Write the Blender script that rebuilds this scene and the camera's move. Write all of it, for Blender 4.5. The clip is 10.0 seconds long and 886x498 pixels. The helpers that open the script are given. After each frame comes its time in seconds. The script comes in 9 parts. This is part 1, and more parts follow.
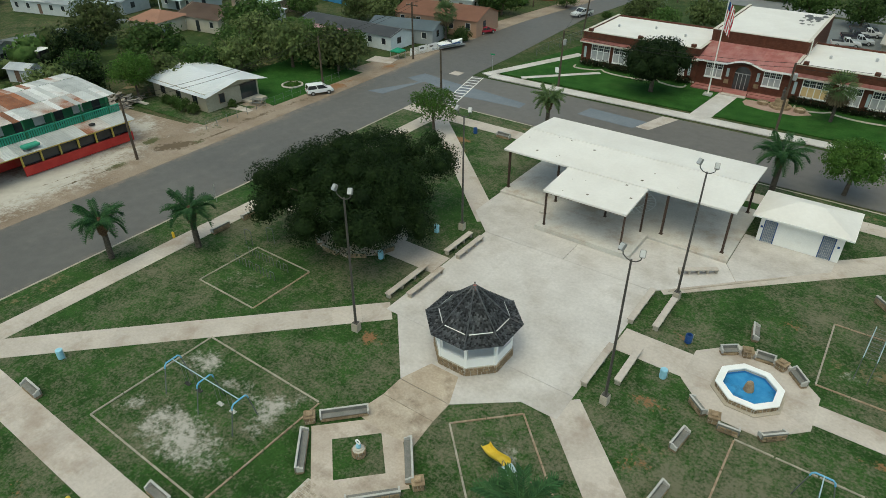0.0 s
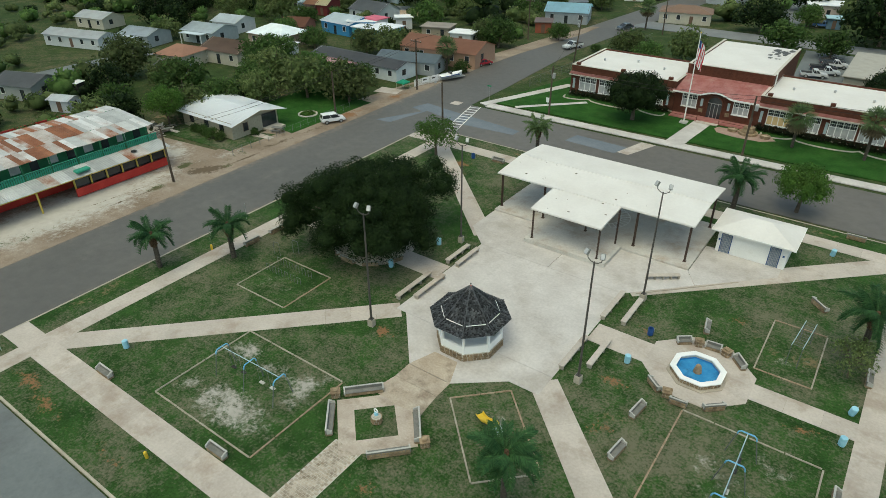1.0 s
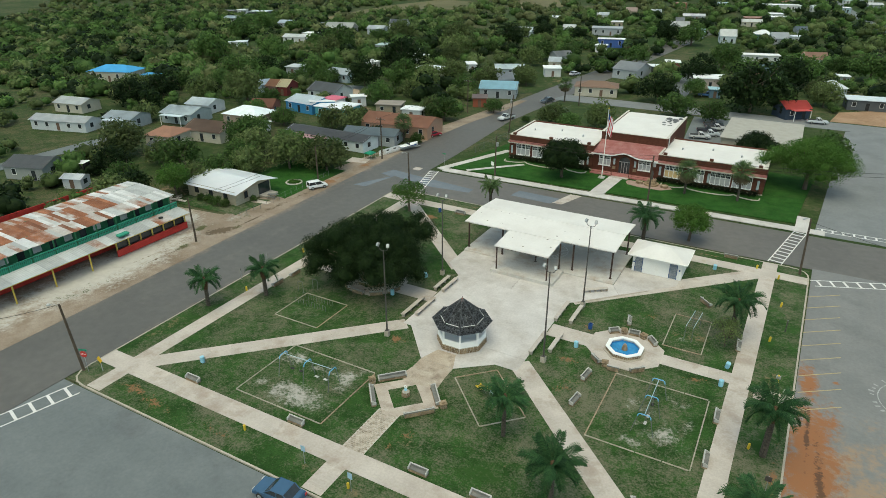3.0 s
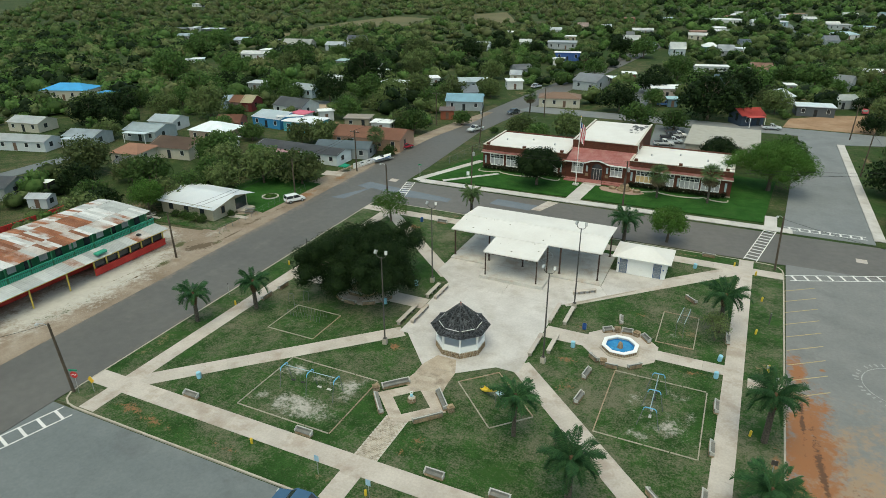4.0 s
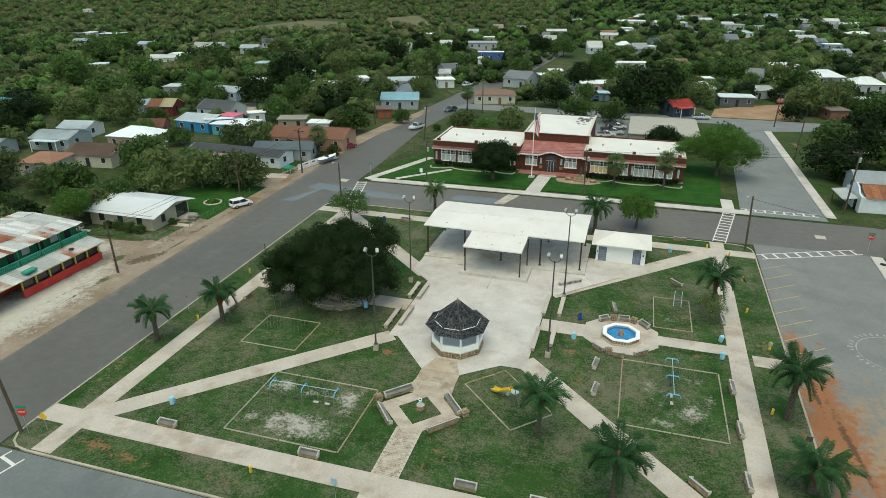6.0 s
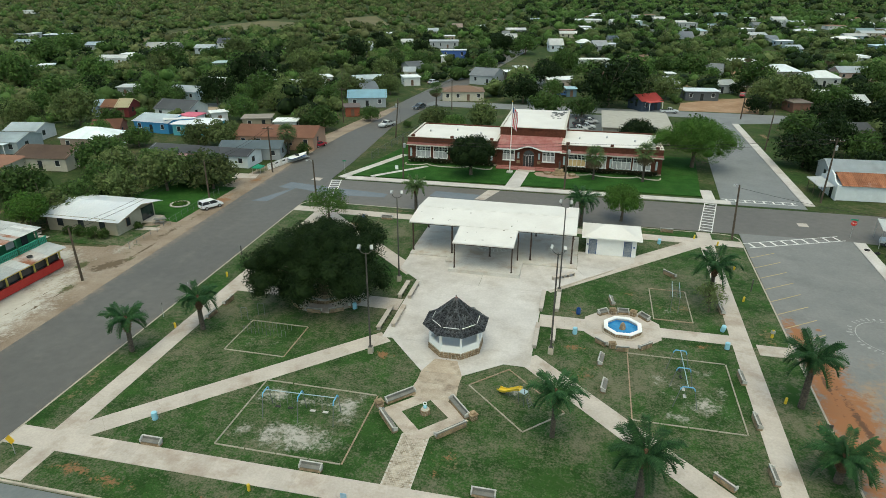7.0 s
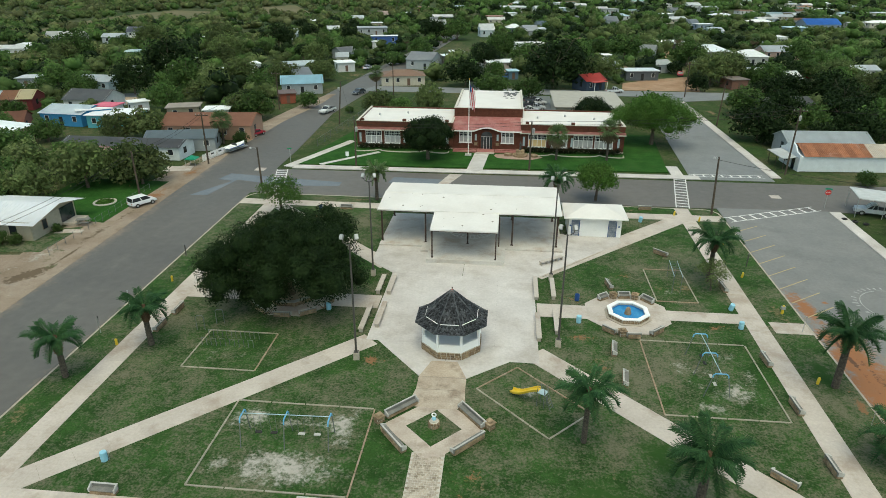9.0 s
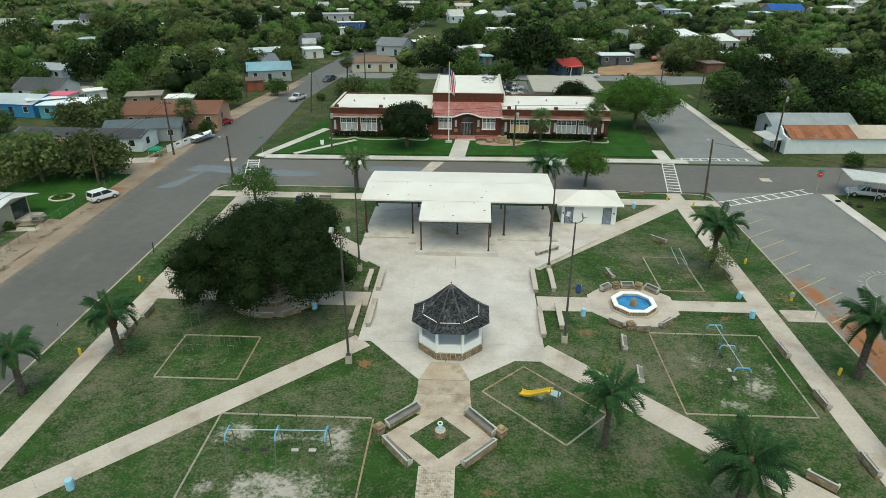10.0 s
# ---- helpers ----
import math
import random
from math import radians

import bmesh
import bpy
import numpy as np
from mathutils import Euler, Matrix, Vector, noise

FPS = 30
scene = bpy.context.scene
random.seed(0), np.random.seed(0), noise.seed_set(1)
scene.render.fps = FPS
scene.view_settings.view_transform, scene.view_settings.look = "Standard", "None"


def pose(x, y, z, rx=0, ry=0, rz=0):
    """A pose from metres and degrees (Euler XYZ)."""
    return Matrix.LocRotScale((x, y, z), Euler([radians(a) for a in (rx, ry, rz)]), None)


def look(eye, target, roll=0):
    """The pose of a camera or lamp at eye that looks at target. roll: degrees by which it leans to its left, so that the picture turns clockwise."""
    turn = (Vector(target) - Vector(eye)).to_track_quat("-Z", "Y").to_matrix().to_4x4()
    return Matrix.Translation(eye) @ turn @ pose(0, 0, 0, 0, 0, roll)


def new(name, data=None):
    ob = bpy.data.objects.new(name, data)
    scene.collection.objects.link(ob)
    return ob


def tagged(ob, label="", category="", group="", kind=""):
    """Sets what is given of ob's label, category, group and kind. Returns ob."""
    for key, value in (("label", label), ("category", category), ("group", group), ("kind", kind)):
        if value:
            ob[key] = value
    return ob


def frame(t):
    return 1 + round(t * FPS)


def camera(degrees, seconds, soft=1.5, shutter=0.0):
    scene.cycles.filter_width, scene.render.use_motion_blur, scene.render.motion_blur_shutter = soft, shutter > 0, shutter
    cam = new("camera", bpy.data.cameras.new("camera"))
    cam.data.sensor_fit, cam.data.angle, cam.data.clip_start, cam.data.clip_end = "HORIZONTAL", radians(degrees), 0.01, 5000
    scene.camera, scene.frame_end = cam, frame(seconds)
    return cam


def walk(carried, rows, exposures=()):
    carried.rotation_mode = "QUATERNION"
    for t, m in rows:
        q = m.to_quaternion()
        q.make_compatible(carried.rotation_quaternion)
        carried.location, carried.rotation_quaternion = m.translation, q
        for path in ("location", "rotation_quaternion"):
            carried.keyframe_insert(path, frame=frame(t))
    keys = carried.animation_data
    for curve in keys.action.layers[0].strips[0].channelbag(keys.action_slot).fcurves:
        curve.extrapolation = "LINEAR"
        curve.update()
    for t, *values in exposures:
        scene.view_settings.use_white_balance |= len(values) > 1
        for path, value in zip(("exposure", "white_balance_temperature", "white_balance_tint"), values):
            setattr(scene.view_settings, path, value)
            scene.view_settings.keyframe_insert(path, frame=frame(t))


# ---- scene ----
cam = camera(69.74, 10.0, 0.7)
PATH = [
    (0, (17.869, -28.526, 29.507), (-1.853, -1.218, 7.936), -0.08),
    (0.5, (20.293, -31.379, 31.499), (0.186, -4.026, 10.343), -0.25),
    (1, (22.504, -34.974, 33.333), (2.322, -7.168, 12.851), -0.23),
    (1.5, (24.380, -38.895, 35.164), (4.398, -10.409, 15.433), -0.21),
    (2, (26.068, -43.529, 36.955), (6.540, -14.154, 18.093), -0.23),
    (2.5, (27.102, -48.725, 38.534), (8.432, -18.236, 20.594), -0.15),
    (3, (27.589, -53.866, 39.733), (9.926, -22.297, 22.663), -0.12),
    (3.5, (26.391, -56.321, 39.710), (9.810, -23.864, 23.228), -0.14),
    (4, (24.083, -56.606, 38.952), (8.661, -23.440, 22.759), -0.15),
    (4.5, (21.779, -56.658, 38.211), (7.548, -22.890, 22.174), -0.12),
    (5, (19.549, -56.607, 37.503), (6.527, -22.319, 21.543), -0.06),
    (5.5, (17.355, -56.384, 36.760), (5.554, -21.634, 20.849), -0.00),
    (6, (15.173, -55.931, 35.932), (4.600, -20.760, 20.080), 0.04),
    (6.5, (13.032, -55.245, 35.038), (3.684, -19.703, 19.248), 0.06),
    (7, (10.975, -54.338, 34.118), (2.836, -18.482, 18.368), 0.07),
    (7.5, (9.040, -53.219, 33.205), (2.081, -17.116, 17.453), 0.07),
    (8, (7.246, -51.895, 32.314), (1.428, -15.616, 16.503), 0.07),
    (8.5, (5.605, -50.373, 31.455), (0.885, -13.993, 15.512), 0.07),
    (9, (4.119, -48.669, 30.634), (0.450, -12.261, 14.479), 0.09),
    (9.5, (2.744, -46.837, 29.841), (0.090, -10.462, 13.417), 0.12),
    (10, (1.425, -44.942, 29.063), (-0.236, -8.643, 12.340), 0.16),
]
walk(cam, [(t, look(eye, target, roll)) for t, eye, target, roll in PATH], exposures=[(0, 0.52, 7350, -10), (2.5, 0.7, 7350, -10), (10, 0.75, 7350, -10)])

# ---- light ----
SUN_EL, SUN_AZ = radians(70), radians(172)
world = bpy.data.worlds.new("sky")
scene.world = world
world.use_nodes = True
wn = world.node_tree.nodes
sky = wn.new("ShaderNodeTexSky")
sky.sky_type, sky.sun_disc, sky.sun_elevation, sky.sun_rotation = "NISHITA", False, SUN_EL, SUN_AZ
sky.air_density, sky.dust_density, sky.ozone_density = 1.0, 3.0, 1.0
world.node_tree.links.new(sky.outputs[0], wn["Background"].inputs[0])
wn["Background"].inputs[1].default_value = 0.138
sun = new("sun", bpy.data.lights.new("sun", "SUN"))
sun.data.energy, sun.data.angle, sun.data.color = 0.45, radians(60), (1.0, 0.96, 0.9)
sun.matrix_world = look((-300 * math.sin(-SUN_AZ), 300 * math.cos(SUN_AZ), 300 * math.tan(SUN_EL)), (0, 0, 0))


# ---- materials ----
def surf(name, c1, c2, scale=1.0, rough=0.85, bump=0.0, bscale=40.0, c3=None, s3=0.15, amt3=0.5, lo3=0.45, metal=0.0, spec=0.3, rnd=0.0, fine=0.35, coord="world"):
    """A two-scale surface: c1 and c2 mixed by noise of that scale a metre, c3 as larger stains, fine grain and relief."""
    m = bpy.data.materials.new(name)
    m.use_nodes = True
    n, l = m.node_tree.nodes, m.node_tree.links
    b = n["Principled BSDF"]
    if coord == "world":
        src = n.new("ShaderNodeNewGeometry").outputs["Position"]
    else:
        src = n.new("ShaderNodeTexCoord").outputs["Object"]

    def noi(sc, detail=5.0, ro=0.6):
        t = n.new("ShaderNodeTexNoise")
        t.inputs["Scale"].default_value, t.inputs["Detail"].default_value, t.inputs["Roughness"].default_value = sc, detail, ro
        l.new(src, t.inputs["Vector"])
        return t.outputs["Fac"]

    def ramp(fac, a, z):
        r = n.new("ShaderNodeMapRange")
        r.inputs["From Min"].default_value, r.inputs["From Max"].default_value = a, z
        l.new(fac, r.inputs["Value"])
        return r.outputs["Result"]

    def mix(fac, a, z, mode="MIX"):
        x = n.new("ShaderNodeMix")
        x.data_type, x.blend_type = "RGBA", mode
        for key, v in ((0, fac), (6, a), (7, z)):
            if isinstance(v, (int, float)):
                x.inputs[key].default_value = v
            elif isinstance(v, tuple):
                x.inputs[key].default_value = (*v, 1)
            else:
                l.new(v, x.inputs[key])
        return x.outputs[2]

    col = mix(ramp(noi(scale), 0.35, 0.65), c1, c2)
    if c3:
        k = n.new("ShaderNodeMath")
        k.operation = "MULTIPLY"
        k.inputs[1].default_value = amt3
        l.new(ramp(noi(s3, 6.0, 0.65), lo3, lo3 + 0.15), k.inputs[0])
        col = mix(k.outputs[0], col, c3)
    if fine:
        g = ramp(noi(scale * 14, 3.0), 0.2, 0.8)
        v = n.new("ShaderNodeMapRange")
        v.inputs["To Min"].default_value, v.inputs["To Max"].default_value = 1 - fine, 1 + fine
        l.new(g, v.inputs["Value"])
        h = n.new("ShaderNodeHueSaturation")
        l.new(v.outputs["Result"], h.inputs["Value"])
        l.new(col, h.inputs["Color"])
        col = h.outputs["Color"]
    if rnd:
        o = n.new("ShaderNodeObjectInfo").outputs["Random"]
        v = n.new("ShaderNodeMapRange")
        v.inputs["To Min"].default_value, v.inputs["To Max"].default_value = 1 - rnd, 1 + rnd
        l.new(o, v.inputs["Value"])
        h = n.new("ShaderNodeHueSaturation")
        l.new(v.outputs["Result"], h.inputs["Value"])
        l.new(col, h.inputs["Color"])
        col = h.outputs["Color"]
    l.new(col, b.inputs["Base Color"])
    b.inputs["Roughness"].default_value, b.inputs["Metallic"].default_value = rough, metal
    b.inputs["Specular IOR Level"].default_value = spec
    if bump:
        u = n.new("ShaderNodeBump")
        u.inputs["Strength"].default_value, u.inputs["Distance"].default_value = bump, 0.02
        l.new(noi(bscale, 3.0), u.inputs["Height"])
        l.new(u.outputs["Normal"], b.inputs["Normal"])
    return m


def leafy(name, c1, c2, scale=0.6, rnd=0.25, thin=0.35):
    """Foliage: every leaf its own shade; light comes through the leaves."""
    m = surf(name, c1, c2, scale, 0.7, 0, fine=0.2, rnd=rnd, spec=0.12)
    n, l = m.node_tree.nodes, m.node_tree.links
    b = n["Principled BSDF"]
    link = b.inputs["Base Color"].links[0].from_socket
    isl = n.new("ShaderNodeNewGeometry").outputs["Random Per Island"]
    v = n.new("ShaderNodeMapRange")
    v.inputs["To Min"].default_value, v.inputs["To Max"].default_value = 0.7, 1.32
    l.new(isl, v.inputs["Value"])
    h = n.new("ShaderNodeHueSaturation")
    l.new(v.outputs["Result"], h.inputs["Value"])
    l.new(link, h.inputs["Color"])
    l.new(h.outputs["Color"], b.inputs["Base Color"])
    t = n.new("ShaderNodeBsdfTranslucent")
    l.new(h.outputs["Color"], t.inputs["Color"])
    x = n.new("ShaderNodeMixShader")
    x.inputs[0].default_value = thin
    l.new(b.outputs[0], x.inputs[1])
    l.new(t.outputs[0], x.inputs[2])
    l.new(x.outputs[0], n["Material Output"].inputs["Surface"])
    return m


def worn(m, layers):
    """Wear of its own shape on a ground: each layer is two colours, a grain, and soft-edged spots (x, y, rx, ry, strength, turn)."""
    n, l = m.node_tree.nodes, m.node_tree.links
    b = n["Principled BSDF"]
    pos = n.new("ShaderNodeNewGeometry").outputs["Position"]

    def math_node(op, a, c, clamp=False):
        k = n.new("ShaderNodeMath")
        k.operation, k.use_clamp = op, clamp
        for i, v in ((0, a), (1, c)):
            if isinstance(v, (int, float)):
                k.inputs[i].default_value = v
            else:
                l.new(v, k.inputs[i])
        return k.outputs[0]

    def noi(sc, detail, ro):
        t = n.new("ShaderNodeTexNoise")
        t.inputs["Scale"].default_value, t.inputs["Detail"].default_value, t.inputs["Roughness"].default_value = sc, detail, ro
        l.new(pos, t.inputs["Vector"])
        return t.outputs["Fac"]

    for c1, c2, grain, edge, spots in layers:
        tot = None
        for x, y, rx, ry, k, rot in spots:
            mp = n.new("ShaderNodeMapping")
            mp.vector_type = "TEXTURE"
            mp.inputs["Location"].default_value = (x, y, 0)
            mp.inputs["Rotation"].default_value = (0, 0, radians(rot))
            mp.inputs["Scale"].default_value = (rx, ry, 1000)
            l.new(pos, mp.inputs["Vector"])
            ln = n.new("ShaderNodeVectorMath")
            ln.operation = "LENGTH"
            l.new(mp.outputs[0], ln.inputs[0])
            f = math_node("MULTIPLY", math_node("SUBTRACT", 1.0, ln.outputs["Value"], True), k)
            tot = f if tot is None else math_node("MAXIMUM", tot, f)
        mid, fin = noi(grain, 7.0, 0.72), noi(grain * 6, 4.0, 0.7)
        v = math_node("ADD", math_node("MULTIPLY", math_node("SUBTRACT", mid, 0.5), 3.2), math_node("MULTIPLY", math_node("SUBTRACT", fin, 0.5), 1.9))
        v = math_node("SUBTRACT", math_node("ADD", math_node("MULTIPLY", tot, 1.8), v), 0.75)
        fac = n.new("ShaderNodeMapRange")
        fac.interpolation_type = "SMOOTHSTEP"
        fac.inputs["From Min"].default_value, fac.inputs["From Max"].default_value = 0.0, edge
        l.new(v, fac.inputs["Value"])
        gate = math_node("MULTIPLY", fac.outputs["Result"], math_node("MULTIPLY", tot, 6.0, True))
        cm = n.new("ShaderNodeMix")
        cm.data_type = "RGBA"
        cm.inputs[6].default_value, cm.inputs[7].default_value = (*c1, 1), (*c2, 1)
        l.new(noi(grain * 2.3, 4.0, 0.6), cm.inputs[0])
        x = n.new("ShaderNodeMix")
        x.data_type = "RGBA"
        l.new(gate, x.inputs[0])
        l.new(b.inputs["Base Color"].links[0].from_socket, x.inputs[6])
        l.new(cm.outputs[2], x.inputs[7])
        l.new(x.outputs[2], b.inputs["Base Color"])
    return m


def turf(name, green, deep, dry, amount, patch=0.09):
    """Lawn: green grass, darker clumps, and dry blades in speckles that gather in drifts."""
    m = surf(name, deep, green, 0.45, 0.95, 0.7, 22, fine=0.4, spec=0.1)
    n, l = m.node_tree.nodes, m.node_tree.links
    b = n["Principled BSDF"]
    pos = n.new("ShaderNodeNewGeometry").outputs["Position"]
    sums = None
    for sc, w, det in ((patch, 2.6, 3.0), (0.3, 2.2, 5.0), (1.5, 2.2, 6.0), (5.5, 3.2, 6.0)):
        t = n.new("ShaderNodeTexNoise")
        t.inputs["Scale"].default_value, t.inputs["Detail"].default_value, t.inputs["Roughness"].default_value = sc, det, 0.65
        l.new(pos, t.inputs["Vector"])
        a = n.new("ShaderNodeMath")
        a.operation = "MULTIPLY_ADD"
        a.inputs[1].default_value, a.inputs[2].default_value = w, -w / 2
        l.new(t.outputs["Fac"], a.inputs[0])
        if sums is None:
            sums = a.outputs[0]
        else:
            ad = n.new("ShaderNodeMath")
            l.new(sums, ad.inputs[0])
            l.new(a.outputs[0], ad.inputs[1])
            sums = ad.outputs[0]
    r = n.new("ShaderNodeMapRange")
    r.inputs["From Min"].default_value, r.inputs["From Max"].default_value = 0.2 - amount, 1.2 - amount
    r.inputs["To Max"].default_value = 0.85
    l.new(sums, r.inputs["Value"])
    x = n.new("ShaderNodeMix")
    x.data_type = "RGBA"
    x.inputs[7].default_value = (*dry, 1)
    l.new(r.outputs["Result"], x.inputs[0])
    l.new(b.inputs["Base Color"].links[0].from_socket, x.inputs[6])
    l.new(x.outputs[2], b.inputs["Base Color"])
    return m


def speckle(m, lo, hi):
    """Each separate piece of the mesh takes its own shade."""
    n, l = m.node_tree.nodes, m.node_tree.links
    b = n["Principled BSDF"]
    v = n.new("ShaderNodeMapRange")
    v.inputs["To Min"].default_value, v.inputs["To Max"].default_value = lo, hi
    l.new(n.new("ShaderNodeNewGeometry").outputs["Random Per Island"], v.inputs["Value"])
    h = n.new("ShaderNodeHueSaturation")
    l.new(v.outputs["Result"], h.inputs["Value"])
    l.new(b.inputs["Base Color"].links[0].from_socket, h.inputs["Color"])
    l.new(h.outputs["Color"], b.inputs["Base Color"])
    return m


M = {}
M["earth"] = worn(turf("town_ground", (0.045, 0.072, 0.022), (0.026, 0.048, 0.015), (0.14, 0.115, 0.07), 0.3, 0.03), (
    ((0.3, 0.21, 0.14), (0.22, 0.15, 0.095), 0.25, 0.8, ((-101.21, 17.46, 9, 6, 0.9, 0), (-77.83, 27.78, 2.4, 11, 0.9, -5), (-68.45, 18.36, 8, 4, 0.7, 0), (-99.28, 39.58, 9, 3, 0.7, 0), (-62.82, 37.15, 6, 5, 0.6, 0), (-153.52, 88.78, 14, 5, 0.7, 0), (-92.37, 31.04, 6, 6, 0.6, 0), (-63.64, 59.62, 10, 2.5, 0.7, 0), (-87.54, 107.97, 14, 6, 0.7, 0), (-75.66, 89.57, 9, 5, 0.6, 0), (-55.71, 80.3, 4, 8, 0.6, 0), (-44.53, 153.61, 6, 20, 0.6, 0), (17.58, 163.46, 18, 8, 0.6, 0), (44.24, 180.52, 14, 14, 0.7, 0), (50.05, 150.54, 18, 12, 1.0, 0), (63.73, 173.76, 9, 18, 0.9, 0), (83.14, 197.2, 18, 8, 0.6, 0), (109.57, 183.98, 16, 10, 0.6, 0), (11.29, 225.44, 20, 10, 0.6, 0), (55, 99.18, 3, 20, 0.6, 0))),))
M["grass"] = worn(turf("lawn", (0.036, 0.084, 0.02), (0.02, 0.05, 0.012), (0.155, 0.143, 0.098), 0.5), (
    ((0.2, 0.15, 0.085), (0.15, 0.125, 0.07), 0.5, 0.6, ((-20.12, -15.04, 6, 4, 0.35, 0), (12.03, -15.46, 4.5, 4, 0.3, 0), (-31.29, -14.08, 1.6, 9, 0.6, 0), (-18.68, 36.78, 9, 1.2, 0.6, 0), (20.57, 36.45, 9, 1.2, 0.6, 0), (2.23, -16.95, 4, 3, 0.45, 0), (22.33, 12.89, 7, 6, 0.45, 0), (20.39, 20, 6, 5, 0.35, 0), (31.15, 9.84, 1.6, 12, 0.5, 0), (0.03, -24.08, 14, 1.5, 0.5, 0), (13.12, -2.13, 3, 4, 0.4, 0))),
    ((0.036, 0.082, 0.019), (0.024, 0.058, 0.013), 0.35, 0.8, ((15.64, -13.19, 5.0, 3.0, 0.85, -40), (11.52, -17.12, 6.5, 2.6, 0.85, 0), (31.05, -2.13, 2.0, 8, 0.85, 0), (31.19, -11, 1.8, 8, 0.8, 0), (-19.93, -14.06, 2.2, 5, 0.8, 20), (-4.59, -15.5, 1.4, 5, 0.8, 0), (-30.13, -10.91, 1.8, 9, 0.7, -28), (-23.41, 2.9, 3.5, 3, 0.6, 0), (-13.15, -2.72, 3, 2.2, 0.6, 0), (11.76, 6.27, 1.4, 3.6, 0.6, 0))),
    ((0.19, 0.165, 0.115), (0.13, 0.125, 0.08), 0.7, 0.9, ((4.63, -15.38, 3.4, 2.6, 0.55, 0), (22.01, -13.37, 4.5, 2.4, 0.5, -40), (21.94, 22.64, 4.5, 3, 0.5, 0), (-24.94, -4.72, 3.4, 2.4, 0.45, 0))),
    ((0.25, 0.13, 0.065), (0.19, 0.11, 0.06), 0.8, 0.5, ((-24.55, -23.9, 4, 1.2, 0.72, 0), (-20.51, -24.47, 5, 1.2, 0.62, 0), (-12.97, -24.34, 4, 1.2, 0.5, 0), (-6.45, -3.52, 1.8, 1.2, 0.8, 0), (-21.3, 29.5, 3.2, 2.2, 0.7, 0), (11.17, 8.89, 2, 3, 0.4, 0), (2.23, -18.52, 1.2, 1.0, 0.6, 0), (32.07, -6.09, 0.9, 9, 0.6, 0), (-18.23, -3.12, 2, 2, 0.3, 0), (11.64, 1.86, 2.4, 2.0, 0.5, 0), (17.3, 14.93, 4, 2.4, 0.45, 0), (24.25, 4.84, 3, 1.2, 0.5, 0), (12.71, -3.12, 1.6, 3, 0.5, 0), (-19.39, 26.38, 2, 3, 0.6, 0), (2.63, -16.56, 2.4, 1.6, 0.5, 0))),
    ((0.44, 0.415, 0.375), (0.32, 0.295, 0.25), 0.55, 0.95, ((-9.8, -16.9, 6.6, 3.0, 0.98, 0), (-13.9, -11.9, 2.6, 2.4, 0.85, 0), (-6.9, -12.4, 2.4, 3.6, 0.85, 0), (-10.45, -12.46, 3.6, 1.8, 0.62, 0), (-14.25, -16.8, 2.2, 2.4, 0.7, 0), (23.2, -5.2, 4.2, 3.8, 0.74, 0), (20.49, -7.28, 3.0, 1.2, 0.74, 0), (24.74, -3.12, 1.6, 3.0, 0.6, 0), (20.14, -2.33, 3.0, 3.0, 0.6, 0), (23.18, 0.06, 3.0, 2.0, 0.6, 0), (6.26, -7.29, 3.4, 2.4, 0.58, -45), (-19.25, -3.32, 3.6, 3.4, 0.48, 0), (22.23, 12.49, 2.0, 4.0, 0.48, 0)))))
M["weeds"] = worn(turf("weedy_grass", (0.04, 0.075, 0.02), (0.026, 0.052, 0.016), (0.11, 0.095, 0.05), 0.3), (
    ((0.24, 0.16, 0.1), (0.18, 0.13, 0.08), 0.5, 0.7, ((51.59, 104.8, 1.6, 7, 0.8, 0), (52.04, 87.14, 1.4, 4, 0.7, 0), (52.71, 74.12, 2.2, 3, 0.6, 0))),))
M["lush"] = turf("watered_lawn", (0.032, 0.095, 0.018), (0.018, 0.06, 0.01), (0.05, 0.085, 0.025), 0.0)
M["asphalt"] = worn(surf("asphalt", (0.1, 0.095, 0.086), (0.124, 0.117, 0.105), 0.07, 0.62, 0.25, 60, (0.108, 0.1, 0.089), 0.035, 0.7, 0.5, fine=0.14, spec=0.4), (
    ((0.2, 0.16, 0.12), (0.26, 0.2, 0.145), 0.3, 1.6, ((-44.72, -0.1, 2.6, 80, 1.1, 0), (-45.46, 51.86, 2.0, 30, 1.0, 0), (-33.09, 4.94, 1.3, 60, 0.7, 0), (-0.01, 38.09, 60, 1.0, 0.7, 0), (-0.02, 50.92, 60, 0.8, 0.6, 0), (-36.65, 46.43, 8, 6, 0.45, 0))),
    ((0.175, 0.16, 0.138), (0.15, 0.138, 0.122), 0.12, 1.6, ((-39.22, 20.29, 2.2, 90, 0.7, 0), (10.35, 44.9, 70, 2.0, 0.6, 2)))))
M["asphalt_tan"] = worn(surf("tan_asphalt", (0.116, 0.107, 0.096), (0.14, 0.129, 0.115), 0.07, 0.62, 0.25, 60, (0.13, 0.12, 0.105), 0.035, 0.7, 0.5, fine=0.14, spec=0.4), (
    ((0.2, 0.16, 0.12), (0.26, 0.2, 0.145), 0.3, 1.6, ((-44.72, -0.1, 2.6, 80, 1.1, 0), (-45.46, 51.86, 2.0, 30, 1.0, 0), (-33.09, 4.94, 1.3, 60, 0.7, 0), (-0.01, 38.09, 60, 1.0, 0.7, 0), (-0.02, 50.92, 60, 0.8, 0.6, 0), (-36.65, 46.43, 8, 6, 0.45, 0))),
    ((0.175, 0.16, 0.138), (0.15, 0.138, 0.122), 0.12, 1.6, ((-39.22, 20.29, 2.2, 90, 0.7, 0), (10.35, 44.9, 70, 2.0, 0.6, 2)))))
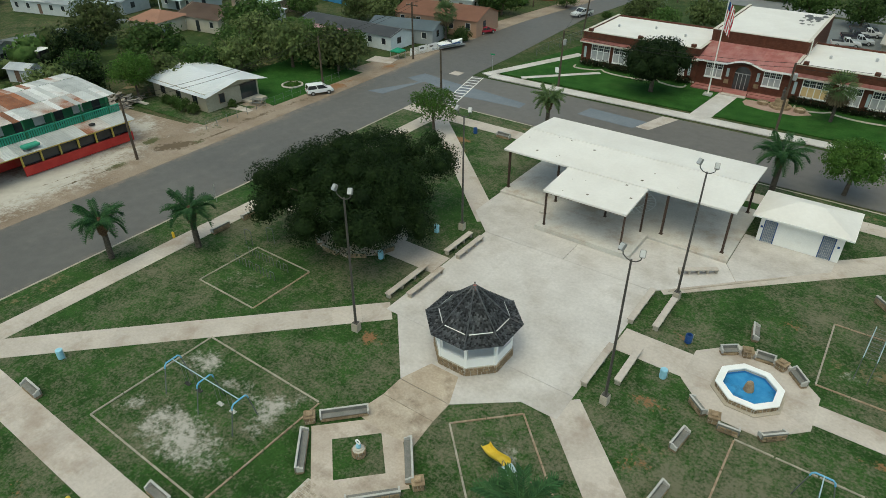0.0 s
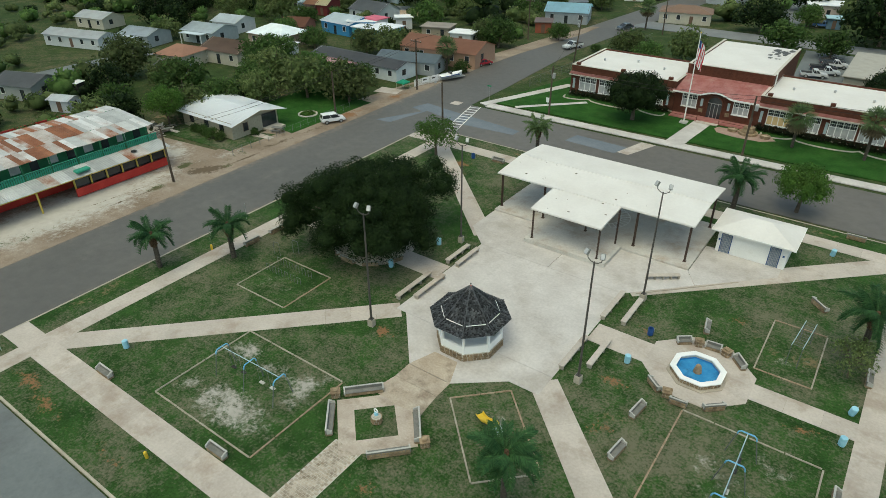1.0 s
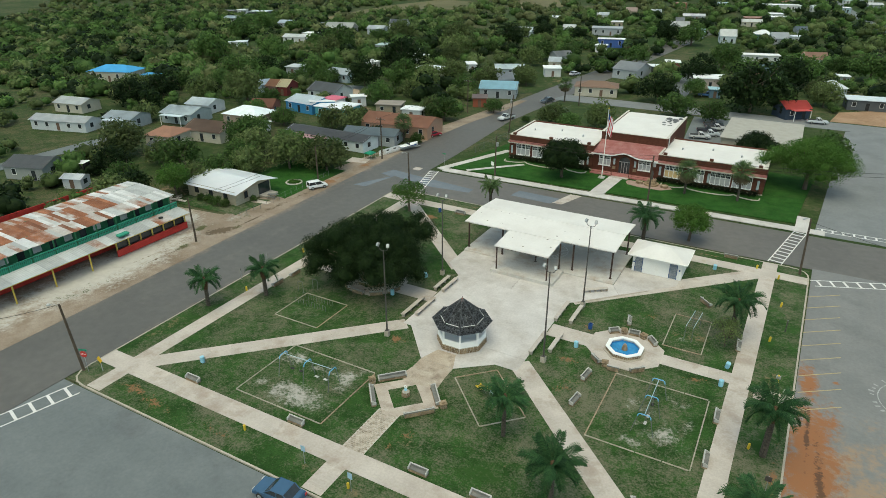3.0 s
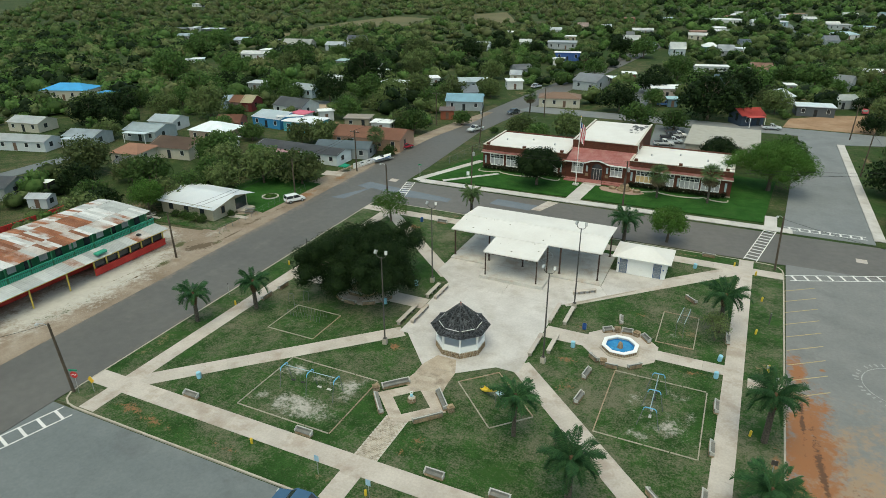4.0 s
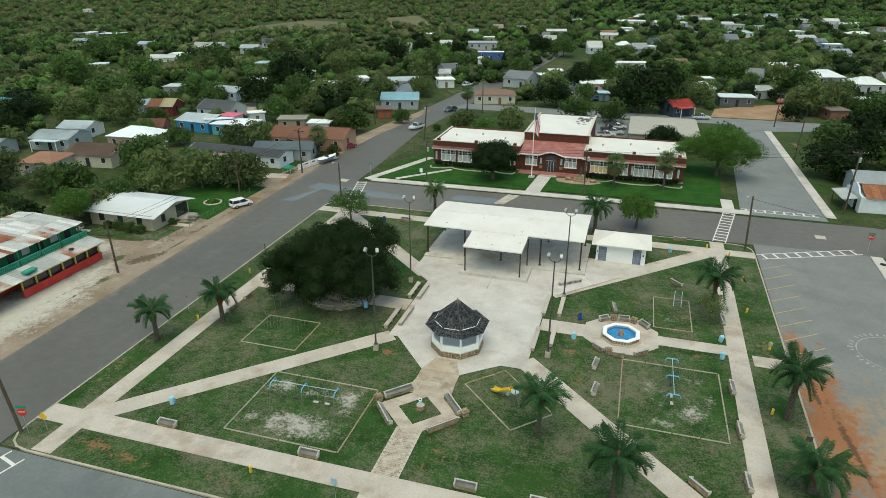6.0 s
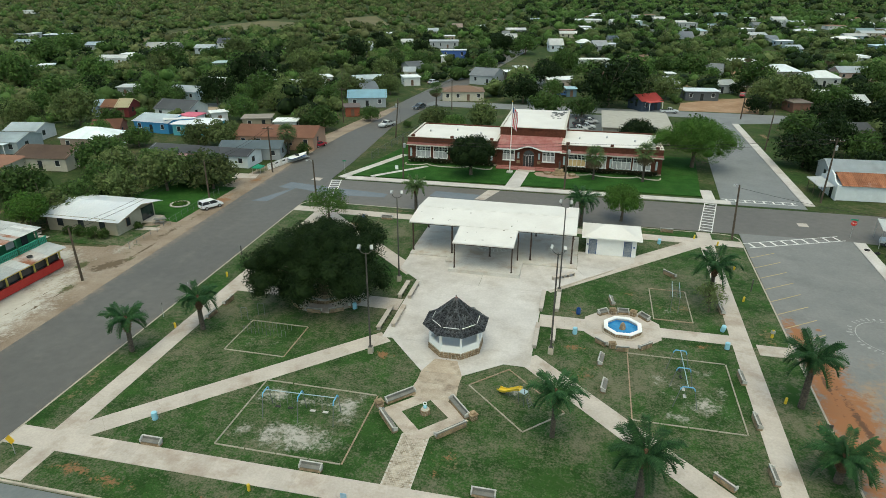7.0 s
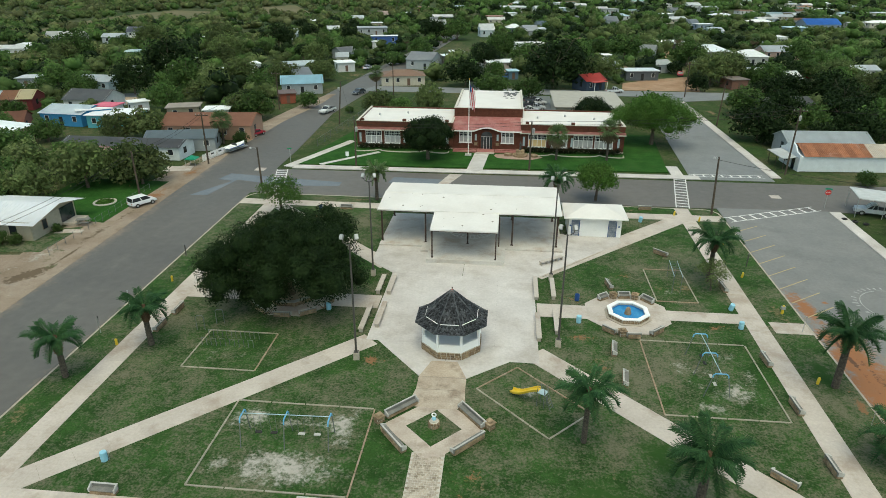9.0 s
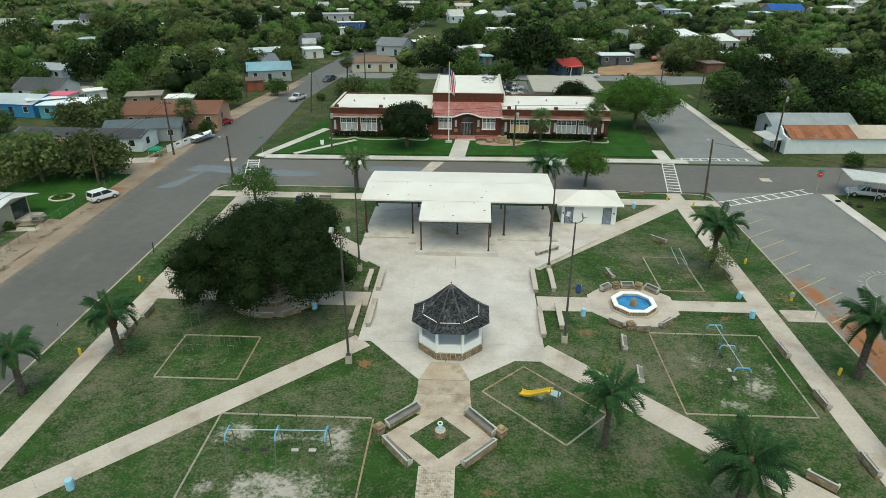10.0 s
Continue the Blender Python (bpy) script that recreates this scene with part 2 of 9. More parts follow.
M["patchnew"] = surf("fresh_asphalt_patch", (0.14, 0.162, 0.185), (0.17, 0.19, 0.21), 0.3, 0.9, 0.2, 60, fine=0.1)
M["line_yellow"] = surf("faded_yellow_line", (0.36, 0.28, 0.14), (0.44, 0.35, 0.2), 1.5, 0.8, 0, fine=0.1)
M["patch"] = surf("asphalt_patch", (0.132, 0.146, 0.146), (0.16, 0.174, 0.172), 0.25, 0.8, 0.2, 60, (0.1, 0.105, 0.105), 0.12, 0.6, 0.55, fine=0.12)
M["patch_pale"] = surf("pale_asphalt", (0.175, 0.183, 0.183), (0.205, 0.212, 0.21), 0.25, 0.8, 0.2, 60, (0.145, 0.15, 0.15), 0.12, 0.6, 0.55, fine=0.12)
M["parking"] = worn(surf("parking_asphalt", (0.175, 0.176, 0.17), (0.208, 0.206, 0.196), 0.25, 0.75, 0.2, 60, (0.12, 0.12, 0.117), 0.12, 0.6, 0.55, fine=0.12), (
    ((0.34, 0.24, 0.16), (0.26, 0.19, 0.13), 0.3, 1.0, ((38.2, -6.11, 10, 22, 0.9, 0), (35.45, 13.85, 2.5, 6, 0.5, 0))),
    ((0.31, 0.12, 0.045), (0.24, 0.12, 0.06), 0.35, 0.8, ((34.71, -3.12, 4.8, 19, 1.15, 0), (37.65, -14.9, 8.0, 13, 1.2, 0), (34.37, 9.83, 1.8, 7, 1.1, 0), (38.59, -8.05, 2.4, 7, 0.7, 0), (36.6, 11.33, 1.0, 0.8, 0.9, 0))),
    ((0.13, 0.06, 0.03), (0.09, 0.05, 0.03), 0.5, 0.5, ((35.65, -6.08, 0.7, 14, 0.85, 4), (34.41, 1.84, 0.5, 10, 0.8, 0), (37.31, -11.97, 0.8, 10, 0.8, -6), (39.8, -15.87, 0.9, 7, 0.7, -10)))))
M["concrete"] = surf("concrete", (0.43, 0.375, 0.325), (0.51, 0.455, 0.4), 0.35, 0.85, 0.2, 40, (0.31, 0.245, 0.19), 0.3, 0.7, 0.52, fine=0.12, rnd=0.05)
M["plaza"] = surf("plaza_concrete", (0.47, 0.437, 0.408), (0.57, 0.537, 0.505), 0.3, 0.8, 0.2, 40, (0.35, 0.305, 0.26), 0.2, 0.55, 0.5, fine=0.12, rnd=0.03)
M["paver"] = surf("stamped_brick", (0.36, 0.3, 0.24), (0.46, 0.4, 0.33), 3.0, 0.9, 0.3, 30, (0.2, 0.16, 0.11), 1.6, 0.8, 0.47, fine=0.3, rnd=0.15)
M["stained"] = surf("brown_stained_concrete", (0.36, 0.29, 0.22), (0.47, 0.4, 0.32), 0.45, 0.85, 0.2, 40, (0.22, 0.17, 0.125), 0.5, 0.8, 0.5, fine=0.2, rnd=0.05)
M["diamond"] = surf("tan_stained_concrete", (0.4, 0.335, 0.275), (0.49, 0.425, 0.36), 0.5, 0.85, 0.2, 40, (0.27, 0.215, 0.165), 0.6, 0.7, 0.5, fine=0.15, rnd=0.04)
M["kerb"] = surf("kerb_concrete", (0.36, 0.32, 0.26), (0.45, 0.4, 0.33), 1.2, 0.9, 0.3, 30, (0.2, 0.17, 0.13), 0.6, 0.6, 0.55, fine=0.2)
M["dirt"] = surf("pale_dirt", (0.34, 0.26, 0.18), (0.43, 0.34, 0.25), 0.2, 0.95, 0.5, 8, (0.16, 0.13, 0.07), 0.12, 0.6, 0.57, fine=0.2)
M["verge"] = worn(surf("verge_dirt", (0.24, 0.185, 0.135), (0.33, 0.27, 0.21), 0.5, 0.95, 0.5, 8, (0.17, 0.12, 0.08), 0.25, 0.8, 0.47, fine=0.2), (
    ((0.56, 0.53, 0.47), (0.38, 0.35, 0.3), 0.5, 1.2, ((-50.87, -8.14, 8, 26, 1.5, 0), (-56.63, 10.08, 8, 5, 1.1, 0), (-52.25, -29.9, 9, 22, 1.5, 0), (-49.46, 14.16, 3, 6, 0.8, 0))),
    ((0.05, 0.07, 0.022), (0.12, 0.11, 0.05), 0.5, 0.5, ((-48.42, 14.15, 3, 7, 0.5, 0), (-50.38, 27.61, 2.4, 8, 0.8, 0), (-47.56, 1.92, 1.6, 3, 0.8, 0), (-48.13, -14.12, 3, 8, 0.5, 0), (-49.03, 54.04, 2.4, 8, 0.8, 0), (-50.25, 41.27, 2.2, 5, 0.8, 0), (-50.84, 8.02, 1.6, 2, 0.9, 0), (-46.26, 11.07, 1.2, 2.2, 0.8, 0))),
    ((0.26, 0.13, 0.06), (0.2, 0.1, 0.05), 0.6, 0.6, ((-47.33, 34.91, 2.6, 8, 0.85, 0), (-47.25, 47.61, 2, 6, 0.7, 0))),
    ((0.14, 0.1, 0.06), (0.1, 0.075, 0.05), 0.5, 0.5, ((-47.65, 8.73, 4.2, 2.2, 1.1, 50), (-47.03, 20.33, 1.2, 9, 0.7, 0), (-46.34, 14.15, 0.5, 8, 0.9, 0), (-47.61, -0.1, 0.35, 12, 0.7, -2), (-49.4, -2.12, 0.35, 12, 0.6, -3), (-46.92, 27.59, 0.9, 7, 0.7, 0)))))
M["orange_dirt"] = surf("orange_yard_dirt", (0.27, 0.165, 0.095), (0.36, 0.235, 0.15), 0.2, 0.95, 0.5, 8, (0.14, 0.115, 0.06), 0.12, 0.6, 0.55, fine=0.2)
M["red_dirt"] = surf("red_dirt", (0.36, 0.12, 0.045), (0.42, 0.19, 0.09), 0.4, 0.95, 0.5, 8, (0.3, 0.2, 0.13), 0.3, 0.5, 0.55, fine=0.2)
M["white_paint"] = surf("white_paint", (0.78, 0.775, 0.75), (0.84, 0.835, 0.81), 0.7, 0.6, 0.05, 30, (0.5, 0.47, 0.42), 0.5, 0.4, 0.62, fine=0.05)
M["clean_white"] = surf("fresh_white_paint", (0.84, 0.84, 0.825), (0.87, 0.87, 0.855), 0.7, 0.55, 0.05, 30, (0.7, 0.68, 0.63), 0.5, 0.25, 0.66, fine=0.03)
M["slab"] = surf("stained_slab", (0.47, 0.45, 0.415), (0.57, 0.545, 0.505), 0.35, 0.75, 0.2, 40, (0.37, 0.29, 0.22), 0.3, 0.7, 0.5, fine=0.12)
M["white_roof"] = surf("white_roof_coating", (0.64, 0.61, 0.57), (0.7, 0.675, 0.635), 0.25, 0.75, 0.08, 20, (0.6, 0.55, 0.49), 0.2, 0.35, 0.6, fine=0.04)
M["faded_marking"] = surf("faded_road_paint", (0.3, 0.295, 0.28), (0.42, 0.415, 0.4), 1.5, 0.8, 0, 30, (0.2, 0.2, 0.19), 1.2, 0.7, 0.48, fine=0.15)
M["marking"] = surf("road_paint", (0.62, 0.61, 0.58), (0.72, 0.71, 0.68), 1.5, 0.8, 0, 30, (0.3, 0.28, 0.25), 1.5, 0.6, 0.6, fine=0.1)
M["brick"] = surf("red_brown_brick", (0.085, 0.03, 0.018), (0.12, 0.045, 0.027), 2.0, 0.9, 0.4, 30, (0.07, 0.03, 0.02), 0.3, 0.4, 0.55, fine=0.3)
M["stone"] = surf("tan_field_stone", (0.2, 0.14, 0.085), (0.33, 0.25, 0.16), 2.5, 0.9, 0.6, 14, (0.16, 0.11, 0.07), 1.2, 0.6, 0.5, fine=0.3, rnd=0.25)
M["mortar"] = surf("mortar", (0.42, 0.39, 0.33), (0.52, 0.48, 0.41), 3, 0.95, 0.4, 30, fine=0.2)
M["shingle"] = speckle(surf("dark_shingle", (0.045, 0.048, 0.053), (0.09, 0.097, 0.106), 2.2, 0.8, 0.4, 14, (0.17, 0.175, 0.18), 0.9, 0.7, 0.5, fine=0.3, rnd=0.1), 0.2, 1.9)
M["steel"] = surf("brown_steel", (0.045, 0.028, 0.022), (0.07, 0.042, 0.03), 1.5, 0.6, 0.1, 30, (0.13, 0.06, 0.03), 1.0, 0.4, 0.6, fine=0.1)
M["pole"] = surf("dark_pole_steel", (0.06, 0.055, 0.05), (0.09, 0.082, 0.075), 1.0, 0.55, 0.1, 30, (0.12, 0.1, 0.08), 1.0, 0.4, 0.6, fine=0.1)
M["wood_pole"] = surf("weathered_pole_wood", (0.06, 0.045, 0.033), (0.11, 0.085, 0.062), 1.2, 0.9, 0.5, 20, fine=0.3)
M["galv"] = surf("galvanised_steel", (0.38, 0.39, 0.39), (0.5, 0.5, 0.5), 2, 0.45, 0.05, 30, fine=0.1, metal=0.6)
M["blue_paint"] = surf("sky_blue_paint", (0.12, 0.36, 0.58), (0.17, 0.43, 0.63), 2, 0.5, 0.05, 30, (0.3, 0.3, 0.28), 1.5, 0.3, 0.62, fine=0.08)
M["pool_blue"] = surf("pool_blue_paint", (0.03, 0.19, 0.48), (0.05, 0.25, 0.56), 0.8, 0.45, 0.05, 30, (0.03, 0.09, 0.2), 0.7, 0.5, 0.5, fine=0.08)
M["barrel"] = surf("pale_blue_plastic", (0.25, 0.5, 0.62), (0.32, 0.57, 0.68), 2, 0.5, 0.05, 30, (0.3, 0.32, 0.3), 1.5, 0.3, 0.62, fine=0.08)
M["navy"] = surf("deep_blue_plastic", (0.015, 0.06, 0.2), (0.03, 0.09, 0.26), 2, 0.5, 0.05, 30, fine=0.1)
M["yellow"] = surf("yellow_plastic", (0.62, 0.42, 0.035), (0.7, 0.5, 0.07), 2, 0.45, 0.03, 30, fine=0.08)
M["black"] = surf("black_rubber", (0.02, 0.02, 0.02), (0.035, 0.033, 0.03), 3, 0.8, 0.1, 30, fine=0.2)
M["glass"] = surf("dark_window_glass", (0.02, 0.025, 0.028), (0.04, 0.045, 0.05), 0.6, 0.12, 0, spec=0.6, fine=0.0)
M["palewin"] = surf("window_with_blinds", (0.35, 0.36, 0.36), (0.5, 0.5, 0.49), 0.8, 0.2, 0, spec=0.6, fine=0.05)
M["rust"] = surf("rusted_roof_iron", (0.5, 0.47, 0.44), (0.36, 0.32, 0.29), 0.7, 0.6, 0.2, 10, (0.24, 0.085, 0.035), 0.22, 0.95, 0.44, fine=0.15)
M["redmetal"] = surf("faded_red_metal", (0.3, 0.1, 0.09), (0.4, 0.18, 0.16), 0.8, 0.55, 0.1, 20, (0.45, 0.3, 0.26), 0.5, 0.5, 0.52, fine=0.1)
M["timber"] = surf("weathered_timber", (0.24, 0.165, 0.11), (0.34, 0.26, 0.185), 2.5, 0.9, 0.3, 20, (0.38, 0.34, 0.28), 0.8, 0.5, 0.55, fine=0.25)
M["bark"] = surf("bark", (0.08, 0.062, 0.045), (0.14, 0.11, 0.085), 3, 0.95, 0.8, 14, fine=0.3)
M["boot"] = surf("rusty_palm_boots", (0.06, 0.036, 0.02), (0.13, 0.08, 0.045), 7, 0.95, 0.6, 14, fine=0.35)
M["palmbark"] = surf("palm_bark", (0.05, 0.042, 0.033), (0.11, 0.093, 0.073), 6, 0.95, 0.9, 14, fine=0.35)
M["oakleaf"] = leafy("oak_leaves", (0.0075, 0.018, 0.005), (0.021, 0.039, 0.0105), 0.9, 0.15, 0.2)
M["leaf"] = leafy("mesquite_leaves", (0.085, 0.122, 0.039), (0.128, 0.157, 0.063), 0.3, 0.35)
M["brightleaf"] = leafy("elm_leaves", (0.058, 0.13, 0.023), (0.088, 0.162, 0.035), 0.4, 0.15)
M["midleaf"] = leafy("hackberry_leaves", (0.055, 0.108, 0.027), (0.09, 0.145, 0.043), 0.3, 0.35)
M["scrubleaf"] = leafy("scrub_leaves", (0.112, 0.132, 0.052), (0.152, 0.162, 0.074), 0.1, 0.3)
M["field"] = surf("dry_field", (0.11, 0.1, 0.045), (0.15, 0.13, 0.065), 0.05, 0.95, 0.3, 4, (0.07, 0.085, 0.03), 0.02, 0.6, 0.5, fine=0.2)
M["palmleaf"] = leafy("palm_fronds", (0.022, 0.065, 0.024), (0.047, 0.108, 0.037), 2.5, 0.15, 0.15)
M["hedge"] = leafy("hedge_leaves", (0.015, 0.022, 0.01), (0.03, 0.035, 0.016), 0.8, 0.2)


# ---- mesh tools ----
def link_mesh(name, bm, mat):
    me = bpy.data.meshes.new(name)
    bm.to_mesh(me)
    bm.free()
    me.materials.append(mat)
    return new(name, me)


def thing(name, label, category, x=0, y=0, z=0, rz=0, group="", kind=""):
    ob = new(name)
    ob.empty_display_size = 0.2
    ob.matrix_world = pose(x, y, z, 0, 0, rz)
    return tagged(ob, label, category, group, kind)


def part(name, bm, mat, parent, label=""):
    """One mesh, in the space of the thing or part that it belongs to."""
    ob = link_mesh(name, bm, mat)
    ob.parent = parent
    return tagged(ob, label)


def solid(name, bm, mat, label, category, group="", kind=""):
    return tagged(link_mesh(name, bm, mat), label, category, group, kind)


def B():
    return bmesh.new()


def box(bm, x0, x1, y0, y1, z0, z1, m=None, bevel=0.0):
    c = Matrix.LocRotScale(((x0 + x1) / 2, (y0 + y1) / 2, (z0 + z1) / 2), None, (x1 - x0, y1 - y0, z1 - z0))
    r = bmesh.ops.create_cube(bm, size=1, matrix=(m @ c) if m else c)
    if bevel:
        es = {e for v in r["verts"] for e in v.link_edges}
        bmesh.ops.bevel(bm, geom=list(es), offset=bevel, segments=1, affect="EDGES")
    return bm


def prism(bm, pts, z0, z1, m=None):
    lo = [bm.verts.new((m @ Vector((x, y, z0))) if m else (x, y, z0)) for x, y in pts]
    hi = [bm.verts.new((m @ Vector((x, y, z1))) if m else (x, y, z1)) for x, y in pts]
    bm.faces.new(lo[::-1])
    bm.faces.new(hi)
    for i in range(len(pts)):
        j = (i + 1) % len(pts)
        bm.faces.new((lo[i], lo[j], hi[j], hi[i]))
    return bm


def rod(bm, a, b, r0, r1=None, n=8, cap=True):
    a, b = Vector(a), Vector(b)
    r1 = r0 if r1 is None else r1
    q = (b - a).to_track_quat("Z", "Y")
    rings = []
    for p, r in ((a, r0), (b, r1)):
        rings.append([bm.verts.new(p + q @ Vector((r * math.cos(2 * math.pi * k / n), r * math.sin(2 * math.pi * k / n), 0))) for k in range(n)])
    for k in range(n):
        bm.faces.new((rings[0][k], rings[0][(k + 1) % n], rings[1][(k + 1) % n], rings[1][k]))
    if cap:
        bm.faces.new(rings[0][::-1])
        bm.faces.new(rings[1])
    return bm


def tube(bm, pts, r, n=6):
    """One connected bent tube along the points."""
    pts = [Vector(p) for p in pts]
    rings = []
    for i, p in enumerate(pts):
        d = (pts[min(i + 1, len(pts) - 1)] - pts[max(i - 1, 0)])
        d = d if d.length > 1e-6 else pts[1] - pts[0]
        q = d.to_track_quat("Z", "Y")
        if i:
            turn = min(range(n), key=lambda k: -(q @ Vector((math.cos(2 * math.pi * k / n), math.sin(2 * math.pi * k / n), 0))).dot(ref))
        else:
            turn = 0
        ring = [p + q @ Vector((r * math.cos(2 * math.pi * (k + turn) / n), r * math.sin(2 * math.pi * (k + turn) / n), 0)) for k in range(n)]
        ref = (ring[0] - p).normalized()
        rings.append([bm.verts.new(v) for v in ring])
    for a, b in zip(rings, rings[1:]):
        for k in range(n):
            bm.faces.new((a[k], a[(k + 1) % n], b[(k + 1) % n], b[k]))
    bm.faces.new(rings[0][::-1])
    bm.faces.new(rings[-1])
    return bm


def lathe(bm, prof, n=12, m=None, phase=0.0):
    rings = []
    for r, z in prof:
        ring = []
        for k in range(n):
            a = 2 * math.pi * k / n + phase
            v = Vector((r * math.cos(a), r * math.sin(a), z))
            ring.append(bm.verts.new(m @ v if m else v))
        rings.append(ring)
    for p, s in zip(rings, rings[1:]):
        for k in range(n):
            bm.faces.new((p[k], p[(k + 1) % n], s[(k + 1) % n], s[k]))
    bm.faces.new(rings[0][::-1])
    bm.faces.new(rings[-1])
    return bm


def quad(bm, *ps):
    return bm.faces.new([bm.verts.new(p) for p in ps])


# ---- ground, roads and lawns ----
ROAD_Z = -0.13
bm = B()
bmesh.ops.create_grid(bm, x_segments=60, y_segments=60, size=3000)
ground = solid("ground", bm, M["earth"], "dry scrubby town ground of grass and tan soil", "ground", kind="structure")
ground.location.z = -0.19


def sheet(name, pts, top, mat, label, category, thick=0.08, kind="structure"):
    return solid(name, prism(B(), pts, top - thick, top), mat, label, category, kind=kind)


def rect(x0, x1, y0, y1):
    return [(x0, y0), (x1, y0), (x1, y1), (x0, y1)]


PARK = [(-32.28, -26.08), (32.41, -25.77), (33.57, 37.69), (-33.54, 38.27)]
sheet("road_west", [(-40.84, -139.25), (-30.44, -138.96), (-34.23, 62.47), (-36.07, 95.52), (-30.19, 165.13), (-14.95, 363.92), (-22.35, 364.49), (-40.31, 165.48), (-45.95, 95.72), (-45.95, 62.63)], ROAD_Z, M["asphalt"], "worn grey-brown asphalt street beside the park", "road")
sheet("road_north", [(-33.76, 38.59), (121.08, 38.68), (121.96, 51.51), (-34, 50.88)], ROAD_Z + 0.004, M["asphalt_tan"], "worn asphalt street between park and school", "road")
sheet("road_south", [(-31.84, -58.46), (58.02, -57.43), (59.09, -25.84), (-32.48, -26.28)], ROAD_Z + 0.004, M["patch"], "pale grey asphalt street along the park front", "road")
sheet("parking_road", [(32.4, -25.97), (47.01, -25.9), (49.37, 38.9), (33.9, 38.83)], ROAD_Z + 0.008, M["parking"], "grey asphalt parking street along the park", "road")
sheet("road_east", [(33.74, 52.22), (46.66, 52.28), (46.87, 118.39), (64.19, 123.61), (64.5, 132.72), (38.7, 124.29)], ROAD_Z + 0.006, M["patch_pale"], "pale asphalt side street beside the school", "road")
sheet("road_back", [(-36.13, 125.14), (64.23, 124.74), (64.5, 132.72), (-34.08, 133.22)], ROAD_Z + 0.010, M["patch_pale"], "pale asphalt street behind the school", "road")
sheet("verge_west", [(-51.34, -58.68), (-42.57, -58.58), (-45.74, 62.63), (-49.27, 62.68), (-52.58, 30.76), (-51.94, 10.07)], ROAD_Z + 0.012, M["verge"], "bare pale dirt verge along the street", "ground")
sheet("yard_west", [(-64.48, -29.96), (-48.19, -29.87), (-49.46, 14.16), (-66.1, 12.16)], ROAD_Z + 0.02, M["verge"], "white caliche yard before a tavern", "ground")
park_lawn = sheet("park_lawn", PARK, -0.03, M["grass"], "patchy worn park lawn with dry spots", "lawn", 0.16)
school_lawn = sheet("school_lawn", [(-32.05, 54.06), (30.91, 55.43), (33.12, 80.95), (-25.67, 86.4)], -0.03, M["lush"], "watered dark green school lawn", "lawn", 0.16)


def pavement(name, label):
    return thing(name, label, "pavement", kind="structure")


def strip(parent, p0, p1, width, top, slab=2.2, mat="concrete", joint=0.006):
    """A path of concrete slabs with open joints between them."""
    p0, p1 = Vector((*p0, 0)), Vector((*p1, 0))
    d = p1 - p0
    k = max(1, round(d.length / slab))
    m = Matrix.Translation(p0) @ Matrix.Rotation(math.atan2(d.y, d.x), 4, "Z")
    step = d.length / k
    me = None
    for i in range(k):
        if me is None:
            b = prism(B(), [(joint / 2, -width / 2), (step - joint / 2, -width / 2), (step - joint / 2, width / 2), (joint / 2, width / 2)], -0.12, 0)
            me = bpy.data.meshes.new("slab")
            b.to_mesh(me)
            b.free()
            me.materials.append(M[mat])
        ob = new("slab", me)
        ob.parent = parent
        ob.matrix_basis = Matrix.Translation((0, 0, top + random.uniform(-0.003, 0.003))) @ m @ Matrix.Translation((i * step, 0, 0))


def slabs(parent, polys, top, mat="plaza"):
    for p in polys:
        ob = part("slab", prism(B(), p, top - 0.12, top), M[mat], parent)


def kerb(name, pts, label, w=0.18, closed=False):
    b = B()
    n = len(pts)
    for i in range(n if closed else n - 1):
        a, c = Vector((*pts[i], 0)), Vector((*pts[(i + 1) % n], 0))
        d = c - a
        m = Matrix.Translation(a) @ Matrix.Rotation(math.atan2(d.y, d.x), 4, "Z")
        box(b, -w / 2, d.length + w / 2, -w / 2, w / 2, -0.2, 0.0 + 0.004 * (i % 2), m, 0.02)
    return solid(name, b, M["kerb"], label, "kerb", kind="structure")


def rounded(pts, r, n=5):
    """A closed outline with its corners rounded off by r metres."""
    out = []
    for k, p in enumerate(pts):
        p = Vector(p)
        a, c = (Vector(pts[k - 1]) - p).normalized(), (Vector(pts[(k + 1) % len(pts)]) - p).normalized()
        for j in range(n):
            u = j / (n - 1)
            q = p + a * r * (1 - u) ** 2 + c * r * u ** 2
            out.append((q.x, q.y))
    return out


kerb("kerb_park", rounded(PARK, 2.6), "weathered concrete kerb round the park", closed=True)
walks = pavement("park_walks", "tan concrete walks across the park lawn")
strip(walks, (-28.35, -25.87), (-28.75, 38.13), 1.95, 0.0)
strip(walks, (27.65, -25.6), (28.75, 37.63), 1.9, 0.0)
strip(walks, (-32.27, -21.48), (32.39, -21.23), 2.15, 0.005)
strip(walks, (-33.36, 34.59), (33.41, 34.07), 2.1, 0.005)
strip(walks, (-27.53, -20.38), (-7.28, -0.32), 2.1, -0.006)
strip(walks, (26.39, -20.09), (7.29, -1.13), 2.3, -0.006)
strip(walks, (7.75, 14.36), (28.31, 34.22), 2.4, -0.006)
strip(walks, (-8.58, 15.23), (-28.45, 34.35), 2.1, -0.006)
strip(walks, (27.59, 6.84), (20.25, 6.85), 1.9, -0.003)
strip(walks, (29.57, 5.53), (32.88, 5.53), 2.0, -0.003)
strip(walks, (7.82, 6.68), (13.18, 6.67), 2.6, -0.003)
strip(walks, (-27.88, 6.75), (-20.39, 6.74), 1.9, -0.003)
strip(walks, (-7.82, 6.71), (-13.23, 6.72), 2.6, -0.003)
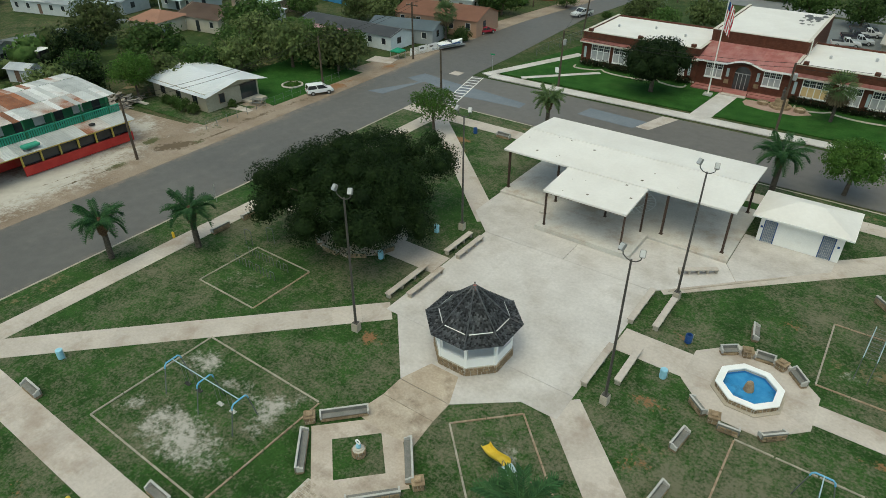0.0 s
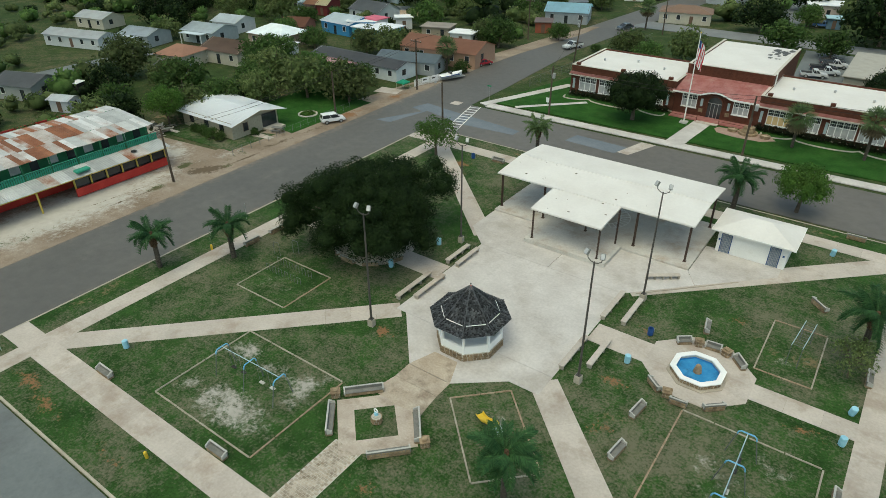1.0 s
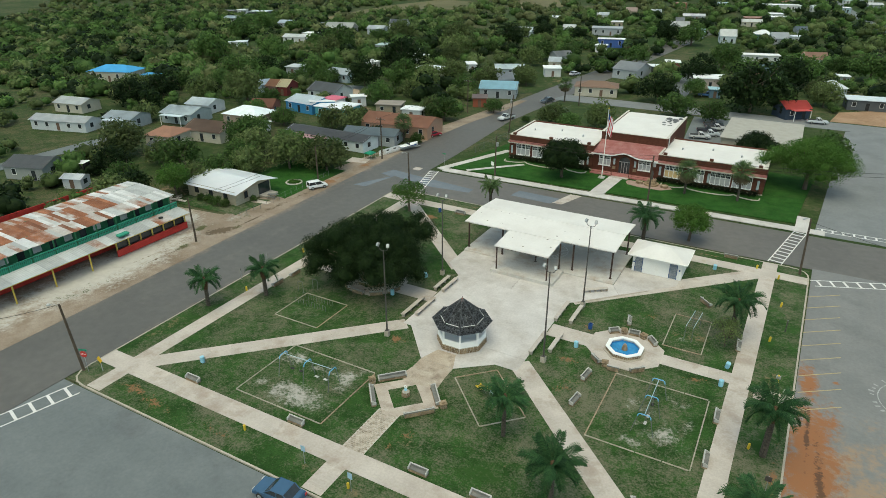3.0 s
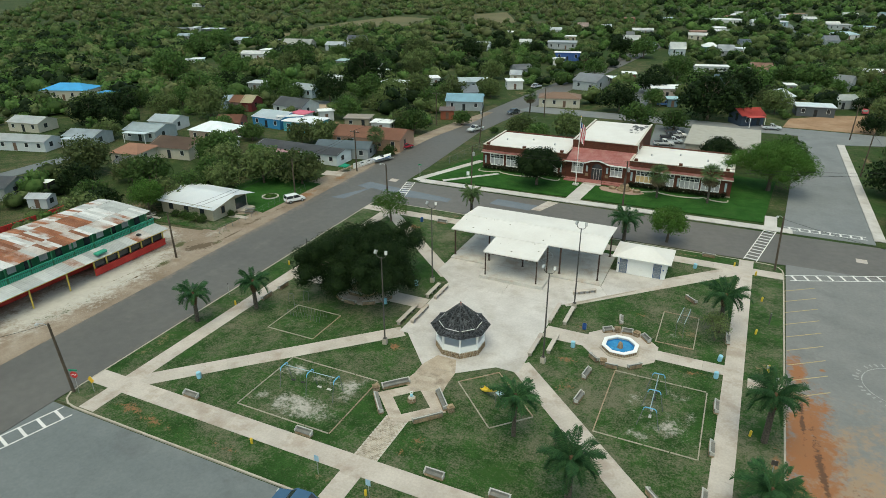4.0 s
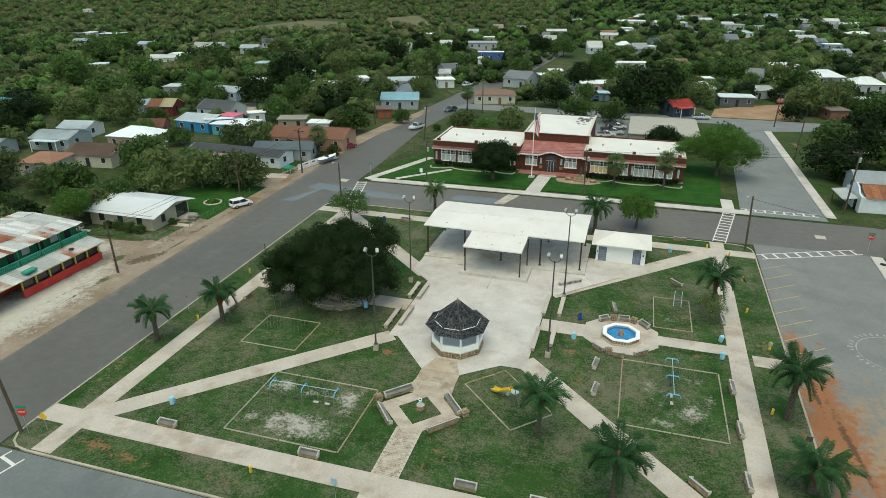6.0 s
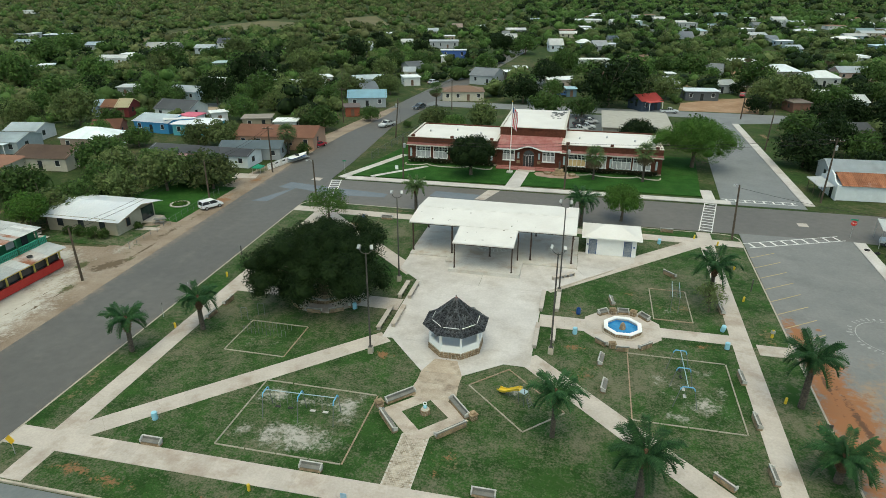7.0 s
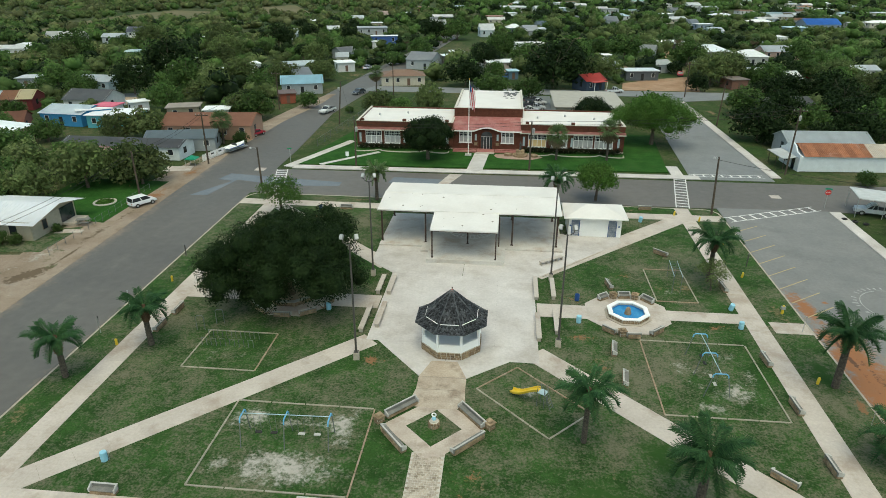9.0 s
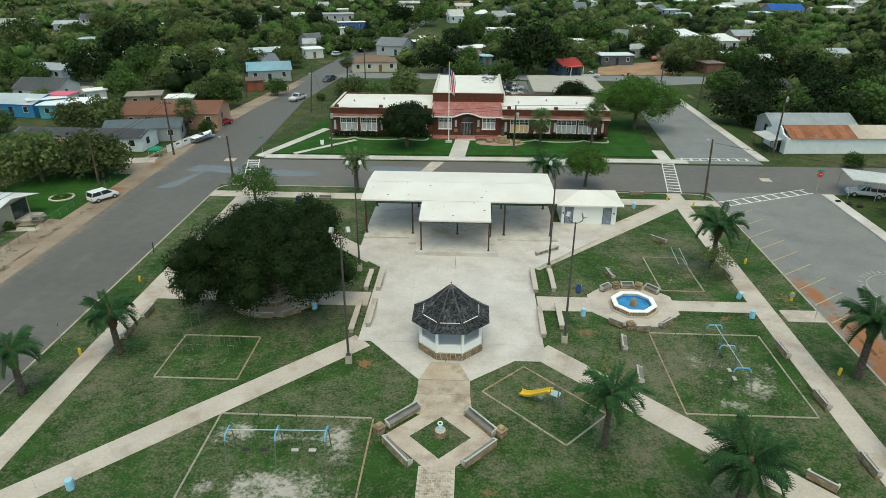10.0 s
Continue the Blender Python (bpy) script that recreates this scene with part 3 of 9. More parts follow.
# the stamped brick walk
for j in range(28):
    for k in range(7):
        xx, yy = -1.4 + 0.3 * k + (0.075 if j % 2 else -0.075), -20.4 + 0.21 * j
        if j == 0 and k == 0:
            PAVER = bpy.data.meshes.new("paver")
            b = box(B(), 0.012, 0.288, 0.012, 0.198, -0.1, 0, None, 0.012)
            b.to_mesh(PAVER)
            b.free()
            PAVER.materials.append(M["paver"])
        ob = new("paver", PAVER)
        ob.parent = walks
        ob.location = (xx, yy, -0.004 + random.uniform(-0.006, 0.004))
sheet("paver_bed", [(-1.47, -20.34), (0.83, -20.33), (0.83, -14.45), (-1.48, -14.46)], -0.02, M["mortar"], "sandy mortar bed under brick pavers", "pavement", 0.1)
strip(walks, (-0.47, -25.74), (-0.47, -22.33), 2.0, -0.003, 0.2)

plaza = pavement("plaza", "pale stained concrete plaza round a gazebo")
xs = [-7.7, -3.85, 0.0, 3.85, 7.7]
ys = [-0.4, 4.2, 8.8, 13.4]
J = 0.002
for x0, x1 in zip(xs, xs[1:]):
    for y0, y1 in zip(ys, ys[1:]):
        slabs(plaza, [rect(x0 + J, x1 - J, y0 + J, y1 - J)], 0.004)
slabs(plaza, [[(-7.7, 13.42), (-0.02, 13.42), (-0.02, 20.7), (-10.6, 20.7), (-10.6, 16.2)], [(0.02, 13.42), (7.7, 13.42), (12.6, 18.5), (11.3, 20.7), (0.02, 20.7)],
              [(11.34, 20.7), (12.64, 18.54), (18.6, 24.4), (18.6, 26.6), (11.34, 26.6)],
              [(-6.6, -0.42), (-2.2, -5.5), (-0.3, -5.5), (-0.3, -0.42)], [(-0.26, -0.42), (-0.26, -5.5), (1.7, -5.5), (5.2, -2.7), (7.7, -2.7), (7.7, -0.42)],
             ], 0.004)
slabs(plaza, [[(-2.2, -5.53), (-2.2, -7.2), (1.7, -7.2), (1.7, -5.53)], [(-2.2, -7.23), (-2.6, -9.4), (-0.3, -9.6), (1.9, -9.4), (1.7, -7.23)], [(-1.4, -3.2), (-2.2, -5.5), (1.7, -5.5), (0.8, -3.2)]], 0.007, "stained")
# the paved ring round the little diamond bed
C0 = (-0.25, -11.75)
for k in range(4):
    a0, a1 = math.pi / 2 * k, math.pi / 2 * (k + 1)
    o = [(C0[0] + r * math.cos(a), C0[1] + r * math.sin(a)) for r, a in ((2.05, a0), (3.75, a0), (3.75, a1), (2.05, a1))]
    slabs(plaza, [o], 0.0 - 0.001 * k, "diamond")
for cx, nm in ((16.5, "fountain"), (-16.5, "tree")):
    for k in range(8):
        a0, a1 = 2 * math.pi * k / 8 + math.pi / 8, 2 * math.pi * (k + 1) / 8 + math.pi / 8
        slabs(plaza, [[(cx + r * math.cos(a), 6.9 + r * math.sin(a)) for r, a in ((1.5, a0), (4.2, a0), (4.2, a1), (1.5, a1))]], 0.001, "concrete")
school_walk = pavement("school_walk", "pale concrete sidewalk before the school")
strip(school_walk, (-31.49, 52.34), (35.19, 52.95), 1.9, 0.0, 3.0, "plaza")
strip(school_walk, (-0.96, 53.05), (-0.02, 65.88), 2.6, 0.006, 3.0, "plaza")
strip(school_walk, (-32.55, 52.25), (-25.43, 70.48), 1.5, -0.004, 3.0, "plaza")
strip(school_walk, (-27.3, 54), (-18.76, 62.91), 0.9, 0.002, 3.0, "plaza")
strip(school_walk, (32, 52.98), (32.11, 58.91), 1.9, -0.003, 3.0, "plaza")
strip(school_walk, (47.42, 53.96), (47.51, 118.38), 1.6, 0.0, 3.0, "plaza")
strip(school_walk, (49.56, 38.49), (47.41, -25.51), 1.5, 0.0, 3.0, "plaza")


# ---- the gazebo ----
def gazebo():
    g = thing("gazebo", "white octagonal gazebo with dark shingled roof and stone base", "gazebo", 0.05, -0.35)
    ph = math.pi / 8
    part("stone_base", lathe(B(), [(2.74, 0), (2.74, 0.66), (0.2, 0.66)], 8, None, ph), M["mortar"], g, "mortared rubble stone base")
    part("floor", lathe(B(), [(2.55, 0.64), (2.55, 0.7)], 8, None, ph), M["clean_white"], g, "white painted floor")
    b = B()
    for k in range(8):
        a = 2 * math.pi * k / 8 + ph
        x, y = 2.6 * math.cos(a), 2.6 * math.sin(a)
        part("post", box(B(), -0.1, 0.1, -0.1, 0.1, 0.6, 2.82, pose(x, y, 0, 0, 0, math.degrees(a))), M["clean_white"], g)
        a2 = a + math.pi / 4
        p, q = Vector((x, y, 0)), Vector((2.6 * math.cos(a2), 2.6 * math.sin(a2), 0))
        m = Matrix.Translation(p) @ Matrix.Rotation(math.atan2((q - p).y, (q - p).x), 4, "Z")
        L = (q - p).length
        if k != 1:
            part("wall_panel", box(B(), 0.08, L - 0.08, -0.06, 0.06, 0.66, 1.3, m), M["clean_white"], g)
            part("rail", box(B(), 0.05, L - 0.05, -0.1, 0.1, 1.3, 1.38, m, 0.01), M["clean_white"], g)
        bb = B()
        box(bb, 0.05, L - 0.05, -0.05, 0.05, 2.5, 2.82, m)
        part("header", bb, M["clean_white"], g)
        # the curved apron under the header
        bb = B()
        for i in range(8):
            u0, u1 = i / 8, (i + 1) / 8
            d0, d1 = 0.05 + 0.22 * abs(2 * u0 - 1) ** 2, 0.05 + 0.22 * abs(2 * u1 - 1) ** 2
            vs = [m @ Vector(v) for v in ((0.1 + (L - 0.2) * u0, 0, 2.56), (0.1 + (L - 0.2) * u0, 0, 2.56 - d0), (0.1 + (L - 0.2) * u1, 0, 2.56 - d1), (0.1 + (L - 0.2) * u1, 0, 2.56))]
            quad(bb, *vs)
        bmesh.ops.solidify(bb, geom=bb.faces[:], thickness=0.05)
        part("apron", bb, M["clean_white"], g)
        if k == 5:
            sg = part("sign_board", box(B(), 0.25, L - 0.25, -0.12, -0.07, 2.4, 2.62, m, 0.01), M["timber"], g, "brown wooden sign board")
            part("lettering", box(B(), 0.4, L - 0.4, -0.13, -0.12, 2.47, 2.56, m), M["clean_white"], sg, "worn pale line of writing")
    # two roof tiers, each face laid with courses of shingles
    for name, r0, z0, r1, z1, rows in (("lower_roof", 3.34, 2.78, 2.25, 3.22, 9), ("upper_roof", 2.4, 3.24, 0.1, 5.38, 22)):
        core = lathe(B(), [(r0 - 0.04, z0 - 0.08), (r0, z0 - 0.02), (r1, z1 - 0.02)], 8, None, ph)
        roof = part(name, core, M["shingle"], g)
        for k in range(8):
            a0, a1 = 2 * math.pi * k / 8 + ph, 2 * math.pi * (k + 1) / 8 + ph
            bb = B()
            for i in range(rows):
                u0, u1 = i / rows, (i + 1.25) / rows
                ra, rb = r0 + (r1 - r0) * u0, max(r0 + (r1 - r0) * u1, 0.02)
                za, zb = z0 + (z1 - z0) * u0, z0 + (z1 - z0) * u1
                n = max(1, round(2 * ra * math.sin(math.pi / 8) / 0.15))
                for j in range(n):
                    lo, hi = j / n, (j + 1) / n
                    A0, A1 = Vector((ra * math.cos(a0), ra * math.sin(a0), za)), Vector((ra * math.cos(a1), ra * math.sin(a1), za))
                    B0, B1 = Vector((rb * math.cos(a0), rb * math.sin(a0), zb)), Vector((rb * math.cos(a1), rb * math.sin(a1), zb))
                    up = random.uniform(0.015, 0.045)
                    g0 = 0.06 / n
                    quad(bb, A0.lerp(A1, lo + g0) + Vector((0, 0, up)), A0.lerp(A1, hi - g0) + Vector((0, 0, up + random.uniform(-0.01, 0.01))), B0.lerp(B1, hi - g0), B0.lerp(B1, lo + g0))
            bmesh.ops.solidify(bb, geom=bb.faces[:], thickness=0.012)
            tagged(part("shingles", bb, M["shingle"], roof), kind="stuff")
            if name == "lower_roof":
                A, C = Vector((2.42 * math.cos(a0), 2.42 * math.sin(a0), 3.22)), Vector((2.42 * math.cos(a1), 2.42 * math.sin(a1), 3.22))
                bb = B()
                rod(bb, A.lerp(C, 0.08), A.lerp(C, 0.92), 0.032, None, 5)
                part("vent_trim", bb, M["clean_white"], roof, "weathered white vent strip")
            rr = rod(B(), (r0 * math.cos(a0), r0 * math.sin(a0), z0 + 0.03), (r1 * math.cos(a0), r1 * math.sin(a0), z1 + 0.03), 0.05, None, 5)
            part("hip_cap", rr, M["shingle"], roof)
    # unseen white underside, added to bounce light onto the gazebo floor
    part("ceiling", lathe(B(), [(2.5, 2.74), (0.3, 3.14), (0.02, 3.16)], 8, None, ph), M["clean_white"], g, "unseen white panel under the roof, added to bounce light")
    part("cap", lathe(B(), [(0.3, 5.14), (0.05, 5.5)], 8), M["redmetal"], g, "rusty red roof cap")
    part("finial", lathe(B(), [(0.03, 5.48), (0.03, 5.56), (0.06, 5.6), (0.05, 5.67), (0.01, 5.69)], 8), M["pole"], g)
    # rubble facing of the base
    for k in range(8):
        a0 = 2 * math.pi * k / 8 + ph
        p, q = Vector((2.75 * math.cos(a0), 2.75 * math.sin(a0), 0)), Vector((2.75 * math.cos(a0 + math.pi / 4), 2.75 * math.sin(a0 + math.pi / 4), 0))
        ang = math.atan2((q - p).y, (q - p).x)
        z = 0.02
        for row in range(3):
            x, hgt = 0.0, 0.212
            while x < 2.07:
                w = min(random.uniform(0.25, 0.5), 2.1 - x)
                if w > 0.1:
                    o = part("stone", box(B(), x + 0.025, x + w - 0.02, -0.05, 0.03, z, z + hgt - 0.04, Matrix.Translation(p) @ Matrix.Rotation(ang, 4, "Z"), 0.02), M["stone"], g)
                x += w
            z += hgt
    return g


gazebo()


# ---- the pavilion ----
def pavilion():
    g = thing("pavilion", "open steel pavilion with white T-shaped metal roof", "pavilion")
    part("floor_slab", prism(B(), rect(-10.6, 11.3, 20.7, 31.4), 0.0, 0.2), M["slab"], g, "stained concrete floor slab")
    part("stage", prism(B(), rect(-4.4, 4.5, 16.4, 20.68), 0.0, 0.45), M["slab"], g, "raised concrete stage")
    part("step", prism(B(), rect(-5.4, -4.42, 19.2, 20.66), 0.0, 0.24), M["slab"], g)

    def slope(name, x0, x1, ya, za, yb, zb, t=0.16):
        b = B()
        v = [bm_v for bm_v in ((x0, ya, za), (x1, ya, za), (x1, yb, zb), (x0, yb, zb))]
        lo = [b.verts.new((x, y, z - t)) for x, y, z in v]
        hi = [b.verts.new(p) for p in v]
        b.faces.new(lo[::-1]), b.faces.new(hi)
        for i in range(4):
            b.faces.new((lo[i], lo[(i + 1) % 4], hi[(i + 1) % 4], hi[i]))
        r = part(name, b, M["white_roof"], g)
        n = round((x1 - x0) / 0.9)
        b = B()
        for i in range(1, n):
            x = x0 + (x1 - x0) * i / n
            rod(b, (x, ya + 0.02, za - 0.006), (x, yb - 0.02, zb - 0.006), 0.012, None, 4, False)
        tagged(part("seam", b, M["white_roof"], r), kind="stuff")
        return r

    slope("front_roof", -10.8, 10.95, 21.35, 4.42, 26.6, 4.8)
    slope("back_roof", -10.8, 10.95, 26.62, 4.8, 31.75, 4.42)
    slope("stage_roof", -3.95, 3.65, 16.55, 4.0, 21.9, 4.4)
    rr = random.Random(5)
    b = B()
    for i in range(16):
        x, u = rr.uniform(-10, 10.2), rr.random()
        y = 21.45 + 4.9 * u
        if i % 3 == 0:
            x, u = rr.uniform(-3.6, 3.2), rr.random()
            y, z = 16.7 + 4.6 * u, 4.01 + 0.34 * u
        else:
            z = 4.43 + 0.36 * u
        s = rr.choice((0.03, 0.04, 0.08))
        box(b, x - s, x + s * 1.6, y - s, y + s, z - 0.01, z + 0.025)
    tagged(part("leaf_litter", b, M["bark"], g), kind="stuff")
    part("ridge", box(B(), -10.82, 10.97, 26.52, 26.7, 4.74, 4.84), M["white_roof"], g)
    for x, y, zt, w in ((-10.4, 21.9, 4.3, 0.13), (-5.1, 21.9, 4.3, 0.12), (5.3, 21.9, 4.3, 0.13), (10.55, 21.9, 4.3, 0.13), (-10.4, 30.4, 4.6, 0.13), (-5.1, 30.4, 4.6, 0.12), (0.0, 30.4, 4.6, 0.12), (5.3, 30.4, 4.6, 0.12), (10.55, 30.4, 4.6, 0.13), (0.0, 21.9, 4.3, 0.11),
                        (-3.75, 16.95, 3.88, 0.1), (3.45, 16.95, 3.88, 0.1), (3.75, 20.9, 4.2, 0.1)):
        z0 = 0.45 if y < 20 else 0.2
        w *= 0.72
        ps = part("post", box(B(), x - w, x + w, y - w, y + w, z0, zt - (0.3 if y > 30 else 0)), M["steel"], g, "rust-stained brown steel post")
        part("base_plate", box(B(), x - w * 1.8, x + w * 1.8, y - w * 1.8, y + w * 1.8, z0, z0 + 0.03), M["steel"], ps)
    for a, b2 in (((-10.6, 21.9, 4.18), (10.75, 21.9, 4.18)), ((-10.6, 30.4, 4.2), (10.75, 30.4, 4.2)), ((-3.8, 16.95, 3.78), (3.5, 16.95, 3.78))):
        part("beam", box(B(), a[0], b2[0], a[1] - 0.08, a[1] + 0.08, a[2] - 0.16, a[2] + 0.1), M["steel"], g)
    for x in (-10.4, -5.1, 0.0, 5.3, 10.55):
        b = B()
        tube(b, [(x, 21.9, 4.17), (x, 26.6, 4.52), (x, 30.4, 4.22)], 0.07, 4)
        part("rafter", b, M["steel"], g)
    for i in range(1, 6):
        y = 21.9 + 4.7 * i / 6
        part("purlin", box(B(), -10.6, 10.75, y - 0.04, y + 0.04, 4.24 + 0.34 * i / 6 - 0.12, 4.24 + 0.34 * i / 6), M["steel"], g)
    return g


pavilion()


M["doorgrey"] = surf("blue_grey_steel", (0.16, 0.2, 0.26), (0.22, 0.26, 0.32), 2, 0.5, 0, fine=0.1)


# ---- the white restroom hut ----
def hut():
    g = thing("restroom_hut", "small white painted block building with a hipped roof", "building")
    x0, x1, y0, y1 = 12.3, 18.75, 26.15, 30.5
    part("wall", prism(B(), rect(x0, x1, y0, y1), 0, 2.6), M["white_paint"], g)
    e = 0.62
    b = B()
    v = [b.verts.new(p) for p in ((x0 - e, y0 - e, 2.6), (x1 + e, y0 - e, 2.6), (x1 + e, y1 + e, 2.6), (x0 - e, y1 + e, 2.6), (x0 + 2.3, (y0 + y1) / 2, 3.55), (x1 - 2.3, (y0 + y1) / 2, 3.55))]
    for f in ((0, 1, 5, 4), (1, 2, 5), (2, 3, 4, 5), (3, 0, 4), (3, 2, 1, 0)):
        b.faces.new([v[i] for i in f])
    roof = part("roof", b, M["white_roof"], g, "cream white hipped roof")
    b = B()
    box(b, x0 - e - 0.02, x1 + e + 0.02, y0 - e - 0.03, y0 - e, 2.48, 2.63)
    box(b, x0 - e - 0.03, x0 - e, y0 - e, y1 + e, 2.48, 2.63)
    box(b, x1 + e, x1 + e + 0.03, y0 - e, y1 + e, 2.48, 2.63)
    part("fascia", b, M["white_paint"], roof)
    for x in (12.5, 18.45):
        part("plaque", box(B(), x - 0.09, x + 0.09, y0 - 0.02, y0 + 0.01, 1.3, 1.5), M["navy"], g, "small blue restroom plaque")
    for x in (13.15, 17.65):
        d = part("door", box(B(), x - 0.45, x + 0.45, y0 - 0.03, y0 + 0.01, 0.05, 2.1), M["doorgrey"], g, "blue-grey barred steel door")
        b = B()
        for i in range(7):
            rod(b, (x - 0.4 + 0.8 * i / 6, y0 - 0.06, 0.08), (x - 0.4 + 0.8 * i / 6, y0 - 0.06, 2.08), 0.012, None, 4)
        for i in range(9):
            rod(b, (x - 0.42, y0 - 0.06, 0.1 + 1.95 * i / 8), (x + 0.42, y0 - 0.06, 0.1 + 1.95 * i / 8), 0.012, None, 4)
        part("grille", b, M["galv"], d)
        part("frame", tube(B(), [(x - 0.48, y0 - 0.04, 0.03), (x - 0.48, y0 - 0.04, 2.13), (x + 0.48, y0 - 0.04, 2.13), (x + 0.48, y0 - 0.04, 0.03)], 0.035, 4), M["navy"], d)
    return g


hut()
# ---- plants ----
ICO = B()
bmesh.ops.create_icosphere(ICO, subdivisions=2, radius=1.0)
ICO_V = np.array([v.co[:] for v in ICO.verts])
ICO_F = np.array([[v.index for v in f.verts] for f in ICO.faces])
ICO.free()
ICO = B()
bmesh.ops.create_icosphere(ICO, subdivisions=1, radius=1.0)
ICO1_V = np.array([v.co[:] for v in ICO.verts])
ICO1_F = np.array([[v.index for v in f.verts] for f in ICO.faces])
ICO.free()


def leaf_mesh(name, blobs, count, size, mat, core=0.62, seed=1, under=-0.75):
    """A crown: small leaf cards over the shells of uneven clumps, with ragged leafy masses inside them."""
    rng = np.random.RandomState(seed)
    bl0 = np.array(blobs, float)
    w = bl0[:, 3] * (bl0[:, 3] + bl0[:, 4])
    pick = rng.choice(len(blobs), count, p=w / w.sum())
    bl = bl0[pick]
    d = rng.normal(size=(count, 3))
    d /= np.linalg.norm(d, axis=1)[:, None]
    d[:, 2] = np.where(d[:, 2] < under, -d[:, 2], d[:, 2])
    rad = 1.14 - 0.46 * rng.rand(count) ** 1.1
    c = bl[:, :3] + d * np.stack([bl[:, 3], bl[:, 3], bl[:, 4]], 1) * rad[:, None]
    c += rng.normal(scale=size * 0.7, size=c.shape)
    nrm = d + rng.normal(scale=0.42, size=d.shape)
    nrm /= np.linalg.norm(nrm, axis=1)[:, None]
    t = np.cross(nrm, rng.normal(size=(count, 3)))
    t /= np.linalg.norm(t, axis=1)[:, None] + 1e-9
    u = np.cross(nrm, t)
    s = size * rng.uniform(0.55, 1.45, (count, 1))
    quads = np.stack([c - t * s - u * s * 0.45, c + t * s * 0.2 - u * s * 0.6, c + t * s, c + u * s * 0.6], 1)
    verts, faces = quads.reshape(-1, 3).tolist(), np.arange(count * 4).reshape(-1, 4).tolist()
    if core:
        cv, cf = (ICO_V, ICO_F) if count > 5000 else (ICO1_V, ICO1_F)
        for x, y, z, r, h in bl0:
            k = len(verts)
            v = cv * (core * rng.uniform(0.7, 1.15, (len(cv), 1))) * (r, r, h) + (x, y, z)
            verts += v.tolist()
            faces += (cf + k).tolist()
    me = bpy.data.meshes.new(name)
    me.from_pydata(verts, [], faces)
    me.materials.append(mat)
    me.shade_smooth()
    return me


def limbs(height, spread, r, n=5, seed=1, fork=0.4):
    rng = random.Random(seed)
    b = B()
    top = height * fork
    lean = (rng.uniform(-0.2, 0.2), rng.uniform(-0.2, 0.2))
    rod(b, (0, 0, -0.1), (lean[0] * 0.5, lean[1] * 0.5, top * 0.5), r * 1.35, r, 9)
    rod(b, (lean[0] * 0.5, lean[1] * 0.5, top * 0.5), (lean[0], lean[1], top), r, r * 0.9, 9)
    for k in range(n):
        a = 2 * math.pi * k / n + rng.uniform(-0.3, 0.3)
        q = spread * rng.uniform(0.4, 0.65)
        m1 = (lean[0] + q * 0.5 * math.cos(a), lean[1] + q * 0.5 * math.sin(a), top + (height - top) * 0.3)
        m2 = (q * 1.3 * math.cos(a + 0.2), q * 1.3 * math.sin(a + 0.2), top + (height - top) * rng.uniform(0.5, 0.75))
        rod(b, (lean[0], lean[1], top - 0.1), m1, r * 0.6, r * 0.42, 7)
        rod(b, m1, m2, r * 0.42, r * 0.12, 6)
        rod(b, m1, (m2[0] * 0.6, m2[1] * 1.1, m2[2] + 0.8), r * 0.3, r * 0.08, 5)
    return b


def clumps(height, spread, seed, n, low=0.15, size=0.36, wild=1.0):
    """Uneven masses over a rounded crown that reaches down to low x height."""
    rng = random.Random(seed)
    out = []
    zc, hz = height * (low + (1 - low) * 0.42), height * (1 - low) * 0.56
    for k in range(n):
        u = 1 - 1.62 * (k + 0.5) / n
        a = 2.39996 * k + rng.uniform(-0.35, 0.35)
        q = math.sqrt(max(0.0, 1 - u * u)) * rng.uniform(1 - 0.18 * wild, 1 + 0.1 * wild)
        s = spread * size * rng.uniform(0.75, 1.25)
        lob = 1 + 0.12 * wild * math.sin(a * 2 + seed) + 0.12 * wild * math.sin(a * 3 + seed * 2)
        out.append(((spread - s * 0.75) * q * lob * math.cos(a), (spread - s * 0.75) * q * lob * math.sin(a), max(s * 0.5, zc + (hz - s * 0.5) * u + rng.uniform(-0.1, 0.1) * wild * hz), s, s * rng.uniform(0.7, 0.95)))
    out.append((0, 0, zc, spread * 0.62, hz * 0.72))
    return out


def tree(name, label, x, y, height, spread, leaves, size, mat, seed=1, n=16, r=0.2, low=0.2, fork=0.4, rz=0, core=0.7, wild=1.0, size_of=0.36):
    t = thing(name, label, "tree", x, y, 0, rz)
    part("trunk", limbs(height, spread, r, 5, seed, fork), M["bark"], t)
    crown = new("crown", leaf_mesh("crown", clumps(height, spread, seed, n, low, size_of, wild), leaves, size, M[mat], core, seed))
    crown.parent = t
    return t


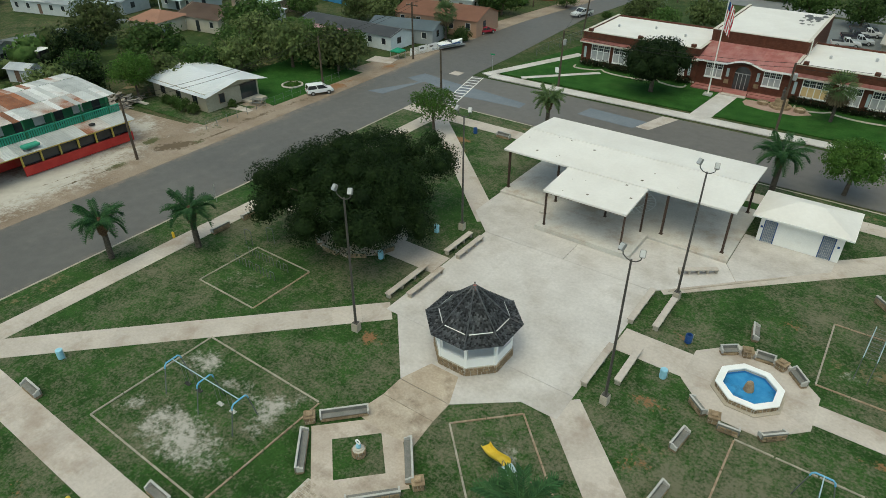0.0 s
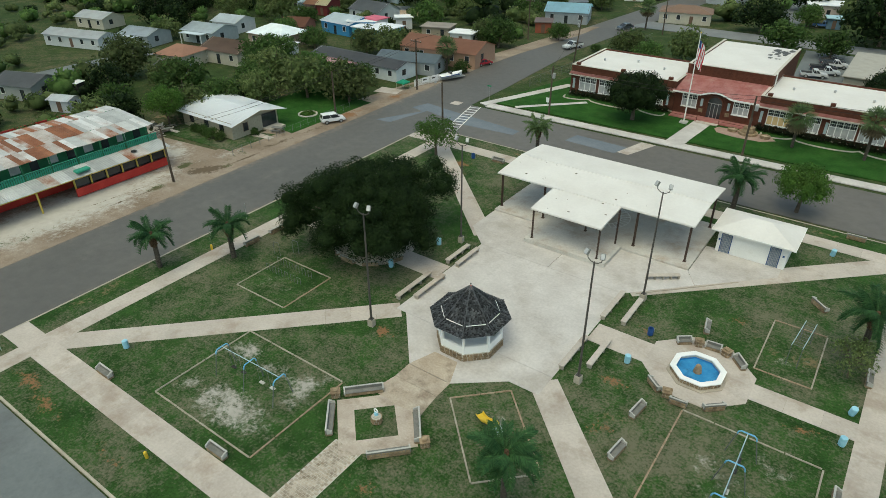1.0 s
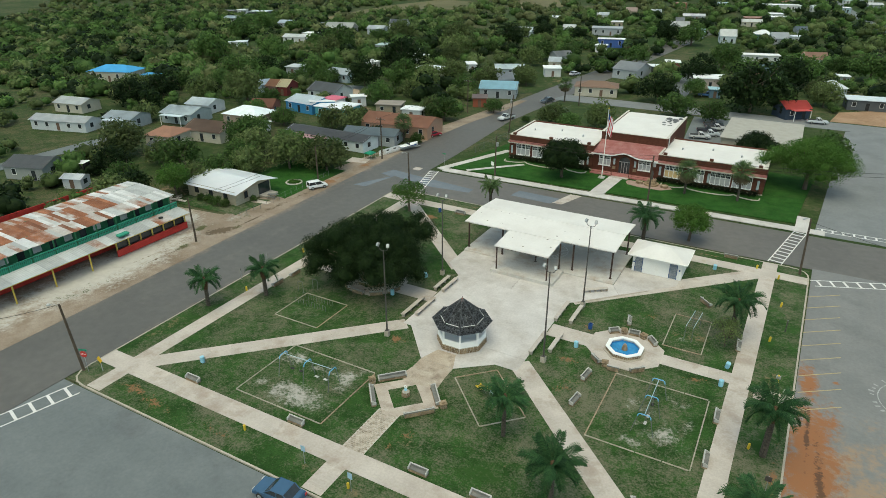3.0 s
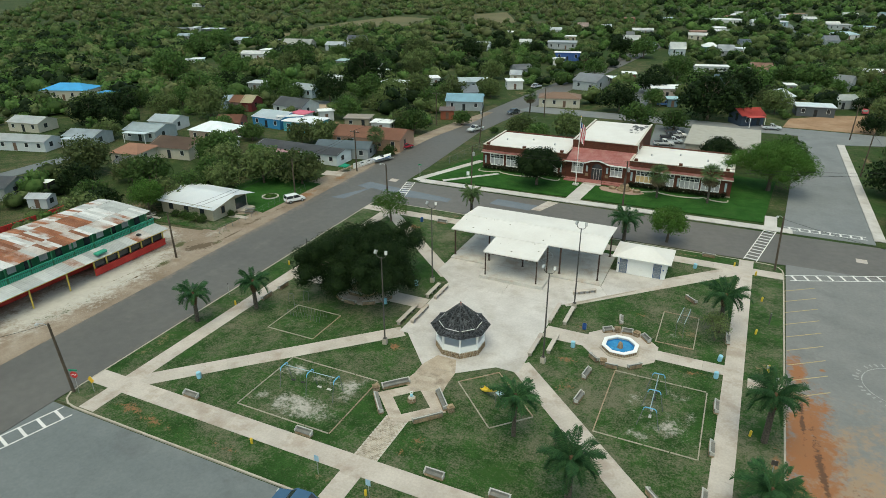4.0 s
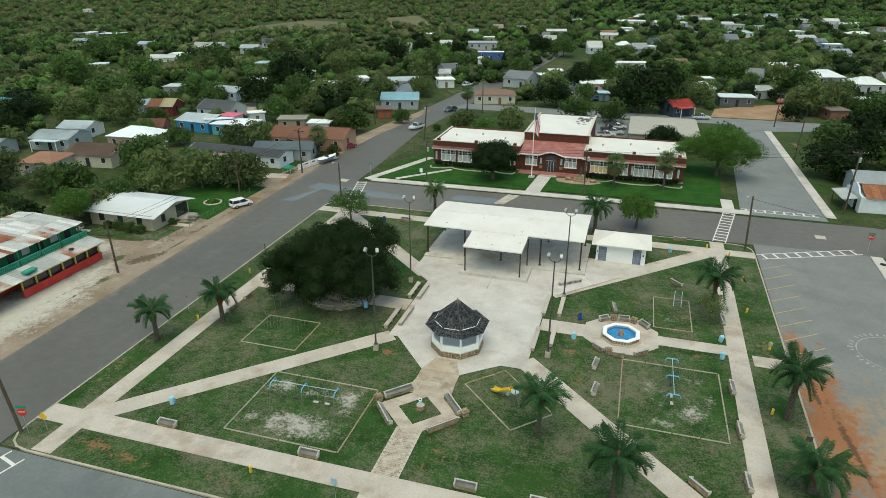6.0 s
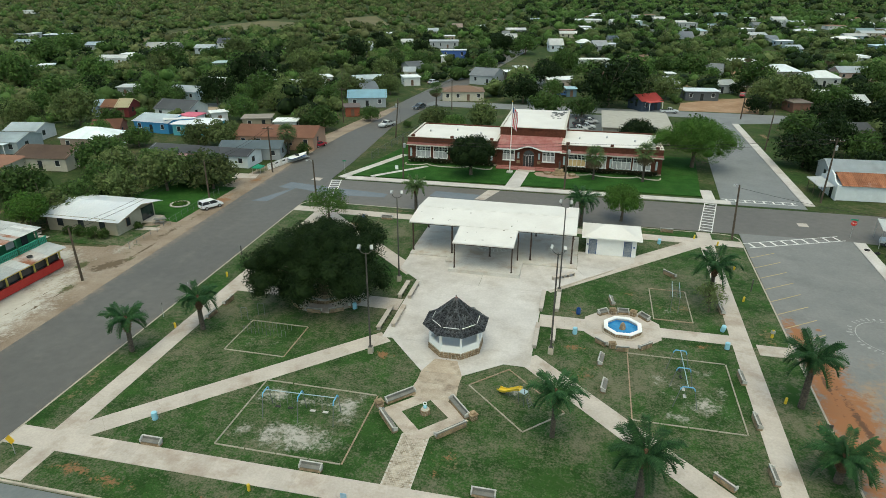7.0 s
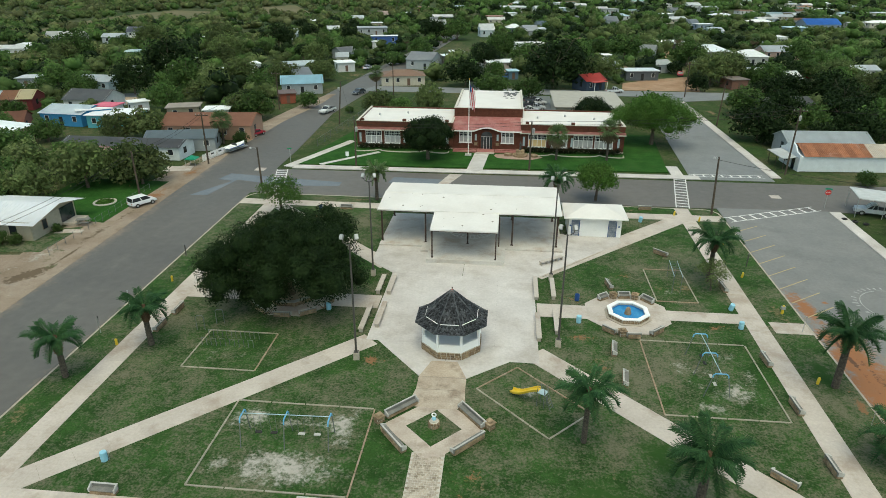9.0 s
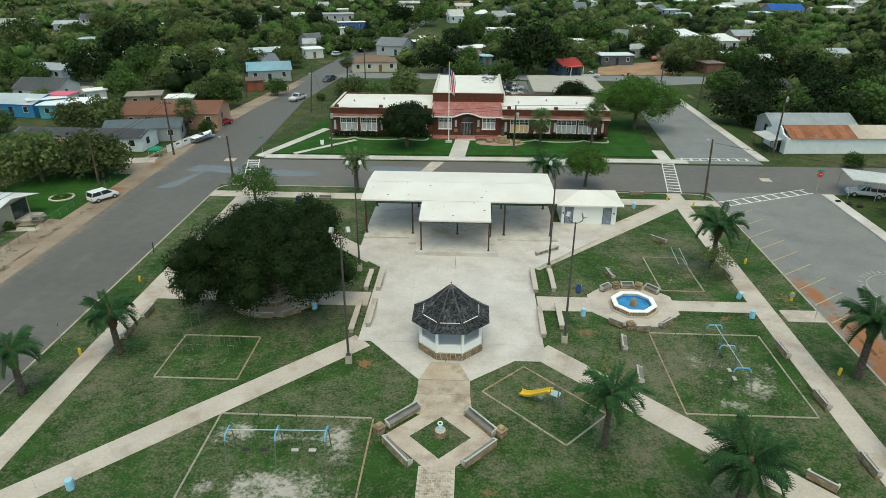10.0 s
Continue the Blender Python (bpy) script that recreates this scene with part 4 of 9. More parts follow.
def frond(q, length, lift, fall, leaf, pairs, droop, reach=1.0):
    """One feather frond as quads, arching away along +x."""
    pts = []
    for i in range(pairs + 1):
        u = i / pairs
        pts.append(Vector((reach * length * (u - 0.16 * u * u * fall), 0, lift * u - fall * u ** 2.2 * length * 0.6)))
    for i in range(pairs):
        a, b = pts[i], pts[i + 1]
        q.append((a + Vector((0, 0.03, 0)), a - Vector((0, 0.03, 0)), b - Vector((0, 0.02, 0)), b + Vector((0, 0.02, 0))))
        if i < 1:
            continue
        u = i / pairs
        w = leaf * (0.35 + 0.65 * math.sin(math.pi * min(1, 0.1 + 0.9 * u)) ** 0.7) * (1 + 0.25 * math.sin(i * 7.3))
        for sgn in (-1, 1):
            tip = a + Vector((w * 1.25, sgn * w, (-droop if i % 3 else 0.25) * w))
            q.append((a, a.lerp(b, 1.0), tip + Vector((0.06, 0, 0)), tip - Vector((0.03, 0, 0.005))))


def palm_meshes(length, count, pairs, seed, mat="palmleaf"):
    rng = random.Random(seed)
    quads = []
    for k in range(count):
        tier = k / count
        az = k * 2.39996 + rng.uniform(-0.15, 0.15)
        q = []
        lift = length * (1.2 - 1.1 * tier) + rng.uniform(-0.25, 0.25)
        reach = 0.5 + 0.5 * min(1.0, 3.5 * tier) + rng.uniform(-0.05, 0.05)
        frond(q, length * rng.uniform(0.88, 1.08) * (0.8 + 0.25 * math.sin(math.pi * min(1, tier + 0.25))), lift, 0.9 + 0.75 * tier + rng.uniform(-0.15, 0.15), length * 0.115, pairs, 0.5, reach)
        m = Matrix.Rotation(az, 4, "Z")
        quads += [[m @ v for v in f] for f in q]
    me = bpy.data.meshes.new("fronds")
    vs = [tuple(v) for f in quads for v in f]
    me.from_pydata(vs, [], [tuple(range(4 * i, 4 * i + 4)) for i in range(len(quads))])
    me.materials.append(M[mat])
    return me


def palm_trunk(h, r, seed):
    rng = random.Random(seed)
    b = B()
    prof = []
    n = int(h / 0.14)
    for i in range(n + 1):
        u = i / n
        w = r * (1.08 - 0.25 * u + (0.3 * max(0, u - 0.82) / 0.18))
        prof.append((w * (1.06 if i % 2 else 0.94), h * u))
    lathe(b, prof, 11, pose(0, 0, 0, rng.uniform(-2, 2), rng.uniform(-2, 2)))
    return b


M["fanleaf"] = leafy("fan_palm_leaves", (0.085, 0.135, 0.05), (0.13, 0.185, 0.08), 0.8, 0.15)
M["deadleaf"] = leafy("dead_palm_leaves", (0.13, 0.1, 0.06), (0.2, 0.16, 0.1), 1.5, 0.2)
FROND = [palm_meshes(3.2, 21, 72, 3), palm_meshes(2.8, 19, 66, 5), palm_meshes(3.15, 22, 74, 8), palm_meshes(2.6, 34, 46, 6, "fanleaf")]


def date_palm(x, y, h, kind, r=0.27, label="date palm with thick scarred trunk and arching fronds", s=1.0):
    t = thing("date_palm", label, "palm", x, y, 0, random.uniform(0, 360), "date palms in the park")
    part("trunk", palm_trunk(h, r, int(x * 7 + y)), M["palmbark"], t)
    b = lathe(B(), [(r * 0.8, h - 1.35), (r * 1.25, h - 1.1), (r * 1.6, h - 0.6), (r * 1.5, h - 0.2), (r * 1.2, h + 0.1), (0.1, h + 0.35)], 11)
    boot = part("boot", b, M["boot"], t, "ragged rusty brown crown of cut frond stubs")
    b = B()
    for i in range(46):
        a, z = i * 2.4, h - 1.3 + 1.25 * i / 46
        q = r * (1.0 + 0.6 * min(1, (z - h + 1.3) / 0.7))
        d = Vector((math.cos(a), math.sin(a), 0))
        rod(b, d * q * 0.8 + Vector((0, 0, z)), d * (q + 0.12) + Vector((0, 0, z + 0.16)), 0.05, 0.03, 4)
    tagged(part("frond_stub", b, M["boot"], boot), kind="stuff")
    c = new("fronds", FROND[kind])
    c.parent = t
    c.matrix_basis = Matrix.Translation((0, 0, h)) @ Matrix.Scale(s, 4)
    return t


date_palm(31.12, -3.62, 5.0, 2, 0.28)
date_palm(10.45, -12.22, 4.3, 1, 0.2)
date_palm(16.89, -17.69, 4.2, 2, 0.28)
date_palm(26.3, 14.9, 4.7, 0, 0.25)
date_palm(31.26, -12.57, 2.3, 0, 0.3)
date_palm(-30.95, -8.6, 3.6, 1, 0.24)
date_palm(-26.49, -3.22, 3.7, 1, 0.25)
date_palm(-14.1, 36.95, 4.2, 3, 0.25, "grey-green date palm beside the street", 0.9)
date_palm(11.33, 36.53, 4.0, 0, 0.28)

# the old live oak in its stone ring
oak = thing("live_oak", "broad dark live oak shading a stone seat ring", "tree", -17.12, 6.93)
part("trunk", limbs(6.6, 7.0, 0.55, 6, 4, 0.3), M["bark"], oak)
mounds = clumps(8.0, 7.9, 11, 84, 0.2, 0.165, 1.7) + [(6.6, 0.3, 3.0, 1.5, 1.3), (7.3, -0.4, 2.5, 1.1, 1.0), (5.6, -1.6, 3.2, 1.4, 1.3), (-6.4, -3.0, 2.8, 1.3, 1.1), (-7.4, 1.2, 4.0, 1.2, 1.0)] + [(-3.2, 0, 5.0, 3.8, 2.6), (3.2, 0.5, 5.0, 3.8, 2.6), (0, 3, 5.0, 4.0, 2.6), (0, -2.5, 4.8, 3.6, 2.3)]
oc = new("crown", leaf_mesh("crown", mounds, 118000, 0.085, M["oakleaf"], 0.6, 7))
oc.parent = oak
tree("elm", "small bushy street tree with thinning top", -25.88, 30.16, 5.05, 2.99, 4600, 0.1, "brightleaf", 21, 17, 0.16, 0.3, core=0)
tree("elm", "rounded bright green tree beside the white hut", 17.33, 40.23, 5.45, 3.08, 11000, 0.09, "brightleaf", 23, 26, 0.18, 0.3, core=0.4)
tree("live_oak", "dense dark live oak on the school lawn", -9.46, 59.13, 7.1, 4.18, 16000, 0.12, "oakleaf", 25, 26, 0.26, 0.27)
tree("elm", "wide bright green tree beside the school", 31.64, 73.92, 8.7, 6.7, 46000, 0.095, "brightleaf", 27, 46, 0.34, 0.34, 0.3, core=0.4, wild=1.9, size_of=0.27)
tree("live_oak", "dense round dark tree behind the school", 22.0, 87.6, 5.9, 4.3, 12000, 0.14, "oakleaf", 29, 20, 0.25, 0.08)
tree("crape_myrtle", "thin sparse young tree beside a palm", 25.97, 12.78, 3.43, 1.92, 1700, 0.085, "leaf", 31, 8, 0.07, 0.36, core=0)


def fan_palm(x, y, h):
    t = thing("fan_palm", "fan palm with a shaggy skirt of dead leaves", "palm", x, y, 0, random.uniform(0, 360), "fan palms at the school")
    part("trunk", palm_trunk(h, 0.2, int(x)), M["palmbark"], t)
    rng = random.Random(int(x * 3))
    for nm, mat, cnt, lo, hi in (("fronds", "fanleaf", 42, -0.5, 1.3), ("skirt", "deadleaf", 22, -1.4, -0.6)):
        qs = []
        for k in range(cnt):
            az, el = k * 2.4, lo + (hi - lo) * (k + 0.5) / cnt
            dv = Vector((math.cos(az) * math.cos(el), math.sin(az) * math.cos(el), math.sin(el)))
            side = dv.cross(Vector((0, 0, 1))).normalized()
            roll = rng.uniform(-0.6, 0.6)
            side = side * math.cos(roll) + side.cross(dv) * math.sin(roll)
            base = Vector((0, 0, h))
            hub = base + dv * 0.95
            for j in range(-4, 5):
                a = j * 0.27
                tip = hub + (dv * math.cos(a) + side * math.sin(a)) * (1.3 - 0.03 * abs(j)) + Vector((0, 0, -0.22))
                w = side * 0.13
                qs.append((hub - w * 0.4, hub + w * 0.4, tip + w * 0.5, tip - w * 0.5))
            qs.append((base - side * 0.02, base + side * 0.02, hub + side * 0.03, hub - side * 0.03))
        me = bpy.data.meshes.new(nm)
        me.from_pydata([tuple(v) for f in qs for v in f], [], [tuple(range(4 * i, 4 * i + 4)) for i in range(len(qs))])
        me.materials.append(M[mat])
        o = new(nm, me)
        o.parent = t


fan_palm(12.94, 60.98, 4.4)
fan_palm(21.68, 61.5, 5.4)
fan_palm(-49.34, 65.39, 4.6)


# ---- park furniture ----
M["lampgrey"] = surf("weathered_aluminium", (0.2, 0.2, 0.195), (0.28, 0.28, 0.27), 2, 0.5, 0.05, 30, fine=0.1)


def lamp(x, y, rz):
    g = thing("floodlight_pole", "tall dark steel pole with twin floodlights on a concrete pier", "lamp", x, y, 0, rz, "park floodlights")
    part("pier", lathe(B(), [(0.36, -0.05), (0.34, 0.62), (0.3, 0.66)], 4, None, math.pi / 4), M["kerb"], g, "square concrete pier")
    part("pole", rod(B(), (0, 0, 0.6), (0, 0, 10.7), 0.1, 0.06, 10), M["pole"], g)
    part("base_plate", box(B(), -0.2, 0.2, -0.2, 0.2, 0.64, 0.69), M["pole"], g)
    b = B()
    for s in (-1, 1):
        pts = [(0, 0, 10.6), (s * 0.28, 0, 10.68), (s * 0.5, 0, 10.85), (s * 0.55, 0, 11.1)]
        tube(b, pts, 0.035, 6)
    part("bracket", b, M["pole"], g)
    for s in (-1, 1):
        m = pose(s * 0.58, -0.06, 11.32, -35, 0, s * 18)
        hd = part("floodlight", box(B(), -0.16, 0.16, -0.12, 0.12, -0.22, 0.22, m, 0.04), M["lampgrey"], g, "grey aluminium floodlight head")
        part("lens", box(B(), -0.13, 0.13, -0.14, -0.12, -0.19, 0.19, m), M["palewin"], hd)


lamp(-7.87, -3.52, 8)
lamp(9.46, 0.31, -4)
lamp(9.52, 13.54, -4)
lamp(-9.69, 12.59, 6)


def long_bench(x, y0, y1, g="long plaza benches"):
    t = thing("long_bench", "long backless concrete bench on short legs", "bench", x, (y0 + y1) / 2, 0, 0, g)
    L = (y1 - y0) / 2
    part("seat", box(B(), -0.24, 0.24, -L, L, 0.36, 0.47, None, 0.015), M["concrete"], t)
    for k in (-0.92, -0.32, 0.32, 0.92):
        part("leg", box(B(), -0.18, 0.18, L * k - 0.08, L * k + 0.08, 0, 0.36), M["kerb"], t)


for x0, y0, y1 in ((-8.45, 0.6, 5.6), (-7.15, 1.6, 6.0), (-8.35, 8.2, 12.0), (-7.2, 8.2, 12.0), (7.8, 8.5, 13.2), (9.55, 8.8, 13.0), (7.8, 0.7, 5.3), (9.5, 2.1, 6.0)):
    long_bench(x0, y0, y1)
t = thing("long_bench", "long backless concrete bench near the pavilion", "bench", 9.8, 17.91, 0, -53, "long plaza benches")
part("seat", box(B(), -0.24, 0.24, -1.6, 1.6, 0.36, 0.47, None, 0.015), M["concrete"], t)
for k in range(5):
    part("leg", box(B(), -0.18, 0.18, -1.5 + 0.75 * k - 0.07, -1.5 + 0.75 * k + 0.07, 0, 0.36), M["kerb"], t)
b = box(B(), -0.06, 0.06, 0, 10.2, -0.05, 0.05, pose(8.7, 14.1, 0, 0, 0, -44))
solid("path_edging", b, M["kerb"], "low concrete edging beside a walk", "edging", kind="structure")


def stone_bench(x, y, rz, L, label="cast concrete bench with high back on stone base", grp="stone benches"):
    """A seat that faces -y before it is turned."""
    t = thing("stone_bench", label, "bench", x, y, 0, rz, grp)
    h = L / 2
    part("base", box(B(), -h + 0.03, h - 0.03, -0.19, 0.2, 0, 0.28), M["stone"], t)
    part("seat", box(B(), -h + 0.1, h - 0.1, -0.24, 0.14, 0.28, 0.35, None, 0.015), M["bench"], t)
    part("backrest", box(B(), -h, h, 0.14, 0.23, 0.2, 0.58, None, 0.02), M["bench"], t)
    part("cap", box(B(), -h - 0.02, h + 0.02, 0.12, 0.25, 0.58, 0.63, None, 0.02), M["benchcap"], t)
    for s in (-1, 1):
        b = prism(B(), [(-0.24, 0.2), (0.14, 0.2), (0.14, 0.6), (0.0, 0.58), (-0.08, 0.5), (-0.24, 0.47)], -0.05, 0.05, pose(s * (h - 0.05), 0, 0, 90, 0, 90))
        part("armrest", b, M["benchcap"], t)
    # field stones set into back and front
    for yy, z0, z1 in ((0.235, 0.02, 0.52), (-0.215, 0.0, 0.24)):
        z = z0
        while z + 0.14 < z1:
            xx = -h + 0.06
            while xx < h - 0.12:
                w = min(random.uniform(0.2, 0.38), h - 0.05 - xx)
                ob = part("stone", box(B(), xx + 0.012, xx + w - 0.012, yy - 0.03, yy + 0.03, z + 0.01, z + 0.2, None, 0.02), M["stone"], t)
                xx += w
            z += 0.22
    return t


M["bench"] = surf("weathered_cast_concrete", (0.15, 0.15, 0.138), (0.215, 0.21, 0.19), 1.5, 0.9, 0.3, 25, (0.16, 0.16, 0.145), 0.9, 0.6, 0.5, fine=0.2)
M["benchcap"] = surf("pale_cast_concrete", (0.39, 0.38, 0.355), (0.48, 0.47, 0.435), 1.5, 0.9, 0.3, 25, (0.27, 0.26, 0.235), 0.9, 0.5, 0.52, fine=0.15)
# four long ones round the diamond bed
stone_bench(-2.9, -10.02, 46, 2.95)
stone_bench(2.43, -10.46, -50, 2.95)
stone_bench(-2.94, -13.48, 130, 2.95)
stone_bench(2.33, -13.42, 226, 2.95)
# round the fountain
for x, y, rz, L in ((16.68, 10.08, 5, 1.25), (14.52, 9.53, 38, 1.25), (18.87, 9.4, -50, 1.5), (14.32, 3.16, 140, 1.35), (16.37, 2.35, 185, 1.25), (18.6, 3.35, 222, 1.6)):
    stone_bench(x, y, rz, L)
stone_bench(15.52, 12.5, 100, 1.6)
# single ones on the lawns and along the walks
for x, y, rz in ((14.29, -0.14, 82), (14.56, -4.51, 82), (26.93, -0.44, 92), (26.93, -6.83, 92), (26.78, -13.27, 92), (27.33, 13.08, 92), (-20.46, -20.16, 0), (-6.98, -20.02, 0), (6.1, -19.8, 0), (11.9, -19.8, 0), (23.14, -14.74, 135), (-27.25, -0.31, -90), (22.64, 21.42, 135), (-27.1, 2.91, -90), (-17.6, 32.8, 0), (23.65, 36.84, 180)):
    stone_bench(x, y, rz, 1.8)


def stone_pier(x, y, rz=0, h=0.5):
    t = thing("stone_pier", "squat stone pier with stepped concrete cap", "pier", x, y, 0, rz, "stone piers")
    part("core", box(B(), -0.28, 0.28, -0.28, 0.28, 0, h), M["mortar"], t)
    for k in range(4):
        m = Matrix.Rotation(math.pi / 2 * k, 4, "Z")
        for j in range(2):
            xx = -0.28
            while xx < 0.2:
                w = min(random.uniform(0.16, 0.32), 0.29 - xx)
                part("stone", box(B(), xx + 0.01, xx + w - 0.01, -0.32, -0.26, j * 0.24 + 0.02, j * 0.24 + 0.23, m, 0.02), M["stone"], t)
                xx += w
    part("cap", box(B(), -0.36, 0.36, -0.36, 0.36, h, h + 0.07, None, 0.02), M["stone"], t)
    part("top_block", box(B(), -0.2, 0.2, -0.2, 0.2, h + 0.07, h + 0.2, None, 0.04), M["stone"], t)


for x, y in ((-4.35, -11.5), (3.8, -11.4)):
    stone_pier(x, y, 45)
for x, y, rz in ((15.59, 9.95, 20), (17.75, 9.95, -20), (15.42, 2.7, 12)):
    stone_pier(x, y, rz)


def bed_statue():
    t = thing("garden_statue", "small pale blue statue with a white ring on a stone pedestal", "statue", C0[0], C0[1] + 0.1)
    part("pedestal", lathe(B(), [(0.36, 0), (0.36, 0.5), (0.28, 0.55), (0.28, 0.62)], 10), M["mortar"], t)
    for j in range(2):
        for k in range(9):
            part("stone", box(B(), -0.11, 0.11, -0.41, -0.33, j * 0.26 + 0.02, j * 0.26 + 0.25, Matrix.Rotation(2 * math.pi * (k + j * 0.5) / 9, 4, "Z"), 0.03), M["stone"], t)
    b = lathe(B(), [(0.13, 0.62), (0.17, 0.72), (0.13, 0.85), (0.08, 0.92)], 10)
    part("body", b, M["barrel"], t)
    b = B()
    for k in range(14):
        a, c = 2 * math.pi * k / 14, 2 * math.pi * (k + 1) / 14
        rod(b, (0.15 * math.cos(a), 0, 1.05 + 0.15 * math.sin(a)), (0.15 * math.cos(c), 0, 1.05 + 0.15 * math.sin(c)), 0.045, None, 6)
    part("ring", b, M["white_paint"], t)


bed_statue()
sheet("bed_lawn", [(C0[0] + 2.04 * math.cos(a), C0[1] + 2.04 * math.sin(a)) for a in (0, math.pi / 2, math.pi, 1.5 * math.pi)], -0.012, M["grass"], "small diamond bed of green grass", "lawn", 0.1)


def fountain():
    t = thing("fountain", "octagonal blue-lined fountain with white rim and stone facing", "fountain", 16.5, 6.5)
    ph = math.pi / 8
    part("footing", lathe(B(), [(2.28, 0), (2.28, 0.07)], 8, None, ph), M["kerb"], t)
    b = B()
    prof = [(1.98, 0.02), (1.98, 0.44), (1.66, 0.44), (1.66, 0.02)]
    rings = [[b.verts.new((r * math.cos(2 * math.pi * k / 8 + ph), r * math.sin(2 * math.pi * k / 8 + ph), z)) for k in range(8)] for r, z in prof]
    for p, s in zip(rings, rings[1:] + rings[:1]):
        for k in range(8):
            b.faces.new((p[k], p[(k + 1) % 8], s[(k + 1) % 8], s[k]))
    part("wall", b, M["mortar"], t)
    b = B()
    prof = [(2.08, 0.44), (2.08, 0.53), (1.62, 0.53), (1.62, 0.44)]
    rings = [[b.verts.new((r * math.cos(2 * math.pi * k / 8 + ph), r * math.sin(2 * math.pi * k / 8 + ph), z)) for k in range(8)] for r, z in prof]
    for p, s in zip(rings, rings[1:] + rings[:1]):
        for k in range(8):
            b.faces.new((p[k], p[(k + 1) % 8], s[(k + 1) % 8], s[k]))
    part("rim", b, M["white_paint"], t, "smooth white painted rim")
    b = B()
    rings = [[b.verts.new((r * math.cos(2 * math.pi * k / 8 + ph), r * math.sin(2 * math.pi * k / 8 + ph), z)) for k in range(8)] for r, z in ((1.67, 0.47), (1.65, 0.06))]
    for k in range(8):
        b.faces.new((rings[0][k], rings[1][k], rings[1][(k + 1) % 8], rings[0][(k + 1) % 8]))
    b.faces.new(rings[1])
    part("basin", b, M["pool_blue"], t, "blue painted basin lining")
    part("water", lathe(B(), [(1.64, 0.1), (1.64, 0.14)], 8, None, ph), M["water"], t, "shallow still water")
    part("spout", lathe(B(), [(0.34, 0.06), (0.3, 0.4), (0.22, 0.72), (0.12, 0.85)], 9), M["stone"], t, "rough stone spout")
    for k in range(8):
        a0 = 2 * math.pi * k / 8 + ph
        p, q = Vector((1.99 * math.cos(a0), 1.99 * math.sin(a0), 0)), Vector((1.99 * math.cos(a0 + math.pi / 4), 1.99 * math.sin(a0 + math.pi / 4), 0))
        m = Matrix.Translation(p) @ Matrix.Rotation(math.atan2((q - p).y, (q - p).x), 4, "Z")
        for j in range(2):
            xx = 0.0
            while xx < 1.45:
                w = min(random.uniform(0.2, 0.36), 1.52 - xx)
                part("stone", box(B(), xx + 0.03, xx + w - 0.025, -0.05, 0.02, 0.09 + j * 0.18, 0.245 + j * 0.17, m, 0.025), M["stone"], t)
                xx += w


M["water"] = surf("shallow_water", (0.025, 0.2, 0.44), (0.05, 0.27, 0.52), 1.2, 0.06, 0.08, 5, (0.02, 0.07, 0.14), 0.9, 0.6, 0.52, spec=0.5, fine=0.05)
fountain()

# the stone seat ring under the oak
ring = thing("seat_ring", "low octagonal stone seat ring round a tree", "seat", -16.91, 6.93)
part("core", lathe(B(), [(2.3, 0), (2.3, 0.42), (1.2, 0.42), (1.2, 0.36)], 8, None, math.pi / 8), M["dirt"], ring)
for k in range(8):
    a0 = 2 * math.pi * k / 8 + math.pi / 8
    p, q = Vector((2.32 * math.cos(a0), 2.32 * math.sin(a0), 0)), Vector((2.32 * math.cos(a0 + math.pi / 4), 2.32 * math.sin(a0 + math.pi / 4), 0))
    m = Matrix.Translation(p) @ Matrix.Rotation(math.atan2((q - p).y, (q - p).x), 4, "Z")
    part("cap", box(B(), 0, (q - p).length, -0.06, 0.4, 0.42, 0.5, m, 0.02), M["benchcap"], ring)
    for j in range(2):
        xx = 0.0
        while xx < 1.7:
            w = min(random.uniform(0.22, 0.4), 1.77 - xx)
            part("stone", box(B(), xx + 0.015, xx + w - 0.015, -0.05, 0.02, 0.02 + j * 0.2, 0.2 + j * 0.2, m, 0.02), M["stone"], ring)
            xx += w
for a in (200, 235, 270, 305, 340):
    stone_bench(-16.6 + 4.0 * math.cos(radians(a)), 6.9 + 4.0 * math.sin(radians(a)), a - 90, 1.7)
t = thing("planter_box", "rectangular stone planter box on a concrete pad", "planter", -25.97, 8.98)
part("pad", box(B(), -1.1, 1.1, -0.7, 0.7, -0.05, 0.03), M["concrete"], t)
part("box", box(B(), -0.75, 0.75, -0.4, 0.4, 0.03, 0.55, None, 0.02), M["stone"], t)
part("soil", box(B(), -0.68, 0.68, -0.33, 0.33, 0.5, 0.56), M["dirt"], t)


def barrel(x, y, mat, label, tilt=0, open_top=False):
    t = thing("trash_barrel", label, "trash can", x, y, 0, 30, "trash barrels")
    m = pose(0, 0, 0.02, tilt, 0, 0) @ Matrix.Scale(0.76, 4)
    part("drum", lathe(B(), [(0.29, 0.0), (0.31, 0.04), (0.31, 0.3), (0.325, 0.32), (0.31, 0.34), (0.31, 0.6), (0.325, 0.62), (0.31, 0.64), (0.31, 0.88), (0.29, 0.9)] + ([(0.27, 0.9), (0.26, 0.3)] if open_top else []), 14, m), M[mat], t)
    part("stake", rod(B(), (0.29, 0, -0.02), (0.29, 0, 0.75), 0.02, None, 6), M["galv"], t)
    if not open_top:
        part("lid", lathe(B(), [(0.3, 0.9), (0.3, 0.94), (0.2, 0.97)], 14, m), M[mat], t)


barrel(-22.11, -17.42, "barrel", "pale blue plastic trash barrel on the lawn")
barrel(-12.5, 4.6, "barrel", "pale blue plastic trash barrel beside a walk")
